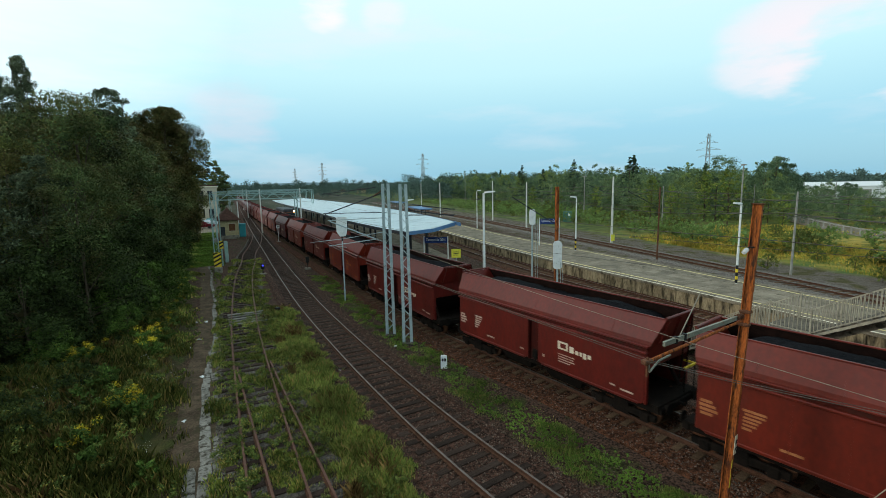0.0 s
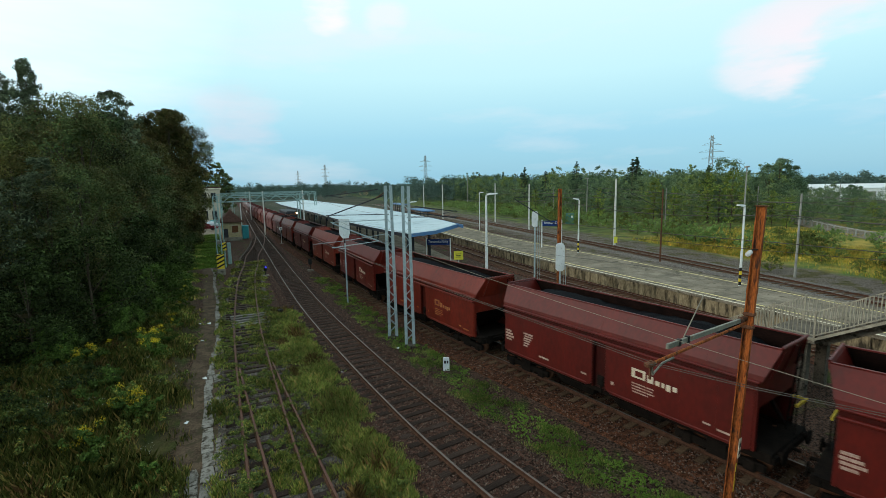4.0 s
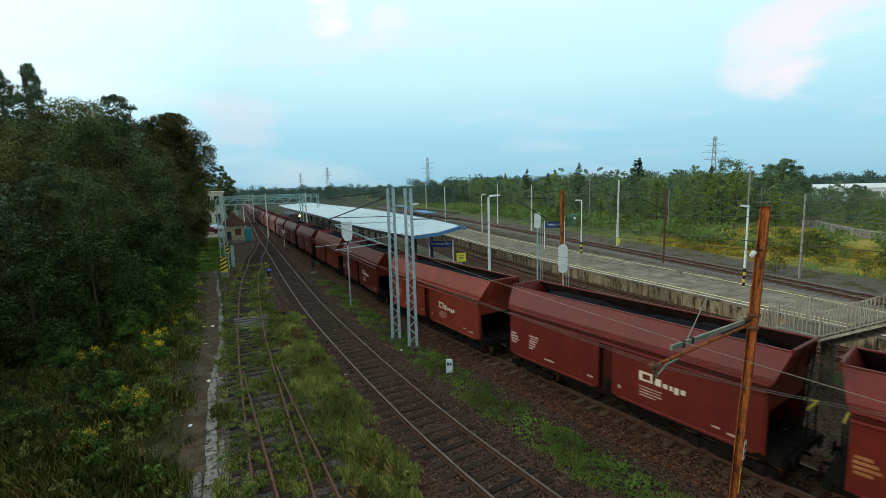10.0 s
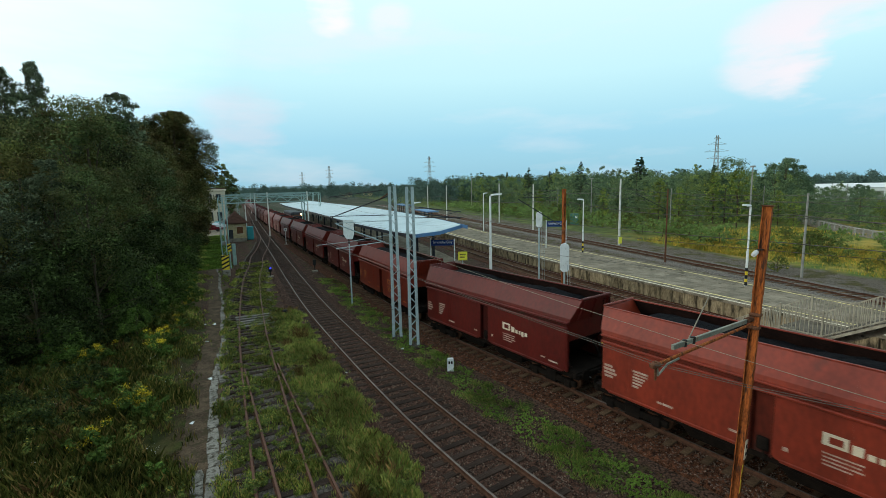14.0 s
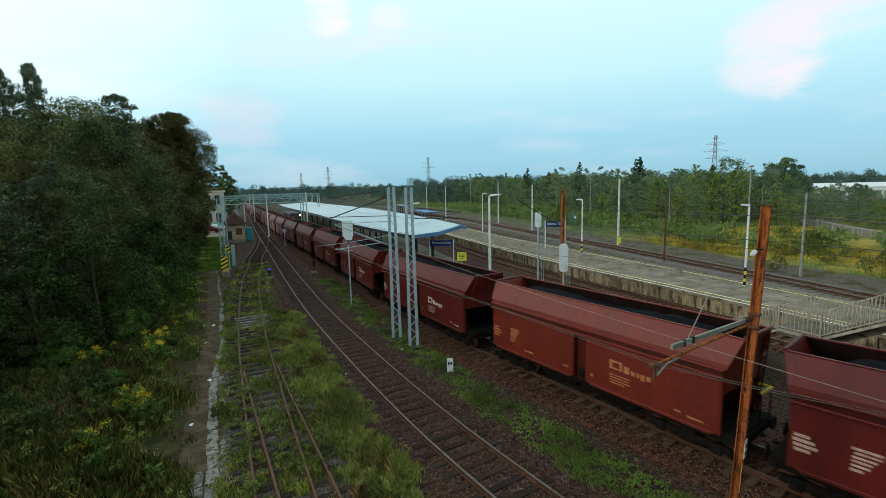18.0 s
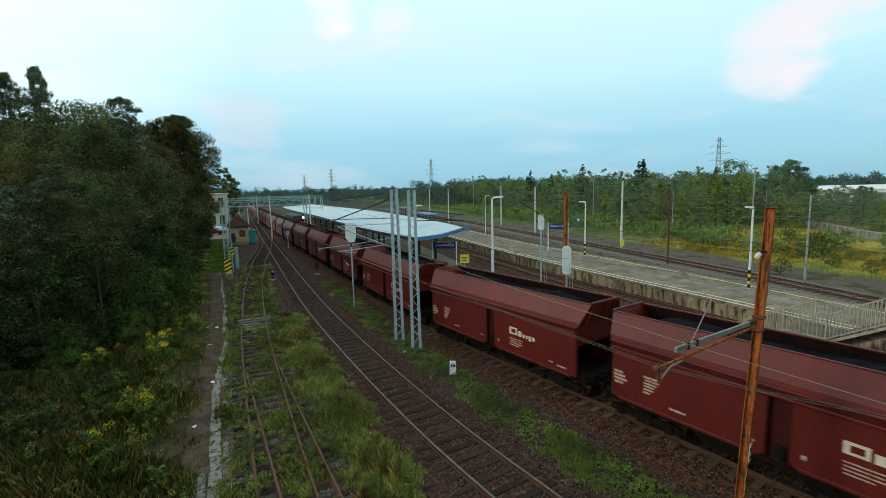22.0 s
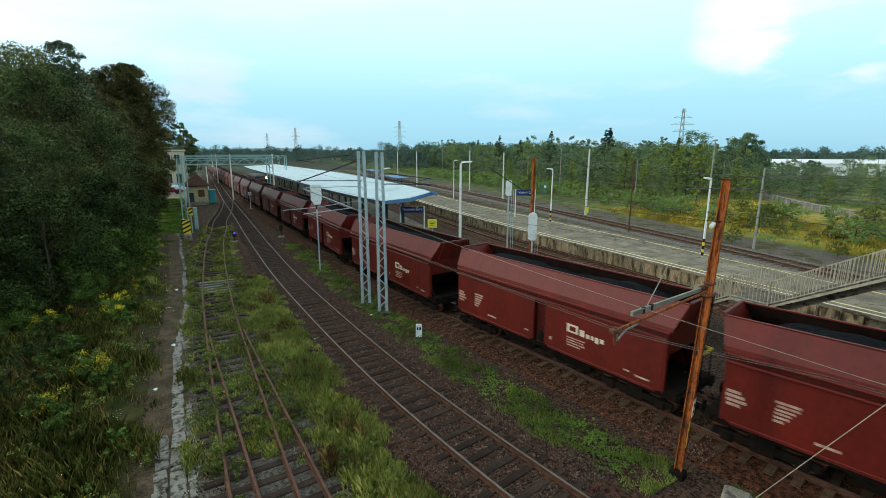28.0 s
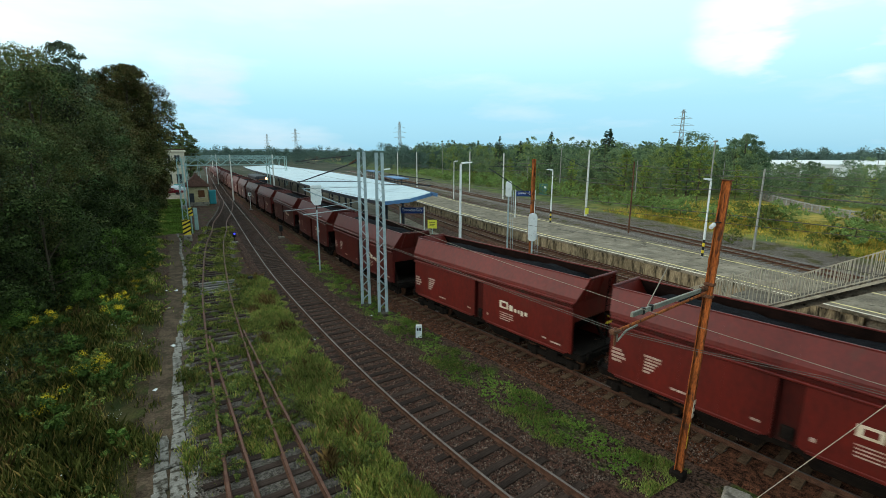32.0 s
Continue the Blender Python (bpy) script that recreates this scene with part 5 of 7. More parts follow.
for k in range(9):
    part("batten", Shape().box(-0.12, 0.12, -0.105, -0.095, 0.8 + k * 0.85, 1.0 + k * 0.85), RUST, rp)
part("strut", Shape().tube([(0, 0, 5.3), (-3.2, 1.6, 7.6)], 0.04, 6), DARKSTEEL, rp)
part("tie", Shape().tube([(0, 0, 7.7), (-3.2, 1.6, 7.7)], 0.02, 5), DARKSTEEL, rp)


def plain_pole(name, label, x, y, h, r0, r1, mat, group="", arm=None, z=0.0, cat="mast"):
    t = thing(name, label, cat, group, at=(x, y, z))
    part("shaft", Shape().tube([(0, 0, -0.15), (0, 0, h)], r0, 8, r1=r1), mat, t)
    if arm:
        part("bracket", Shape().tube([(0, 0, h * 0.72), (arm[0], arm[1], h * 0.95)], 0.035, 6).tube([(0, 0, h * 0.96), (arm[0], arm[1], h * 0.95)], 0.02, 5), DARKSTEEL, t)
    return t


wm = plain_pole("catenary_mast", "white concrete catenary mast with a yellow tag beyond the far track", 51.5, 46.0, 9.3, 0.17, 0.11, POLECON, "catenary poles", (-3.5, 3.2))
part("tag", Shape().box(-0.35, 0.35, -0.24, -0.21, 0.15, 1.1, 0.01), SIGNYEL, wm, "yellow warning tag")
plain_pole("catenary_pole", "thin rusty catenary pole beside the outer track", 43.9, 32.8, 7.9, 0.10, 0.07, RUSTDARK, "catenary poles", (-2.6, 2.0))
plain_pole("telegraph_pole", "old grey wooden pole at the meadow's edge", 46.5, 21.0, 7.4, 0.11, 0.08, POLEGREY, "poles")
for x, y, h in ((62, 92, 9.4), (58, 112, 9.3), (55, 70, 8.9), (70, 150, 9.5)):
    plain_pole("catenary_mast", "white concrete catenary mast along the outer track", x, y, h, 0.16, 0.11, POLECON, "catenary poles", (-3.2, 2.5))
for x, y, h in ((75.5, 41.8, 10.6), (90, 90, 10), (108, 183, 13.5)):
    t = plain_pole("floodlight_pole", "tall grey pole with twin floodlights above the bushes", x, y, h, 0.14, 0.09, POLEGREY, "poles", cat="street lamp")
    part("cross_arm", Shape().tube([(-0.8, -0.6, h + 0.15), (0, 0, h - 0.1), (0.8, 0.6, h + 0.15)], 0.04, 5), POLEGREY, t)
    for s_ in (-1, 1):
        part("floodlight", Shape().box(s_ * 0.9 - 0.25, s_ * 0.9 + 0.25, s_ * 0.6 - 0.2, s_ * 0.6 + 0.2, h + 0.1, h + 0.32, 0.04), POLEGREY, t)
for x, y, h in ((84, 62, 7.5), (104, 55, 7.5), (122, 48, 7.5), (140, 40, 7.5), (96, 110, 8)):
    plain_pole("lamp_pole", "thin grey roadside pole by the woods", x, y, h, 0.1, 0.07, POLEGREY, "poles", cat="pole")

# posts between the main and the coal track
wb = plain_pole("signal_post", "thin steel post with a white board hung beside the bracket", 8.95, 33.4, 4.6, 0.06, 0.05, GALV, "", cat="post")
part("bracket", Shape().tube([(-2.2, 0.9, 4.55), (0.0, 0.0, 4.75), (3.0, -0.8, 5.15)], 0.025, 6), GALV, wb)
part("board", Shape().add([(a, d, b) for d in (-0.06, 0.06) for a, b in ((-0.38, 6.4), (0.40, 6.4), (0.40, 5.35), (0.28, 4.95), (-0.15, 4.95), (-0.38, 5.3))], [(5, 4, 3, 2, 1, 0), (6, 7, 8, 9, 10, 11)] + [(k, (k + 1) % 6, (k + 1) % 6 + 6, k + 6) for k in range(6)]), WHITEP, wb, "white signal back board")
part("hanger", Shape().tube([(0, 0, 4.6), (0, 0, 5.0)], 0.05, 6), BLACK, wb)
plain_pole("catenary_mast", "slim pale catenary mast between the running tracks", 9.7, 95, 8.6, 0.14, 0.10, POLECON, "catenary poles", (2.6, 0))
plain_pole("catenary_mast", "slim pale catenary mast beside the coal train", 14.2, 78, 8.6, 0.14, 0.10, POLECON, "catenary poles", (-2.2, 0))
plain_pole("catenary_mast", "slim pale catenary mast between the running tracks", 11.6, 150, 8.6, 0.14, 0.10, POLECON, "catenary poles")
plain_pole("catenary_mast", "slim pale catenary mast between the running tracks", 14.4, 205, 8.6, 0.14, 0.10, POLECON, "catenary poles")


def dwarf(x, y, h, mat, label, glow=None, board=False):
    t = thing("dwarf_signal", label, "signal", "dwarf signals", at=(x, y, 0))
    part("base", Shape().box(-0.3, 0.3, -0.25, 0.25, -0.15, 0.08, 0.03), CONCRETE, t)
    part("post", Shape().tube([(0, 0, 0), (0, 0, h - 0.4 if board else h * 0.6)], 0.05, 6), WHITEP if board else BLACK, t)
    if board:
        part("board", Shape().box(-0.24, 0.24, -0.04, 0.04, h - 0.5, h, 0.02), WHITEP, t)
        part("board_field", Shape().box(-0.10, 0.10, -0.05, -0.04, h - 0.35, h - 0.15, 0.004), BLACK, t)
    else:
        part("head", Shape().box(-0.17, 0.17, -0.15, 0.12, h * 0.5, h, 0.04), mat, t)
        if glow:
            part("lens", Shape().tube([(0, -0.15, h * 0.85), (0, -0.2, h * 0.85)], 0.10, 10), glow, t, "lit blue lens")
    return t


dwarf(4.75, 48.8, 1.05, BLACK, "small dwarf signal showing a blue light", BLUELAMP)
dwarf(9.35, 49.5, 1.25, BLACK, "small black dwarf signal on a concrete base")
dwarf(10.3, 77.5, 2.7, WHITEP, "white square board on a short white post", board=True)
dwarf(3.9, 32.4, 0.45, BLACK, "low black switch lamp beside the siding")

km = solid("kilometre_post", Shape().add([(x, y, z) for z, k in ((-0.2, 1), (0.46, 0.92), (0.52, 0.8)) for x, y in ((-0.16 * k, -0.09 * k), (0.16 * k, -0.09 * k), (0.16 * k, 0.09 * k), (-0.16 * k, 0.09 * k))], [(3, 2, 1, 0), (8, 9, 10, 11)] + [(4 * i + k, 4 * i + (k + 1) % 4, 4 * i + 4 + (k + 1) % 4, 4 * i + 4 + k) for i in range(2) for k in range(4)]), WHITEP, "white concrete kilometre stone between the tracks", "milestone", at=(9.55, 18.4, 0), rz=-28)
part("figure", Shape().box(-0.10, -0.02, -0.095, -0.07, 0.26, 0.40).box(0.02, 0.10, -0.095, -0.07, 0.26, 0.40), UNDER, km)
solid("concrete_marker", Shape().box(-0.4, 0.4, -0.3, 0.3, -0.2, 0.45, 0.06), CONCRETE, "grey concrete block beside the track", "block", at=(11.0, 4.55, 0), rz=20)


# ---- gantries over the tracks ----
def gantry(y, x0, x1, h, group="gantries", mat=GALV_GREEN, full=True):
    t = thing("catenary_gantry", "pale green lattice steel gantry over the tracks", "gantry", group, at=(0, y, 0))
    for x in ((x0, x1) if full else (x0,)):
        w = 0.45
        for dx in (-w / 2, w / 2):
            for dy in (-0.22, 0.22):
                part("leg_angle", Shape().bar((x + dx, dy, 0), (x + dx, dy, h), 0.08, 0.08), mat, t)
        z, s_ = 0.9, 1
        while z < h - 0.4:
            part("lacing", Shape().bar((x - s_ * w / 2, -0.22, z), (x + s_ * w / 2, -0.22, z + 0.6), 0.05, 0.03), mat, t)
            part("lacing", Shape().bar((x - w / 2, -s_ * 0.22, z), (x - w / 2, s_ * 0.22, z + 0.6), 0.03, 0.05), mat, t)
            z += 0.6
            s_ = -s_
        part("foot", Shape().box(x - 0.4, x + 0.4, -0.4, 0.4, -0.2, 0.55, 0.06), CONCRETE, t)
    for z in (h - 0.62, h):
        for dy in (-0.22, 0.22):
            part("chord", Shape().bar((x0, dy, z), (x1, dy, z), 0.08, 0.08), mat, t)
    x, s_ = x0, 0
    while x < x1 - 0.1:
        xn = min(x + 0.75, x1)
        for dy in (-0.22, 0.22):
            part("web", Shape().bar((x, dy, h - 0.62 if s_ else h), (xn, dy, h if s_ else h - 0.62), 0.05, 0.04), mat, t)
        x, s_ = xn, 1 - s_
    return t


g1 = gantry(52.8, 0.75, 9.8, 8.15, full=False)
band = part("warning_band", Shape().box(0.40, 1.1, -0.30, -0.25, 0.55, 2.1, 0.01), YELLOW, g1, "yellow and black striped band")
for k in range(4):
    part("stripe", Shape().add([(0.40, -0.303, 0.60 + k * 0.42), (1.1, -0.303, 0.95 + k * 0.42 if k < 3 else 2.09), (1.1, -0.303, 1.13 + k * 0.42 if k < 3 else 2.1), (0.40, -0.303, 0.78 + k * 0.42)], [(0, 1, 2, 3)]), BLACK, band)
gantry(84, 1.2, 14.5, 8.2)
gantry(125, 3, 26, 8.2)
gantry(175, 8, 34, 8.2)
gantry(235, 10, 42, 8.2)
plain_pole("signal_post", "white signal post beside the hut", 5.4, 92, 6.4, 0.09, 0.07, WHITEP, "", cat="post")


cb = thing("crossing_boards", "weathered grey wooden crossing boards laid across the siding", "boards", kind="structure")
for k in range(5):
    board = Shape().box(-1.15, 1.15, -0.16, 0.16, 0.02, 0.10, 0.015).mesh("board", SLEEPER_BARE)
    ob = part("board", board, None, cb)
    ob.matrix_basis = pose(1.92 + 0.03 * (k % 2), 30.9 + k * 0.62, 0.02, 0, 0, (2.0, -1.0, 1.5, 0.0, -2.0)[k])
tc = thing("trackside_cabinet", "small green steel cabinet in the scrub beyond the outer track", "cabinet", at=(71.5, 76.5, 0), rz=-40)
part("body", Shape().box(-0.9, 0.9, -0.45, 0.45, -0.1, 2.3, 0.04), TEAL, tc)
part("door", Shape().box(-0.8, -0.03, -0.475, -0.45, 0.2, 2.15, 0.01), TEAL, tc)
part("door", Shape().box(0.03, 0.8, -0.475, -0.45, 0.2, 2.15, 0.01), TEAL, tc)
part("notice", Shape().box(0.2, 0.65, -0.482, -0.475, 1.3, 1.85, 0.004), WHITEP, tc, "white notice plate")
rng_l = random.Random(17)
for x, y, size in ((-0.52, 33.0, 0.16), (-0.92, 29.2, 0.12), (-1.28, 27.8, 0.10), (-0.75, 23.1, 0.13), (1.3, 27.7, 0.20), (-1.05, 33.2, 0.10), (-1.35, 18.8, 0.09), (2.1, 24.2, 0.17), (5.05, 20.5, 0.09), (8.6, 22.2, 0.08)):
    a_ = [rng_l.uniform(0.7, 1.2) * size for _ in range(4)]
    solid("paper_scrap", Shape().add([(-a_[0], -a_[1] * 0.6, 0.0), (a_[2], -a_[0] * 0.5, 0.03), (a_[1], a_[3] * 0.6, 0.012), (-a_[3], a_[2] * 0.5, 0.05), (0.02, 0.0, 0.07), (0.02, 0.0, 0.06)], [(0, 1, 4), (1, 2, 4), (2, 3, 4), (3, 0, 4), (1, 0, 5), (2, 1, 5), (3, 2, 5), (0, 3, 5)]), WHITEP, "crumpled white paper scrap lying on the ground", "litter", "scraps of litter", at=(x, y, -0.05), rz=rng_l.uniform(0, 360))

# ---- wires ----
def wire(name, label, pts, sag=0.0, r=0.008, mat=WIRE, group="overhead wires"):
    out = []
    for a, b in zip(pts[:-1], pts[1:]):
        a, b = Vector(a), Vector(b)
        n = max(2, int((b - a).length / 3))
        for k in range(n):
            f = k / n
            p = a.lerp(b, f)
            out.append((p.x, p.y, p.z - sag * 4 * f * (1 - f)))
    out.append(tuple(pts[-1]))
    return solid(name, Shape().tube(out, r, 4, cap=False), mat, label, "wire", group)


# catenary of the main track
wire("contact_wire", "bright contact wire above the main track", [(10.4, -8, 5.4), (8.05, 2.47, 5.33), (6.85, 5.2, 5.36), (6.15, 25.6, 5.3), (6.9, 52.8, 5.45), (8.6, 95, 5.5), (11, 150, 5.5)], 0.03, 0.0055, WIRE)
wire("contact_wire", "bright contact wire above the main track", [(10.52, -8, 5.4), (8.15, 2.47, 5.33), (6.95, 5.2, 5.36), (6.25, 25.6, 5.3), (7.0, 52.8, 5.45)], 0.03, 0.0055, WIRE)
wire("messenger_wire", "sagging messenger wire above the main track", [(8.85, -8, 5.9), (7.9, 5.3, 5.55), (6.3, 26.5, 7.0), (7.0, 52.8, 7.4), (8.7, 95, 7.5)], 0.2, 0.006, WIREPALE)
# catenary of the coal track
wire("contact_wire", "contact wire above the coal track", [(19, -10, 5.5), (12.35, 22, 5.5), (12.1, 52.8, 5.5), (12.3, 90, 5.5), (14, 150, 5.5)], 0.04)
wire("messenger_wire", "sagging messenger wire above the coal track", [(19, -10, 6.9), (12.35, 22, 6.95), (12.1, 52.8, 7.2), (12.3, 90, 7.2)], 0.5)
# catenary of the platform and outer tracks
wire("contact_wire", "contact wire above the platform track", [(26.0, -10, 5.5), (25.2, 12, 5.5), (25.4, 29, 5.5), (30, 60, 5.5), (38, 105, 5.5)], 0.05, 0.020)
wire("messenger_wire", "messenger wire above the platform track", [(26.0, -10, 7.0), (25.2, 12, 6.9), (25.4, 29, 7.4), (30, 60, 7.4), (38, 105, 7.4)], 0.5, 0.020)
wire("contact_wire", "contact wire above the outer track", [(30, -20, 5.5), (41.5, 15, 5.5), (46, 33, 5.6), (50.5, 52, 5.6), (60, 96, 5.6)], 0.05, 0.020)
wire("messenger_wire", "messenger wire above the outer track", [(30, -20, 7.2), (41.5, 15, 7.0), (46, 33, 7.4), (50.5, 52, 7.4), (60, 96, 7.4)], 0.4, 0.020)
for dz, x in ((7.2, 46.5), (6.6, 46.5), (5.9, 46.6)):
    wire("telegraph_wire", "thin wire between the poles at the meadow", [(33, -12, dz), (x, 21, dz), (51.5, 46, dz + 0.8), (62, 92, dz + 0.9)], 0.35, 0.022)
wire("guy_wire", "pale slanting stay wire of the rusty mast", [(11.3, 4.5, 0.06), (12.44, 2.7, 3.41), (13.8, 0.5, 7.5)], 0.0, 0.012, WIREPALE)


# ---- fence and stairs at the platform end ----
FENCE = material("pale_fence_paint", (0.22, 0.20, 0.155), (0.42, 0.39, 0.30), 3, 30, 0.7, 0.1)


def build_stairs():
    """Footbridge stairs: an upper flight, a landing and a lower flight down to the ground."""
    t = thing("stairs", "concrete footbridge stairs with pale steel picket railings", "stairs")
    rise, xa, xb = 0.6, 20.5, 23.0
    y_top, y1, y2, zl = 0.95, 8.44, 9.9, 2.45
    z_top = zl + (y1 - y_top) * rise
    y_low = y2 + (zl + 0.1) / rise
    tread = Shape().box(xa + 0.05, xb - 0.05, -0.165, 0.165, -0.14, 0.0, 0.012).mesh("step", STEPCON)
    n = int((y1 - y_top) / 0.29)
    for k in range(n):
        ob = part("step", tread, None, t)
        f = (k + 0.5) / n
        ob.location = (0, y1 + (y_top - y1) * f, zl + (z_top - zl) * (k + 1) / n)
    n = int((y_low - y2) / 0.29)
    for k in range(n):
        ob = part("step", tread, None, t)
        ob.location = (0, y2 + (y_low - y2) * (k + 0.5) / n, zl - (zl + 0.1) * (k + 1) / n + 0.17)
    part("landing", Shape().box(xa, xb, y1 - 0.05, y2 + 0.05, zl - 0.22, zl, 0.02), STEPCON, t, "grey concrete landing slab")
    part("landing", Shape().box(xa, xb, -0.4, y_top + 0.05, z_top - 0.22, z_top, 0.02), STEPCON, t, "grey concrete landing slab")
    line = ((y_top, z_top), (y1, zl), (y2, zl), (y_low, -0.1))
    picket = Shape().box(-0.016, 0.016, -0.012, 0.012, 0.10, 1.10).mesh("picket", FENCE)
    for x in (xa, xb):
        for (ya, za), (yb, zb) in zip(line[:-1], line[1:]):
            part("edge_beam", Shape().bar((x, ya, za - 0.02), (x, yb, zb - 0.02), 0.05, 0.10), FENCE, t, "pale steel edge beam")
            for h in (0.14, 1.08):
                part("handrail", Shape().bar((x, ya, za + h), (x, yb, zb + h), 0.035, 0.045), FENCE, t)
            m = max(2, int(math.hypot(yb - ya, zb - za) / 0.135))
            for i in range(m + 1):
                ob = part("picket", picket, None, t)
                ob.location = (x, ya + (yb - ya) * i / m, za + (zb - za) * i / m)
            part("post", Shape().bar((x, yb, zb - 0.1), (x, yb, zb + 1.16), 0.06, 0.06), FENCE, t)
    for x in (xa + 0.45, xb - 0.45):
        part("stringer", Shape().bar((x, y_top, z_top - 0.22), (x, y1, zl - 0.22), 0.16, 0.28), STEPCON, t)
        part("pier", Shape().box(x - 0.15, x + 0.15, y1 + 0.3, y1 + 0.7, -0.2, zl - 0.2, 0.02), STEPCON, t)


STEPCON = material("dark_stair_concrete", (0.075, 0.065, 0.050), (0.19, 0.165, 0.13), 1.8, 18, 0.92, 0.4, spots=(0.04, 0.035, 0.027))
build_stairs()


# ---- signs ----
def lettering(words, width, height, at):
    """Flat raised letters of the built-in font, fitted into width and height, facing -y."""
    cu = bpy.data.curves.new("lettering", "FONT")
    cu.body, cu.align_x, cu.extrude = words, "CENTER", 0.02
    ob = bpy.data.objects.new("lettering", cu)
    me = bpy.data.meshes.new_from_object(ob)
    bpy.data.objects.remove(ob)
    xs, ys = [v.co.x for v in me.vertices], [v.co.y for v in me.vertices]
    kx, ky = width / (max(xs) - min(xs)), height / (max(ys) - min(ys))
    me.transform(Matrix.Translation(at) @ Matrix.Rotation(math.pi / 2, 4, "X") @ Matrix.Diagonal((kx, ky, 0.3, 1)))
    me.materials.append(WHITEP)
    return me


def name_sign(x, y, z, w, rz, label, h=0.62, post=2.6):
    t = thing("station_sign", label, "sign", "signs", at=(x, y, z), rz=rz)
    part("board", Shape().box(-w / 2, w / 2, -0.04, 0.04, post - h, post, 0.015), BLUE, t)
    part("lettering", lettering("Tarnowskie G\u00f3ry", w * 0.86, h * 0.62, (0, -0.046, post - h * 0.62)), WHITEP, t, "white station name")
    for sx in (-1, 1):
        part("post", Shape().tube([(sx * (w / 2 + 0.06), 0, -0.05), (sx * (w / 2 + 0.06), 0, post + 0.1)], 0.06, 8), WHITEP, t)
    return t


name_sign(37.2, 42.9, 1.0, 2.23, -38, "blue station name board on white posts", 0.68, 3.29)
name_sign(21.3, 42.3, 0.6, 2.4, -30, "blue station name board under the canopy end")
ys_ = thing("warning_sign", "yellow square warning sign at the platform end", "sign", "signs", at=(22.6, 40.3, 0), rz=-30)
part("board", Shape().box(-0.48, 0.48, -0.02, 0.02, 1.15, 2.05, 0.01), SIGNYEL, ys_)
part("post", Shape().tube([(0, 0.04, -0.1), (0, 0.04, 1.6)], 0.04, 6), GALV, ys_)
part("lettering_bar", Shape().box(-0.3, 0.3, -0.026, -0.02, 1.72, 1.78).box(-0.25, 0.25, -0.026, -0.02, 1.56, 1.62).box(-0.3, 0.2, -0.026, -0.02, 1.40, 1.46), BLACK, ys_)


# ---- distant engine with a lit headlight under the canopy ----
en = thing("locomotive", "dark locomotive standing beside the canopy with a lit headlight", "locomotive", at=(17.2, 108, 0), rz=-2)
part("body", Shape().box(-1.4, 1.4, 0, 16, 1.0, 3.9, 0.25), DARKSTEEL, en)
part("cab_front", Shape().box(-1.3, 1.3, -0.25, 0.05, 1.0, 3.3, 0.15), RUSTDARK, en)
for x in (-0.9, 0.9):
    part("headlight", Shape().tube([(x, -0.34, 3.42), (x, -0.24, 3.42)], 0.24, 12), HEADLIGHT if x > 0 else GLASSD, en)
part("windscreen", Shape().box(-1.1, 1.1, -0.27, -0.2, 2.4, 3.1, 0.02), GLASSD, en)
part("underframe", Shape().box(-1.3, 1.3, 0.2, 15.8, 0.35, 1.0, 0.05), UNDER, en)


# ---- hut, station building, cars ----
def build_hut():
    t = thing("trackside_hut", "small ochre plastered trackside hut with a dark hipped roof", "building", at=(3.5, 88.5, 0))
    w, d, h = 1.55, 2.2, 3.3
    for x0, x1, y0, y1 in ((-w, w, -0.0, 0.2), (-w, w, 2 * d - 0.2, 2 * d), (-w, -w + 0.2, 0.2, 2 * d - 0.2), (w - 0.2, w, 0.2, 2 * d - 0.2)):
        part("wall", Shape().box(x0, x1, y0, y1, -0.1, h), PLASTER, t)
    e = 0.45
    part("roof", Shape().add([(-w - e, -e, h), (w + e, -e, h), (w + e, 2 * d + e, h), (-w - e, 2 * d + e, h), (-w - e, -e, h - 0.12), (w + e, -e, h - 0.12), (w + e, 2 * d + e, h - 0.12), (-w - e, 2 * d + e, h - 0.12), (0, 1.6, h + 2.1), (0, 2 * d - 1.6, h + 2.1)], [(0, 1, 8), (1, 2, 9, 8), (2, 3, 9), (3, 0, 8, 9), (0, 4, 5, 1), (1, 5, 6, 2), (2, 6, 7, 3), (3, 7, 4, 0), (7, 6, 5, 4)]), TILEROOF, t, "dark brown hipped tile roof")
    win = part("window", Shape().box(0.05, 1.05, -0.05, 0.02, 1.35, 2.6, 0.02), WOODBROWN, t, "brown shuttered window")
    part("frame", Shape().box(-0.02, 1.12, -0.07, -0.05, 2.6, 2.7).box(-0.02, 1.12, -0.09, -0.04, 1.25, 1.34), CREAM, win)
    part("door", Shape().box(-1.3, -0.6, -0.04, 0.02, 0.0, 2.1, 0.02), DARKSTEEL, t)
    part("plinth", Shape().box(-w - 0.05, w + 0.05, -0.06, 0.0, -0.1, 0.55, 0.02), CONCRETE, t)


build_hut()
bx = solid("blue_cabin", Shape().box(-0.55, 0.55, -0.5, 0.5, -0.1, 2.2, 0.08).box(-0.6, 0.6, -0.55, 0.55, 2.2, 2.35, 0.06), material("teal_plastic", (0.03, 0.22, 0.26), (0.05, 0.30, 0.34), 2, 20, 0.5, 0.05), "small teal plastic cabin beside the hut", "cabin", at=(5.9, 91.5, 0))
solid("concrete_post", Shape().box(-0.2, 0.2, -0.2, 0.2, -0.1, 2.5, 0.04), GALV_GREEN, "pale green steel post beside the gantry", "post", at=(1.9, 60, 0))
sp = plain_pole("warning_post", "thin post with a yellow and black band by the gantry", 1.35, 57.5, 7.8, 0.07, 0.05, GALV_GREEN, "", cat="post")
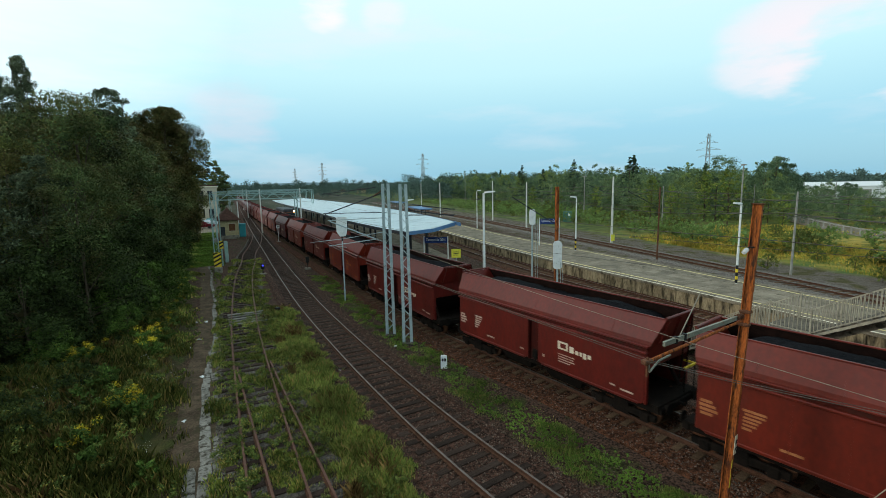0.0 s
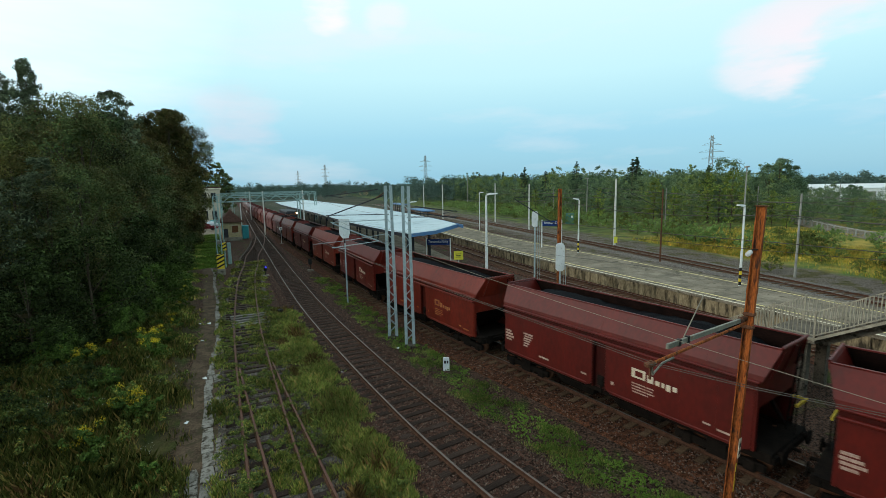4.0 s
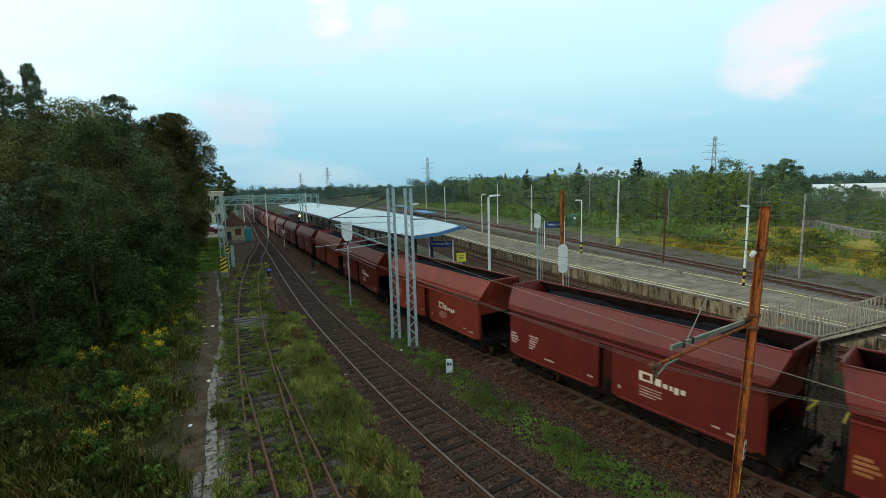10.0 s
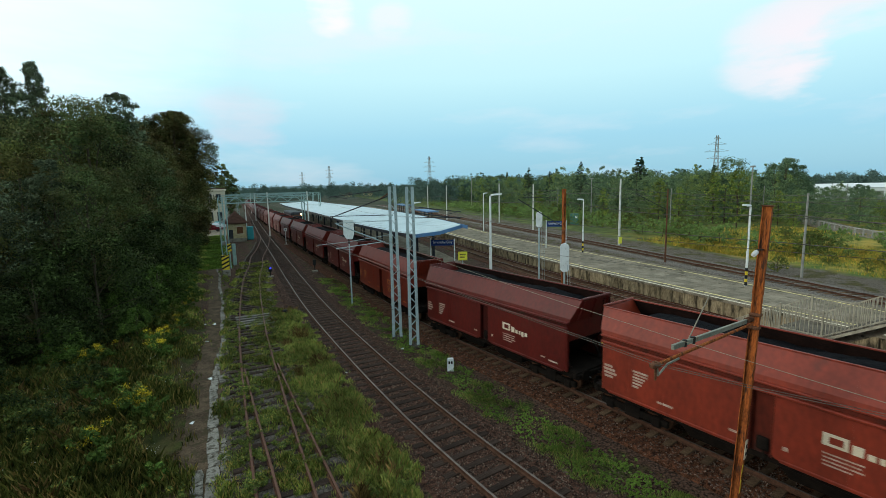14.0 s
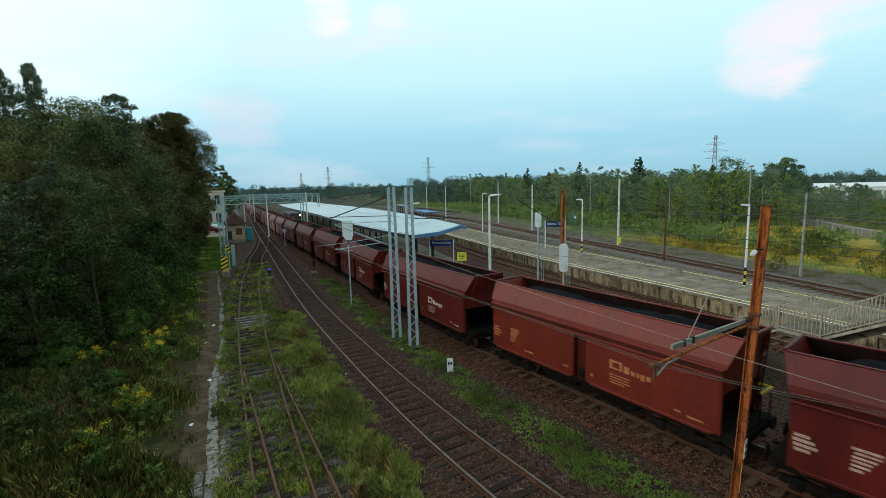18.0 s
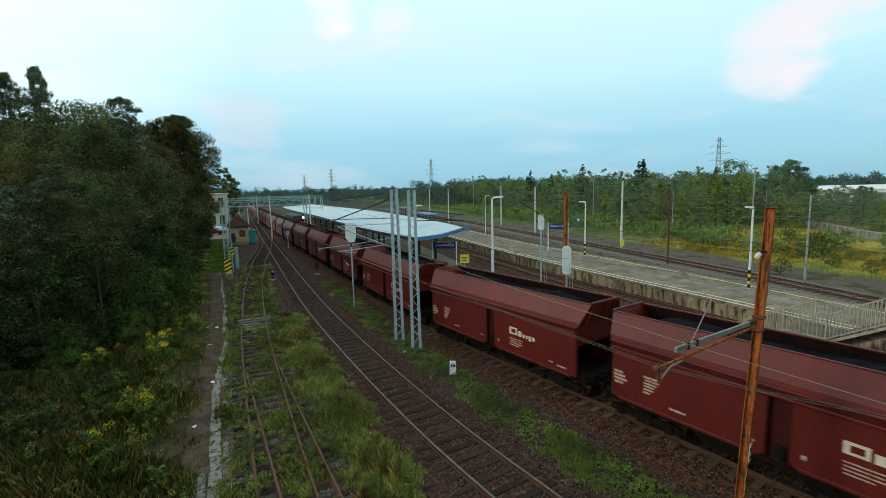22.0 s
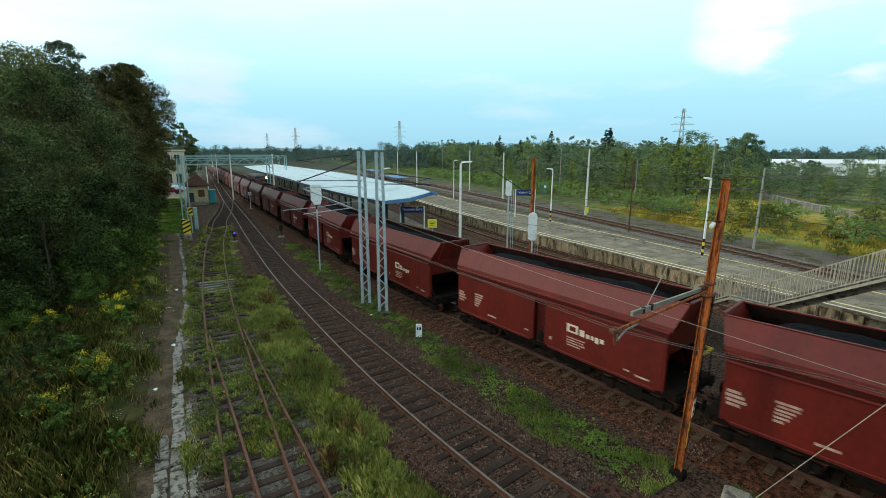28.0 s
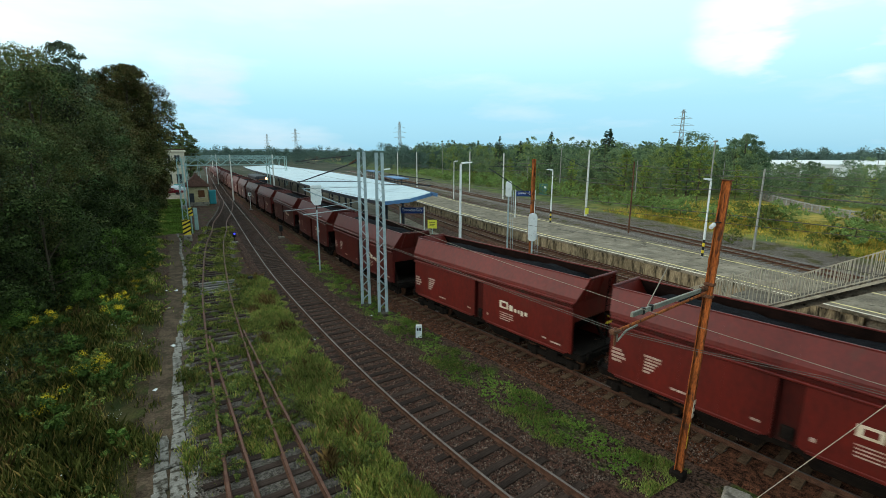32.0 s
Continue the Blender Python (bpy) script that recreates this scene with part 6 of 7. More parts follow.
wb_ = part("warning_band", Shape().box(-0.2, 0.2, -0.1, -0.06, 1.9, 2.8, 0.01), YELLOW, sp)
for k in range(2):
    part("stripe", Shape().add([(-0.2, -0.103, 1.98 + k * 0.4), (0.2, -0.103, 2.2 + k * 0.4), (0.2, -0.103, 2.38 + k * 0.4), (-0.2, -0.103, 2.16 + k * 0.4)], [(0, 1, 2, 3)]), BLACK, wb_)


def build_station():
    t = thing("station_building", "cream plastered old station building with tall windows", "building", at=(-8.2, 137, 0))
    W_, D_, H_ = 11.5, 26, 9.2
    for x0, x1, y0, y1 in ((0, W_, 0, 0.4), (0, W_, D_ - 0.4, D_), (0, 0.4, 0.4, D_ - 0.4), (W_ - 0.4, W_, 0.4, D_ - 0.4)):
        part("wall", Shape().box(x0, x1, y0, y1, -0.2, H_), CREAM, t)
    part("cornice", Shape().box(-0.35, W_ + 0.35, -0.35, D_ + 0.35, H_, H_ + 0.45, 0.1), CREAM, t)
    part("roof", Shape().box(0, W_, 0, D_, H_ + 0.45, H_ + 0.75, 0.2), TILEROOF, t)
    part("string_course", Shape().box(-0.12, W_ + 0.12, -0.12, 0.0, 5.0, 5.35, 0.04), CREAM, t)
    for x in (7.0, 9.2):
        for z in (1.2, 6.0):
            wdw = part("window", Shape().box(x, x + 1.2, -0.06, 0.02, z, z + 2.4, 0.02), GLASSD, t)
            part("frame", Shape().box(x - 0.12, x + 1.32, -0.1, -0.05, z + 2.4, z + 2.6, 0.02).box(x + 0.56, x + 0.64, -0.09, -0.05, z, z + 2.4).box(x - 0.12, x + 1.32, -0.13, -0.05, z - 0.15, z, 0.02), CREAM, wdw)
    for y in range(2, 25, 4):
        for z in (1.2, 6.0):
            wdw = part("window", Shape().box(W_ - 0.02, W_ + 0.06, y, y + 1.2, z, z + 2.4, 0.02), GLASSD, t)
            part("sill", Shape().box(W_ + 0.05, W_ + 0.2, y - 0.1, y + 1.3, z - 0.15, z, 0.02), CREAM, wdw)


build_station()


def car(x, y, rz, colour, label):
    mat = material("car_paint", colour, tuple(c * 1.15 for c in colour), 2, 10, 0.25, 0.0, own=True)
    t = thing("car", label, "car", "parked cars", at=(x, y, 0), rz=rz)
    prof = [(-2.1, 0.35), (-2.15, 0.75), (-1.95, 0.95), (-1.2, 1.0), (-0.6, 1.42), (0.9, 1.45), (1.6, 1.02), (2.1, 0.9), (2.15, 0.4)]
    n = len(prof)
    part("body", Shape().add([(s_ * (0.86 if z < 1.1 else 0.68), a, z) for s_ in (-1, 1) for a, z in prof], [tuple(range(n)), tuple(range(2 * n - 1, n - 1, -1))] + [(k, (k + 1) % n, (k + 1) % n + n, k + n) for k in range(n)]), mat, t)
    part("windscreen", Shape().add([(-0.70, -1.16, 1.03), (0.70, -1.16, 1.03), (0.60, -0.66, 1.40), (-0.60, -0.66, 1.40)], [(0, 1, 2, 3)]), GLASSD, t)
    for sx in (-0.8, 0.8):
        for a in (-1.35, 1.35):
            part("wheel", Shape().tube([(sx - 0.1, a, 0.31), (sx + 0.1, a, 0.31)], 0.31, 12), BLACK, t)
    return t


car(-3.4, 112, 80, (0.015, 0.016, 0.02), "black car parked in front of the station")
car(-0.4, 116, 70, (0.11, 0.014, 0.02), "dark red car parked in front of the station")
car(0.6, 124, 60, (0.45, 0.50, 0.55), "silver car parked in front of the station")
car(1.5, 130, 40, (0.03, 0.20, 0.22), "teal car parked in front of the station")
pv = Shape().sweep([(-5, -0.08), (4, -0.08), (4, -0.05), (-5, -0.05)], path_rows([(100, -1.5), (140, 0.5)], 103, 134, 6))
solid("forecourt", pv, PAVING, "grey paved station forecourt", "pavement", kind="structure")


# ---- pylons, warehouse, road ----
def pylon(x, y, h, label="grey lattice power pylon on the horizon"):
    t = thing("power_pylon", label, "pylon", "power pylons", at=(x, y, 0), rz=-48)
    w = h * 0.050
    r = h * 0.0026
    for sx in (-1, 1):
        for sy in (-1, 1):
            part("leg", Shape().bar((sx * w, sy * w, 0), (sx * w * 0.30, sy * w * 0.30, h), r * 2.2, r * 2.2), POLEGREY, t)
    lac = Shape()
    for k in range(9):
        z0, z1 = h * k / 9, h * (k + 1) / 9
        a, b = w * (1 - 0.70 * k / 9), w * (1 - 0.70 * (k + 1) / 9)
        for sy in (-1, 1):
            lac.bar((-a, sy * a, z0), (b, sy * b, z1), r * 1.4, r * 1.4).bar((a, sy * a, z0), (-b, sy * b, z1), r * 1.4, r * 1.4)
    part("lacing", lac, POLEGREY, t)
    for f, arm in ((0.60, 0.15), (0.72, 0.19), (0.84, 0.15), (0.94, 0.05)):
        part("cross_arm", Shape().bar((-h * arm, 0, h * f), (h * arm, 0, h * f), r * 2, r * 2).bar((-h * arm, 0, h * f), (0, 0, h * (f + 0.05)), r * 1.4, r * 1.4).bar((h * arm, 0, h * f), (0, 0, h * (f + 0.05)), r * 1.4, r * 1.4), POLEGREY, t)
    return t


pylon(350, 221, 44)
pylon(300, 634, 57)
pylon(232, 1000, 62)
pylon(262, 1500, 70)

wh = thing("warehouse", "long white warehouse beyond the woods", "building", at=(225, 98, 0), rz=-58)
part("wall", Shape().box(0, 90, 0, 40, 0, 5.0), WAREHOUSE, wh)
part("roof", Shape().add([(-0.5, -0.5, 5.0), (90.5, -0.5, 5.0), (90.5, 40.5, 5.0), (-0.5, 40.5, 5.0), (-0.5, 20, 6.6), (90.5, 20, 6.6)], [(0, 1, 5, 4), (2, 3, 4, 5), (0, 4, 3), (1, 2, 5), (3, 2, 1, 0)]), WAREHOUSE, wh, "pale sheet roof")
for k in range(8):
    part("gate", Shape().box(4 + k * 11, 9 + k * 11, -0.1, 0.0, 0, 3.6), POLEGREY, wh)
road = Shape().sweep([(-3, -0.05), (3, -0.05), (3, 0.05), (-3, 0.05)], path_rows([(-40, 60), (10, 76), (30, 88), (50, 112), (80, 160)], 0, 80, 4))
solid("road", road, PAVING, "grey road at the edge of the woods", "road", kind="structure")
rf = thing("road_fence", "low post fence along the road", "fence", "fences", at=(0, 0, 0))
for k, y in enumerate(np.arange(14, 52, 1.6)):
    x = float(glide([(-40, 57), (10, 73), (30, 85), (50, 109), (80, 157)], y))
    part("post", Shape().box(x - 0.08, x + 0.08, y - 0.08, y + 0.08, -0.2, 1.15), POLEGREY, rf)
part("rail", Shape().sweep([(-0.03, 0.95), (0.03, 0.95), (0.03, 1.1), (-0.03, 1.1)], path_rows([(-40, 57), (10, 73), (30, 85), (50, 109), (80, 157)], 14, 52, 2)), POLEGREY, rf)

# far platform shelters and clutter beyond the canopy
for x, y, ln in ((46, 96, 14), (58, 140, 18)):
    t = thing("platform_shelter", "low blue-roofed shelter on a far platform", "shelter", "shelters", at=(x, y, 0), rz=-12)
    part("roof", Shape().box(-1.5, 1.5, 0, ln, 3.0, 3.25, 0.05), ROOFBLUE, t)
    for a in np.arange(1, ln, 4):
        part("post", Shape().box(-0.1, 0.1, a - 0.1, a + 0.1, -0.1, 3.0), DARKSTEEL, t)
rng_h = random.Random(8)
for k in range(9):
    x, y = rng_h.uniform(45, 190), rng_h.uniform(520, 900)
    w, d, h = rng_h.uniform(7, 12), rng_h.uniform(7, 11), rng_h.uniform(3, 5)
    t = thing("house", "distant house with a red-brown roof near the horizon", "building", "distant houses", at=(x, y, 0), rz=rng_h.uniform(-30, 30))
    part("wall", Shape().box(-w / 2, w / 2, -d / 2, d / 2, 0, h), PLASTER, t)
    part("roof", Shape().add([(-w / 2 - 0.5, -d / 2, h), (w / 2 + 0.5, -d / 2, h), (w / 2 + 0.5, d / 2, h), (-w / 2 - 0.5, d / 2, h), (-w / 2, 0, h + 3), (w / 2, 0, h + 3)], [(0, 1, 5, 4), (2, 3, 4, 5), (0, 4, 3), (1, 2, 5), (3, 2, 1, 0)]), TILEROOF, t)
    for q in (-0.25, 0.25):
        part("window", Shape().box(w * q - 0.7, w * q + 0.7, -d / 2 - 0.06, -d / 2, h * 0.35, h * 0.65), GLASSD, t)


# ---- the footbridge that the camera stands on ----
fb = thing("footbridge", "concrete footbridge over all the tracks behind the camera", "bridge", kind="structure")
# unseen deck, its depth extended backwards to shade the near ground
part("deck", Shape().box(-14, 62, -8.4, -0.45, 6.55, 6.95, 0.03), CONCRETE, fb)
part("girder", Shape().box(-14, 62, -8.45, -8.2, 6.0, 6.55, 0.03).box(-14, 62, -0.7, -0.45, 6.0, 6.55, 0.03), GALV_GREEN, fb)
part("parapet", Shape().box(-14, 62, -8.42, -8.34, 6.95, 8.05, 0.01).box(-14, 62, -0.53, -0.45, 6.95, 8.05, 0.01), GALV_GREEN, fb)
for x in (1.0, 4.0, 10.4, 22.0, 40.0):
    part("pier", Shape().box(x - 0.3, x + 0.3, -2.6, -1.4, -0.3, 6.0, 0.05), CONCRETE, fb)


# ---- plants ----
def leaves(centres, radii, per, size, seed, flat=0.55, droop=0.0):
    """Leaf quads scattered in lumps round the given centres."""
    rng = np.random.default_rng(seed)
    n = len(centres) * per
    d = rng.normal(size=(n, 3))
    d /= np.linalg.norm(d, axis=1)[:, None]
    rad = rng.random(n) ** 0.45
    c = np.repeat(np.asarray(centres, float), per, 0)
    r = np.repeat(np.asarray(radii, float), per)
    p = c + d * (rad * r)[:, None] * np.array([1, 1, flat])
    p[:, 2] -= droop * rng.random(n) * r
    facing = d + 0.55 * rng.normal(size=(n, 3)) + np.array([0, 0, 0.25])
    a = np.cross(facing, rng.normal(size=(n, 3)))
    a /= np.linalg.norm(a, axis=1)[:, None]
    b = np.cross(facing, a)
    b /= np.linalg.norm(b, axis=1)[:, None]
    s = size * rng.uniform(0.6, 1.3, n)[:, None]
    v = np.stack([p - a * s, p + b * s * 0.42, p + a * s, p - b * s * 0.42], 1).reshape(-1, 3)
    f = np.arange(n * 4).reshape(-1, 4)
    return v, f


def crown_lumps(rng, h, base, rx, ry, count, top=0.5, shape="round", spread=0.22):
    out, rad = [], []
    while len(out) < count:
        u = rng.random()
        if shape == "column":
            w = min(1.0, u * 5 + 0.3) * (1.03 - u) ** 0.5 * (0.8 + 0.2 * math.sin(u * 23))
        elif shape == "cone":
            w = (1 - u) ** 0.8 + 0.04
        elif shape == "dome":
            w = (0.86 + 0.14 * min(1, u * 3)) * max(0.0, 1 - u ** 6) ** 0.5
        else:
            w = math.sin(math.pi * (0.14 + 0.83 * u)) ** 0.65
        ang = rng.uniform(0, 2 * math.pi)
        q = rng.random() ** (0.22 if spread > 0.25 else 0.4)
        bump = 1 + 0.22 * math.sin(3 * ang + 5 * u) + 0.14 * math.sin(7 * ang - 9 * u)
        out.append((math.cos(ang) * rx * w * q * bump, math.sin(ang) * ry * w * q * bump, base + (h - base) * u))
        rad.append(rng.uniform(0.6, 1.25) * (0.4 + 0.6 * w) * min(rx, ry) * spread)
    return out, rad


def make_tree(name, label, seed, h, base, rx, mat, lumps=110, per=70, size=0.20, shape="round", flat=0.6, trunk=0.22, lean=0.0, spread=0.22):
    rng = random.Random(seed)
    t = thing(name, label, "tree", "trees")
    cs, rs = crown_lumps(rng, h, base, rx, rx, lumps, shape=shape, spread=spread)
    s = Shape()
    s.tube([(0, 0, -0.3), (0.05, 0.03, h * 0.3), (lean, 0.1, h * 0.62), (lean * 1.2, 0.0, h * 0.9)], trunk, 8, r1=trunk * 0.2)
    for k in range(12):
        c = cs[k * (len(cs) // 12)]
        z = max(base * 0.6, c[2] * 0.62)
        s.tube([(0.02, 0.02, z), (c[0] * 0.5, c[1] * 0.5, z + (c[2] - z) * 0.65), (c[0] * 0.92, c[1] * 0.92, c[2])], trunk * 0.32, 5, r1=0.02)
    part("trunk", s, BARK, t)
    v, f = leaves(cs, rs, per, size, seed, flat)
    part("crown", raw_mesh("crown", v, f, mat, "", "", thing_=False), None, t)
    return t


def plant(src, x, y, scale=1.0, rz=0.0, z=0.0, sz=None):
    t = copy_thing(src, pose(x, y, z, 0, 0, rz))
    t.scale = (scale, scale, sz or scale)
    return t


def put(src, x, y, rz=0.0, scale=1.0):
    src.matrix_basis = pose(x, y, 0, 0, 0, rz)
    src.scale = (scale,) * 3
    return src


# the dark stand of trees beside the path
ash = put(make_tree("broadleaf_tree", "tall dense dark green broadleaf tree beside the path", 21, 16.5, 2.0, 4.2, LEAF, 84, 450, 0.105, flat=0.75, spread=0.40), -8.4, 45)
chestnut = put(make_tree("chestnut_tree", "large rounded chestnut tree with russet autumn leaves", 22, 20.6, 1.2, 4.3, LEAF_RUSSET, 420, 260, 0.125, flat=0.85, spread=0.27, shape="dome"), -4.3, 80, 30)
lime = put(make_tree("lime_tree", "dense olive-green tree turning yellow in the stand", 28, 15.5, 1.6, 4.0, LEAF_OLIVE, 84, 430, 0.10, flat=0.75, spread=0.40), -9.6, 50.5, 70)
maple = put(make_tree("broadleaf_tree", "open-crowned tree above the stand, haze in its grey-green leaves", 23, 19.5, 3.0, 3.7, LEAF_GREY, 240, 64, 0.14, flat=0.8, spread=0.23), -8.2, 61, 10)
poplar = put(make_tree("poplar_tree", "tall narrow poplar behind the stand of trees", 24, 24.0, 2.0, 3.2, LEAF_GREY, 700, 50, 0.11, flat=1.5, spread=0.17, shape="column"), -17.4, 70)
shrub = put(make_tree("bush", "dense green bush at the edge of the stand, shade painted into its leaves", 25, 6.5, 0.2, 3.0, LEAF_DEEP, 80, 170, 0.10, flat=0.8, trunk=0.1, spread=0.32), -6.6, 33)
elder = put(make_tree("bush", "fresh green leafy bush beside the path", 26, 3.6, 0.1, 1.7, LEAF_ELDER, 60, 110, 0.075, flat=0.8, trunk=0.06, spread=0.32), -3.9, 37)
for src, x, y, s_, rz in (
    (maple, -10.5, 50, 0.82, 40), (ash, -6.8, 54, 0.80, 200), (lime, -11.6, 41, 0.84, 130), (ash, -7.4, 37.5, 0.70, 80), (maple, -9.2, 38, 0.6, 80), (ash, -14, 48, 0.88, 280), (lime, -17.6, 46, 0.95, 20), (lime, -13.0, 31, 0.62, 200), (maple, -11.2, 33, 0.60, 15), (ash, -15.5, 34, 0.7, 190),
    (ash, -18.5, 42, 0.84, 60), (ash, -9.5, 66, 1.0, 330), (ash, -7.2, 61, 0.93, 15), (lime, -13.5, 59, 1.03, 100), (ash, -19, 55, 0.95, 70), (ash, -13.5, 27, 0.62, 210), (ash, -17, 27, 0.75, 250),
    (chestnut, -6.7, 69, 0.80, 110), (chestnut, -5.2, 91, 1.0, 220), (chestnut, -8.6, 82, 0.99, 150), (chestnut, -11.5, 77, 1.0, 10), (chestnut, -12, 92, 1.0, 10),
    (maple, -10.2, 72, 0.98, 90), (poplar, -20.3, 70.5, 1.03, 50), (ash, -16.2, 62, 1.10, 140), (maple, -17.4, 66, 1.08, 20), (maple, -15.3, 67, 0.99, 200), (maple, -13.4, 63, 0.91, 140), (ash, -19.5, 64, 1.14, 40), (poplar, -22.6, 69, 1.02, 90),
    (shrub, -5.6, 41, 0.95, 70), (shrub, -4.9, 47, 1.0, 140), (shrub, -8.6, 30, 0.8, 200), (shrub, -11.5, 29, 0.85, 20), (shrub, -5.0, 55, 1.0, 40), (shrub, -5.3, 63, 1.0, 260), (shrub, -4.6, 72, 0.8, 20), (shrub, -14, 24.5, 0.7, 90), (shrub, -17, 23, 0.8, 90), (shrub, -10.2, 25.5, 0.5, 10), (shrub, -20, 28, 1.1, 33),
    (elder, -3.6, 42, 0.9, 40), (elder, -3.4, 47.5, 0.85, 100), (elder, -5.2, 34.5, 0.9, 160), (elder, -4.6, 31.5, 0.6, 250), (elder, -3.1, 53, 0.8, 10), (elder, -7.4, 28.6, 0.6, 300), (elder, -3.4, 60, 0.9, 80), (elder, -9.6, 24, 0.5, 80),
):
    plant(src, x, y, s_, rz, sz=s_ * 0.94)
far_tree = put(make_tree("broadleaf_tree", "green tree behind the station building", 27, 18, 2.0, 4.6, LEAF, 130, 60, 0.28), 3.5, 168)
plant(far_tree, -3.5, 175, 1.05, 60)
plant(far_tree, 5.6, 180, 0.85, 200)

# trees and bushes beyond the meadow
birch = put(make_tree("birch_tree", "slender light green birch at the meadow's edge", 31, 11, 1.0, 2.3, LEAF_BIRCH, 130, 36, 0.15, flat=0.9, trunk=0.12), 88, 51)
round_tree = put(make_tree("broadleaf_tree", "rounded green tree in the woods", 32, 12, 1.0, 3.6, LEAF_WOOD, 90, 150, 0.12, flat=0.85, spread=0.32), 112, 57)
pine = put(make_tree("pine_tree", "dark pine with an open spiky crown", 33, 15.5, 3.0, 2.7, NEEDLE, 150, 36, 0.16, shape="cone", flat=0.28, spread=0.26, trunk=0.14), 111, 92)
willow = put(make_tree("bush", "round green bush in the dry meadow", 34, 2.8, 0.1, 1.7, LEAF_MID, 60, 44, 0.10, flat=0.9, trunk=0.06), 66, 46)
thicket = put(make_tree("bush", "dark green bush in the dry meadow", 35, 2.6, 0.1, 1.6, LEAF_BUSH, 60, 50, 0.09, flat=0.9, trunk=0.06), 62, 38)
rng_t = random.Random(77)
for x, y, s_ in ((116, 96, 1.06), (121, 157, 1.05), (112, 117, 1.05), (150, 240, 1.1), (109.5, 92, 1.0), (140, 200, 1.0), (133, 175, 0.95), (118, 140, 0.9), (104, 66, 0.8)):
    plant(pine, x, y, s_, rng_t.uniform(0, 360))
for x, y, s_ in ((106, 68, 0.8), (114, 73, 0.9), (118, 58, 1.12), (121, 57, 1.0), (104, 78, 0.8), (99, 60, 0.75), (119, 83, 0.9), (122, 45, 0.58), (132, 50, 0.6), (110, 41, 0.55), (140, 38, 0.5), (128, 33, 0.5), (118, 28, 0.48), (150, 30, 0.5)):
    plant(round_tree, x, y, s_, rng_t.uniform(0, 360))
for x, y, s_ in ((95, 60, 0.95), (88, 63, 0.7), (91, 43, 0.5), (98, 49, 0.6), (101, 35, 0.45), (96, 74, 0.9), (86, 82, 0.7), (82, 92, 0.7), (84, 104, 0.7), (105, 30, 0.45), (111, 22, 0.4), (98, 24, 0.4)):
    plant(birch, x, y, s_, rng_t.uniform(0, 360))
for k in range(95):
    y = rng_t.uniform(14, 150)
    x = 50 + 0.22 * y + abs(rng_t.gauss(0, 1)) * 11 + rng_t.uniform(0, 5)
    plant(thicket if rng_t.random() < 0.6 else willow, x, y, rng_t.uniform(0.3, 1.0), rng_t.uniform(0, 360))
for x, y in ((49, 15.5), (53.5, 19), (56, 23), (47.6, 23.5), (60, 27)):
    plant(willow, x, y, rng_t.uniform(0.4, 0.75), rng_t.uniform(0, 360))


def far_woods():
    """The woods to the horizon: many leafy crowns in one sheet of stuff."""
    rng = random.Random(99)
    stock, thin = [], []
    for k in range(6):
        kind = ("round", "round", "cone", "round", "column", "round")[k]
        cs, rs = crown_lumps(rng, 1.0, 0.05, (0.30, 0.36, 0.22, 0.42, 0.20, 0.33)[k], (0.30, 0.36, 0.22, 0.42, 0.20, 0.33)[k], 46, shape=kind, spread=0.30)
        stock.append(leaves(cs, rs, 46, 0.0145, 300 + k, 0.9)[0])
        thin.append(leaves(cs[:34], rs[:34], 26, 0.024, 320 + k, 0.9)[0])
    near = {"far": [], "wood": [], "pale": []}
    for k in range(640):
        y = 20 + 330 * rng.random() ** 1.5
        x = 80 + 0.24 * y + 80 * rng.random() ** 1.5
        if x < 97 and y < 58:
            continue
        h = rng.choice((7, 8.5, 9.5, 10.5, 12)) * rng.uniform(0.85, 1.12) * (1 + 0.0012 * y)
        if x > 2.1 * y:
            h *= 0.60
        a = rng.uniform(0, 6.28)
        v = (stock if math.hypot(x, y) < 150 else thin)[rng.randrange(6)] * h
        c, s_ = math.cos(a), math.sin(a)
        kind = rng.choices(("far", "wood", "pale"), (0.45, 0.42, 0.13))[0]
        near[kind].append(np.stack([v[:, 0] * c - v[:, 1] * s_ + x, v[:, 0] * s_ + v[:, 1] * c + y, v[:, 2] - 0.2], -1))
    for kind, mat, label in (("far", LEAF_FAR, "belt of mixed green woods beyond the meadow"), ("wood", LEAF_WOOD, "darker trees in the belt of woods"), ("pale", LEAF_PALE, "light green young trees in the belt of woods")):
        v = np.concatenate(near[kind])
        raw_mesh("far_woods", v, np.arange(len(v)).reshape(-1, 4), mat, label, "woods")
    close, deep = ([], []), ([], [])
    for k in range(2600):
        r = 270 + 1900 * rng.random() ** 1.5
        a = rng.uniform(radians(20), radians(80)) if rng.random() < 0.66 else rng.uniform(radians(-7), radians(20))
        x, y = math.sin(a) * r, math.cos(a) * r
        if x < 0.36 * y and y < 380:
            continue
        h = rng.uniform(9, 17) * (0.75 if a > radians(58) else 1)
        cs, rs = close if r < 750 else deep
        cs += [(x, y, h * 0.3), (x + 1, y, h * 0.62), (x, y + 1, h * 0.86)]
        rs += [h * 0.42, h * 0.36, h * 0.20]
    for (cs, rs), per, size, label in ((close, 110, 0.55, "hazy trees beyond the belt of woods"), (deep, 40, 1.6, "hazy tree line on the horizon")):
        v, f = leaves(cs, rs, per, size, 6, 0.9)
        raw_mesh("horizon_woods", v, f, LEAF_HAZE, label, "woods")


far_woods()
# ridge, its colour painted pale blue to stand for distance haze
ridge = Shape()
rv = []
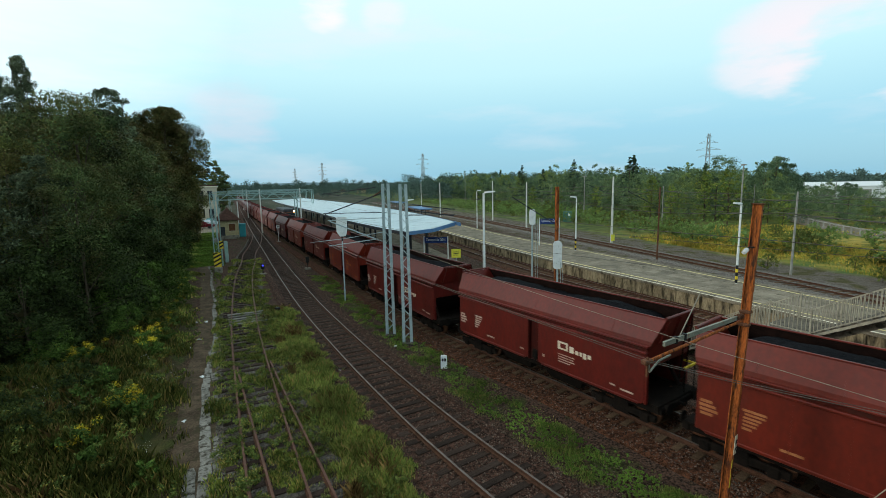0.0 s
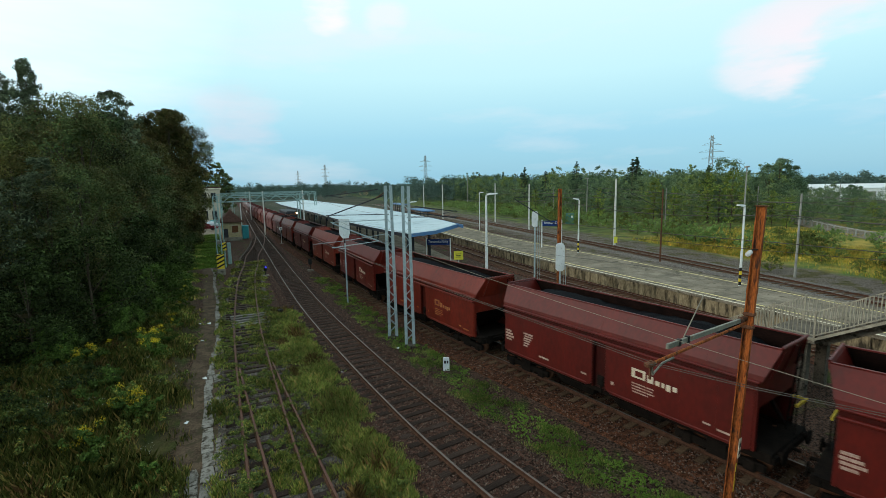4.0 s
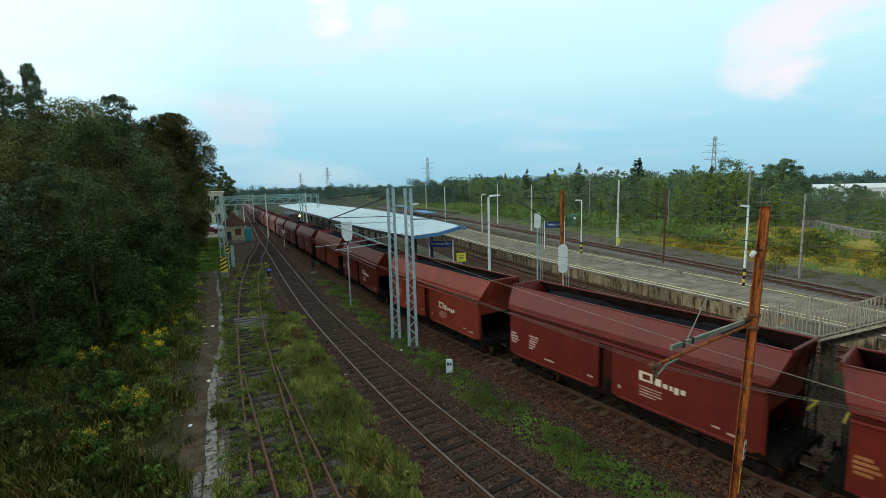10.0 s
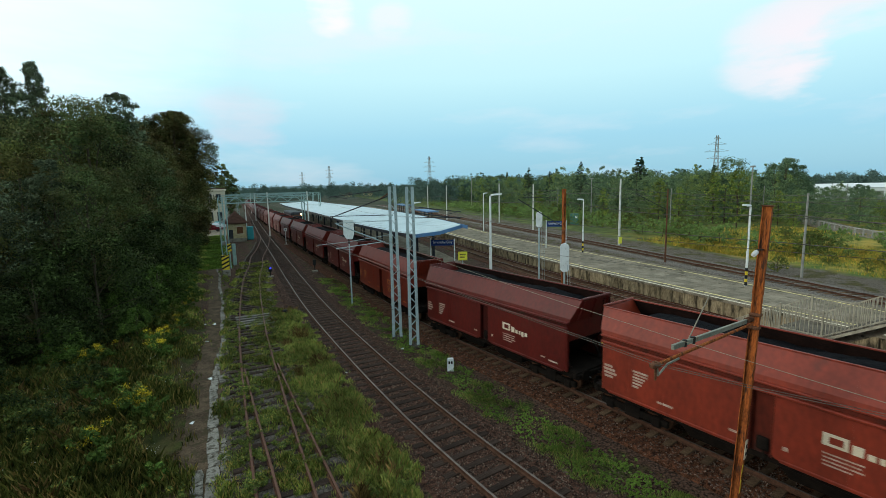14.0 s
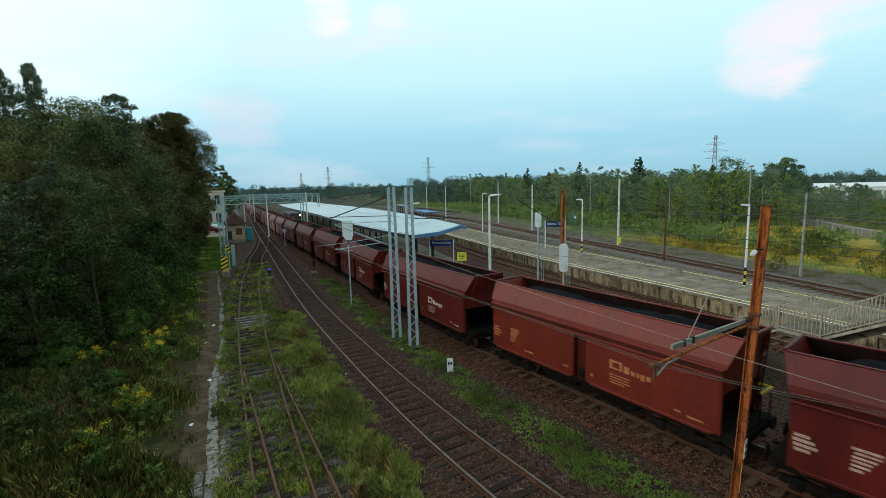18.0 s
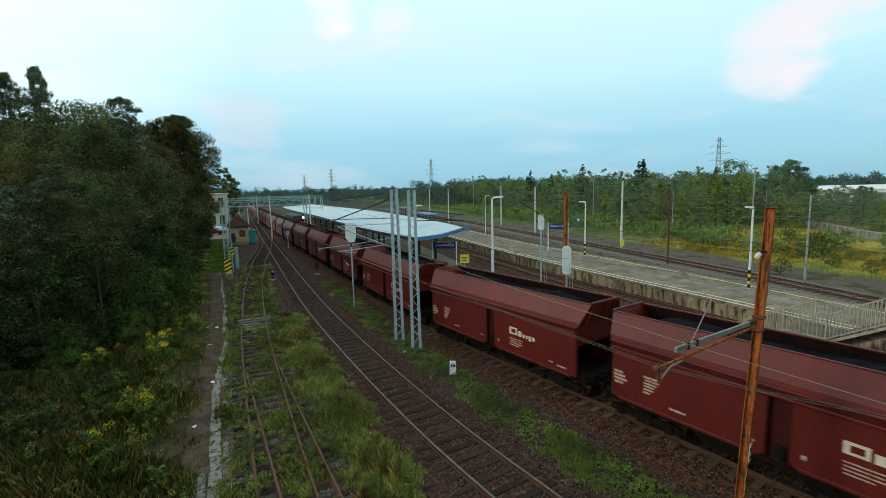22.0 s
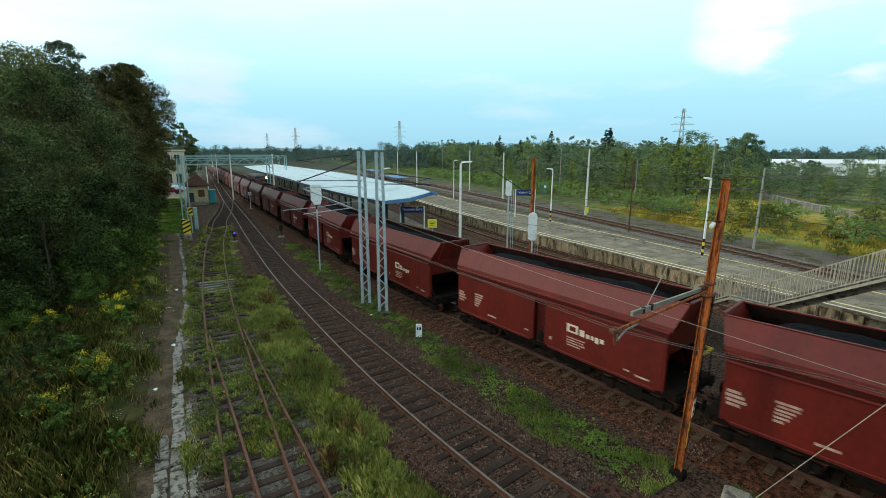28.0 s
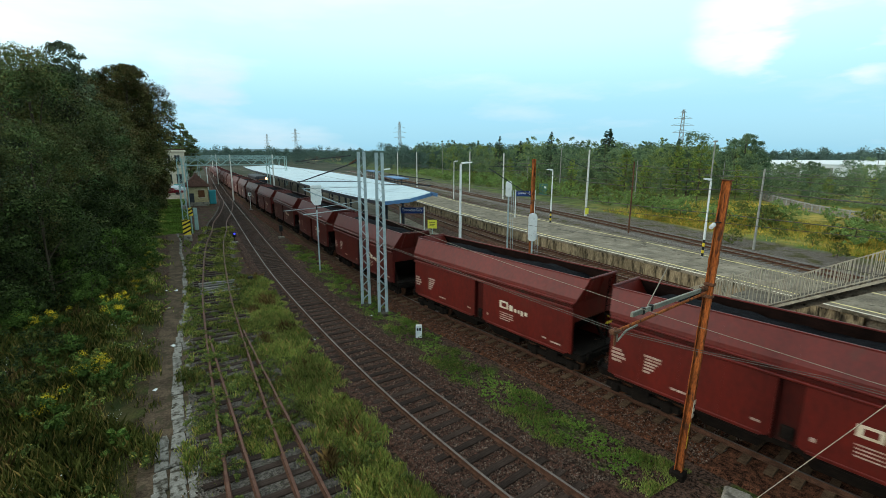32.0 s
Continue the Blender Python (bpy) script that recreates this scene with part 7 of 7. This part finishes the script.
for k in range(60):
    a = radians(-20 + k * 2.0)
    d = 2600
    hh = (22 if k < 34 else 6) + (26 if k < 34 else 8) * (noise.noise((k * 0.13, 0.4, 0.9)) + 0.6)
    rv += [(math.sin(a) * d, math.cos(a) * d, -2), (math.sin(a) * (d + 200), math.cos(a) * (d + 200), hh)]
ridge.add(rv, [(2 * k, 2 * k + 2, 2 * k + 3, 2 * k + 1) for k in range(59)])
solid("distant_ridge", ridge, material("haze_tinted_ridge", (0.13, 0.20, 0.235), (0.17, 0.25, 0.28), 0.01, 0.05, 1.0, 0.0), "low wooded ridge on the horizon, haze tinted into its blue-green", "hills", kind="structure")


# ---- grass, weeds and flowers ----
def blades(name, label, place, count, seed, mat, h0=0.15, h1=0.5, w=0.012, z=-0.09):
    """Bent grass blades; place(rng, n) gives x, y and a height factor."""
    rng = np.random.default_rng(seed)
    x, y, k = place(rng, count)
    n = len(x)
    h = rng.uniform(h0, h1, n) * k
    a = rng.uniform(0, 2 * np.pi, n)
    lean = rng.uniform(0.05, 0.55, n) * h
    ww = w * rng.uniform(0.7, 1.6, n) * (1 + y * 0.02)
    ca, sa = np.cos(a), np.sin(a)
    base = np.stack([x, y, np.full(n, z)], -1)
    side = np.stack([-sa * ww, ca * ww, 0 * a], -1)
    mid = base + np.stack([ca * lean * 0.3, sa * lean * 0.3, h * 0.6], -1)
    tip = base + np.stack([ca * lean, sa * lean, h], -1)
    v = np.stack([base - side, base + side, mid + side * 0.7, tip, mid - side * 0.7], 1).reshape(-1, 3)
    f = np.arange(n * 5).reshape(-1, 5)
    raw_mesh(name, v, f, mat, label, "grass")


def patchy(xmin, xmax, ymin, ymax, scale=0.8, cut=0.0, centre=None, power=1.4):
    def place(rng, n):
        y = ymin + (ymax - ymin) * rng.random(n) ** power
        u = rng.random(n)
        x = xmin + (xmax - xmin) * u
        k = np.sin(x * 1.3 * scale + 0.7 * np.sin(y * 0.9 * scale)) + np.sin(y * 1.1 * scale + 1.3 * np.sin(x * 0.8 * scale)) + 0.9 * np.sin(x * 3.1 * scale + y * 2.3 * scale) + 0.6 * np.sin(x * 7.3 - y * 5.1 + np.sin(y * 3.3))
        k = k - 2.6 * np.clip((np.abs(2 * u - 1) - 0.5) / 0.5, 0, 1)
        if centre is not None:
            x = x + glide(centre, y)
        keep = k + rng.normal(0, 0.5, n) > cut
        return x[keep], y[keep], (0.45 + 0.75 * np.clip((k[keep] - cut) / 2.5, 0, 1))
    return place


blades("meadow_grass", "tall wild grass beside the path, its colour darkened for shade", patchy(-16, -1.15, 9.0, 36, 0.9, -2.6), 120000, 1, GRASS_DARK, 0.18, 0.6, 0.009)
blades("meadow_grass", "pale dry stalks among the wild grass", patchy(-14, -1.4, 9.5, 34, 1.6, 0.7), 40000, 8, SORREL, 0.35, 0.8, 0.007)
blades("meadow_grass", "fresh green tufts among the wild grass", patchy(-13, -1.6, 9.5, 34, 1.3, 0.9), 36000, 9, GRASS, 0.2, 0.5, 0.009)
blades("meadow_grass", "short grass along the forest edge", patchy(-5.0, -0.55, 28, 105, 0.7, -1.0), 34000, 2, GRASS, 0.10, 0.35, 0.013)
blades("verge_grass", "long green grass between the siding and the main track", patchy(2.2, 5.3, 7.5, 34, 1.5, -1.0, power=1.2), 96000, 3, GRASS_VERGE, 0.10, 0.42, 0.007)
blades("verge_grass", "brown seed heads in the verge", patchy(2.3, 4.9, 8.0, 34, 1.1, 0.3, power=1.2), 26000, 10, SORREL, 0.35, 0.72, 0.006)
blades("verge_grass", "green grass strip between the two main tracks", patchy(1.8, 4.2, 6, 46, 1.2, -0.6, centre=MAIN), 76000, 4, GRASS_STRIP, 0.04, 0.17, 0.006)
blades("siding_weeds", "weeds growing between the rusty siding rails", patchy(-1.7, 2.4, 12.5, 60, 1.7, -0.4, centre=SIDING, power=1.5), 110000, 5, GRASS, 0.06, 0.32, 0.009)
blades("siding_weeds", "olive grass beside the path and the siding", patchy(-2.0, -0.6, 10, 62, 1.0, -0.6, centre=SIDING, power=1.1), 40000, 11, GRASS, 0.10, 0.38, 0.010)
blades("lawn_grass", "green lawn beyond the gantry", patchy(-4.2, 1.6, 58, 104, 0.3, -2.8), 30000, 6, LEAF_CLOVER, 0.06, 0.16, 0.014)


def dry(rng, n):
    y = rng.uniform(8, 150, n)
    x = 47.6 + 0.215 * y + rng.random(n) ** 1.5 * 34
    k = np.sin(x * 0.23 + np.sin(y * 0.17)) + np.sin(y * 0.19 + 1.2 * np.sin(x * 0.13))
    keep = (k + rng.normal(0, 0.5, n) > -0.9) & (rng.random(n) < np.clip((50 - y) / 20, 0.0, 1))
    return x[keep], y[keep], 0.35 + 0.5 * np.clip(0.5 + k[keep] / 2, 0, 1)


blades("dry_meadow_grass", "golden dry grass on the open meadow", dry, 220000, 7, STRAW, 0.25, 0.9, 0.011)


def weeds(name, label, spots, mat, seed, size, per, spread, height):
    cs, rs = [], []
    rng = random.Random(seed)
    for x, y, k in spots:
        for q in range(7):
            cs.append((x + rng.gauss(0, spread * k), y + rng.gauss(0, spread * k), height * k * rng.uniform(0.3, 1.0)))
            rs.append(0.22 * k)
    v, f = leaves(cs, rs, per, size, seed, 0.7)
    raw_mesh(name, v, f, mat, label, "weeds")


GOLD = [(-3.1, 20.2, 1.0), (-4.4, 18.3, 0.9), (-3.7, 20.9, 0.9), (-2.9, 29.5, 0.9), (-3.6, 28.8, 1.0), (-6.4, 28.0, 0.9), (-5.8, 28.5, 0.8), (-2.3, 38.5, 0.8), (-2.2, 42.5, 0.8), (-2.6, 45.5, 0.8), (-2.4, 48.5, 0.8), (-3.1, 27.6, 0.8), (-2.7, 33, 0.7), (-2.3, 56, 0.9)]
weeds("goldenrod_leaves", "green stalks of goldenrod by the path", GOLD + [(x + 0.3, y - 0.5, k) for x, y, k in GOLD] + [(-4.6, 23.2, 1.2), (-4.9, 22.2, 1.2), (-4.2, 24.0, 1.0), (-3.9, 16.6, 0.8), (-2.2, 15.2, 0.6)], LEAF_ELDER, 41, 0.06, 60, 0.32, 1.0)
weeds("goldenrod_flowers", "yellow goldenrod flower heads", GOLD, FLOWER, 42, 0.034, 46, 0.34, 1.25)
rng_w = random.Random(12)


def scatter(count, x0, x1, y0, y1, k0, k1, centre=None, power=1.2):
    out = []
    for _ in range(count):
        y = y0 + (y1 - y0) * rng_w.random() ** power
        x = rng_w.uniform(x0, x1) + (float(glide(centre, y)) if centre else 0)
        out.append((x, y, rng_w.uniform(k0, k1)))
    return out


weeds("track_weeds", "leafy green weeds in the siding", scatter(170, -1.5, 1.9, 13.5, 40, 0.2, 0.6, SIDING, 1.3), LEAF_MID, 43, 0.030, 44, 0.3, 0.42)
weeds("path_weeds", "leafy weeds beside the concrete path", scatter(90, 0.15, 0.8, 11, 55, 0.2, 0.6), LEAF_MID, 44, 0.030, 44, 0.22, 0.5)
weeds("meadow_weeds", "leafy wild herbs in the grass beside the path", scatter(170, -12, -1.3, 10, 34, 0.3, 0.9), LEAF_MID, 45, 0.05, 30, 0.3, 0.7)
weeds("meadow_weeds", "nettles at the foot of the bushes, shade painted into their leaves", scatter(90, -13, -4.5, 20, 38, 0.6, 1.3), LEAF_DEEP, 46, 0.06, 34, 0.35, 0.9)
weeds("verge_weeds", "leafy weeds in the verge grass", scatter(90, 2.6, 4.9, 8, 34, 0.2, 0.6), LEAF_MID, 47, 0.030, 44, 0.25, 0.5)
rng_s = random.Random(61)
SCRUB = []
for _ in range(760):
    y = rng_s.uniform(30, 210)
    SCRUB.append((52.5 + 0.215 * y + rng_s.random() ** 1.4 * 24, y, rng_s.uniform(0.45, 1.35) * (0.5 if y < 45 else 1)))
weeds("scrub", "lush green scrub between the outer track and the woods", SCRUB[:530], LEAF_BUSH, 62, 0.11, 30, 0.75, 1.7)
weeds("scrub", "yellow-green tall herbs among the scrub", SCRUB[530:], LEAF_MID, 63, 0.10, 26, 0.8, 1.3)
weeds("wild_flowers", "small white wild flowers in the grass", scatter(34, -10, -1.4, 10, 26, 0.5, 1.0), WHITEFLOWER, 48, 0.022, 4, 0.5, 0.6)
weeds("lineside_weeds", "green weeds along the strip by the coal track", scatter(420, 2.2, 3.7, 7, 44, 0.10, 0.28, MAIN, 1.5), LEAF_CLOVER, 49, 0.018, 46, 0.75, 0.32)

motions()
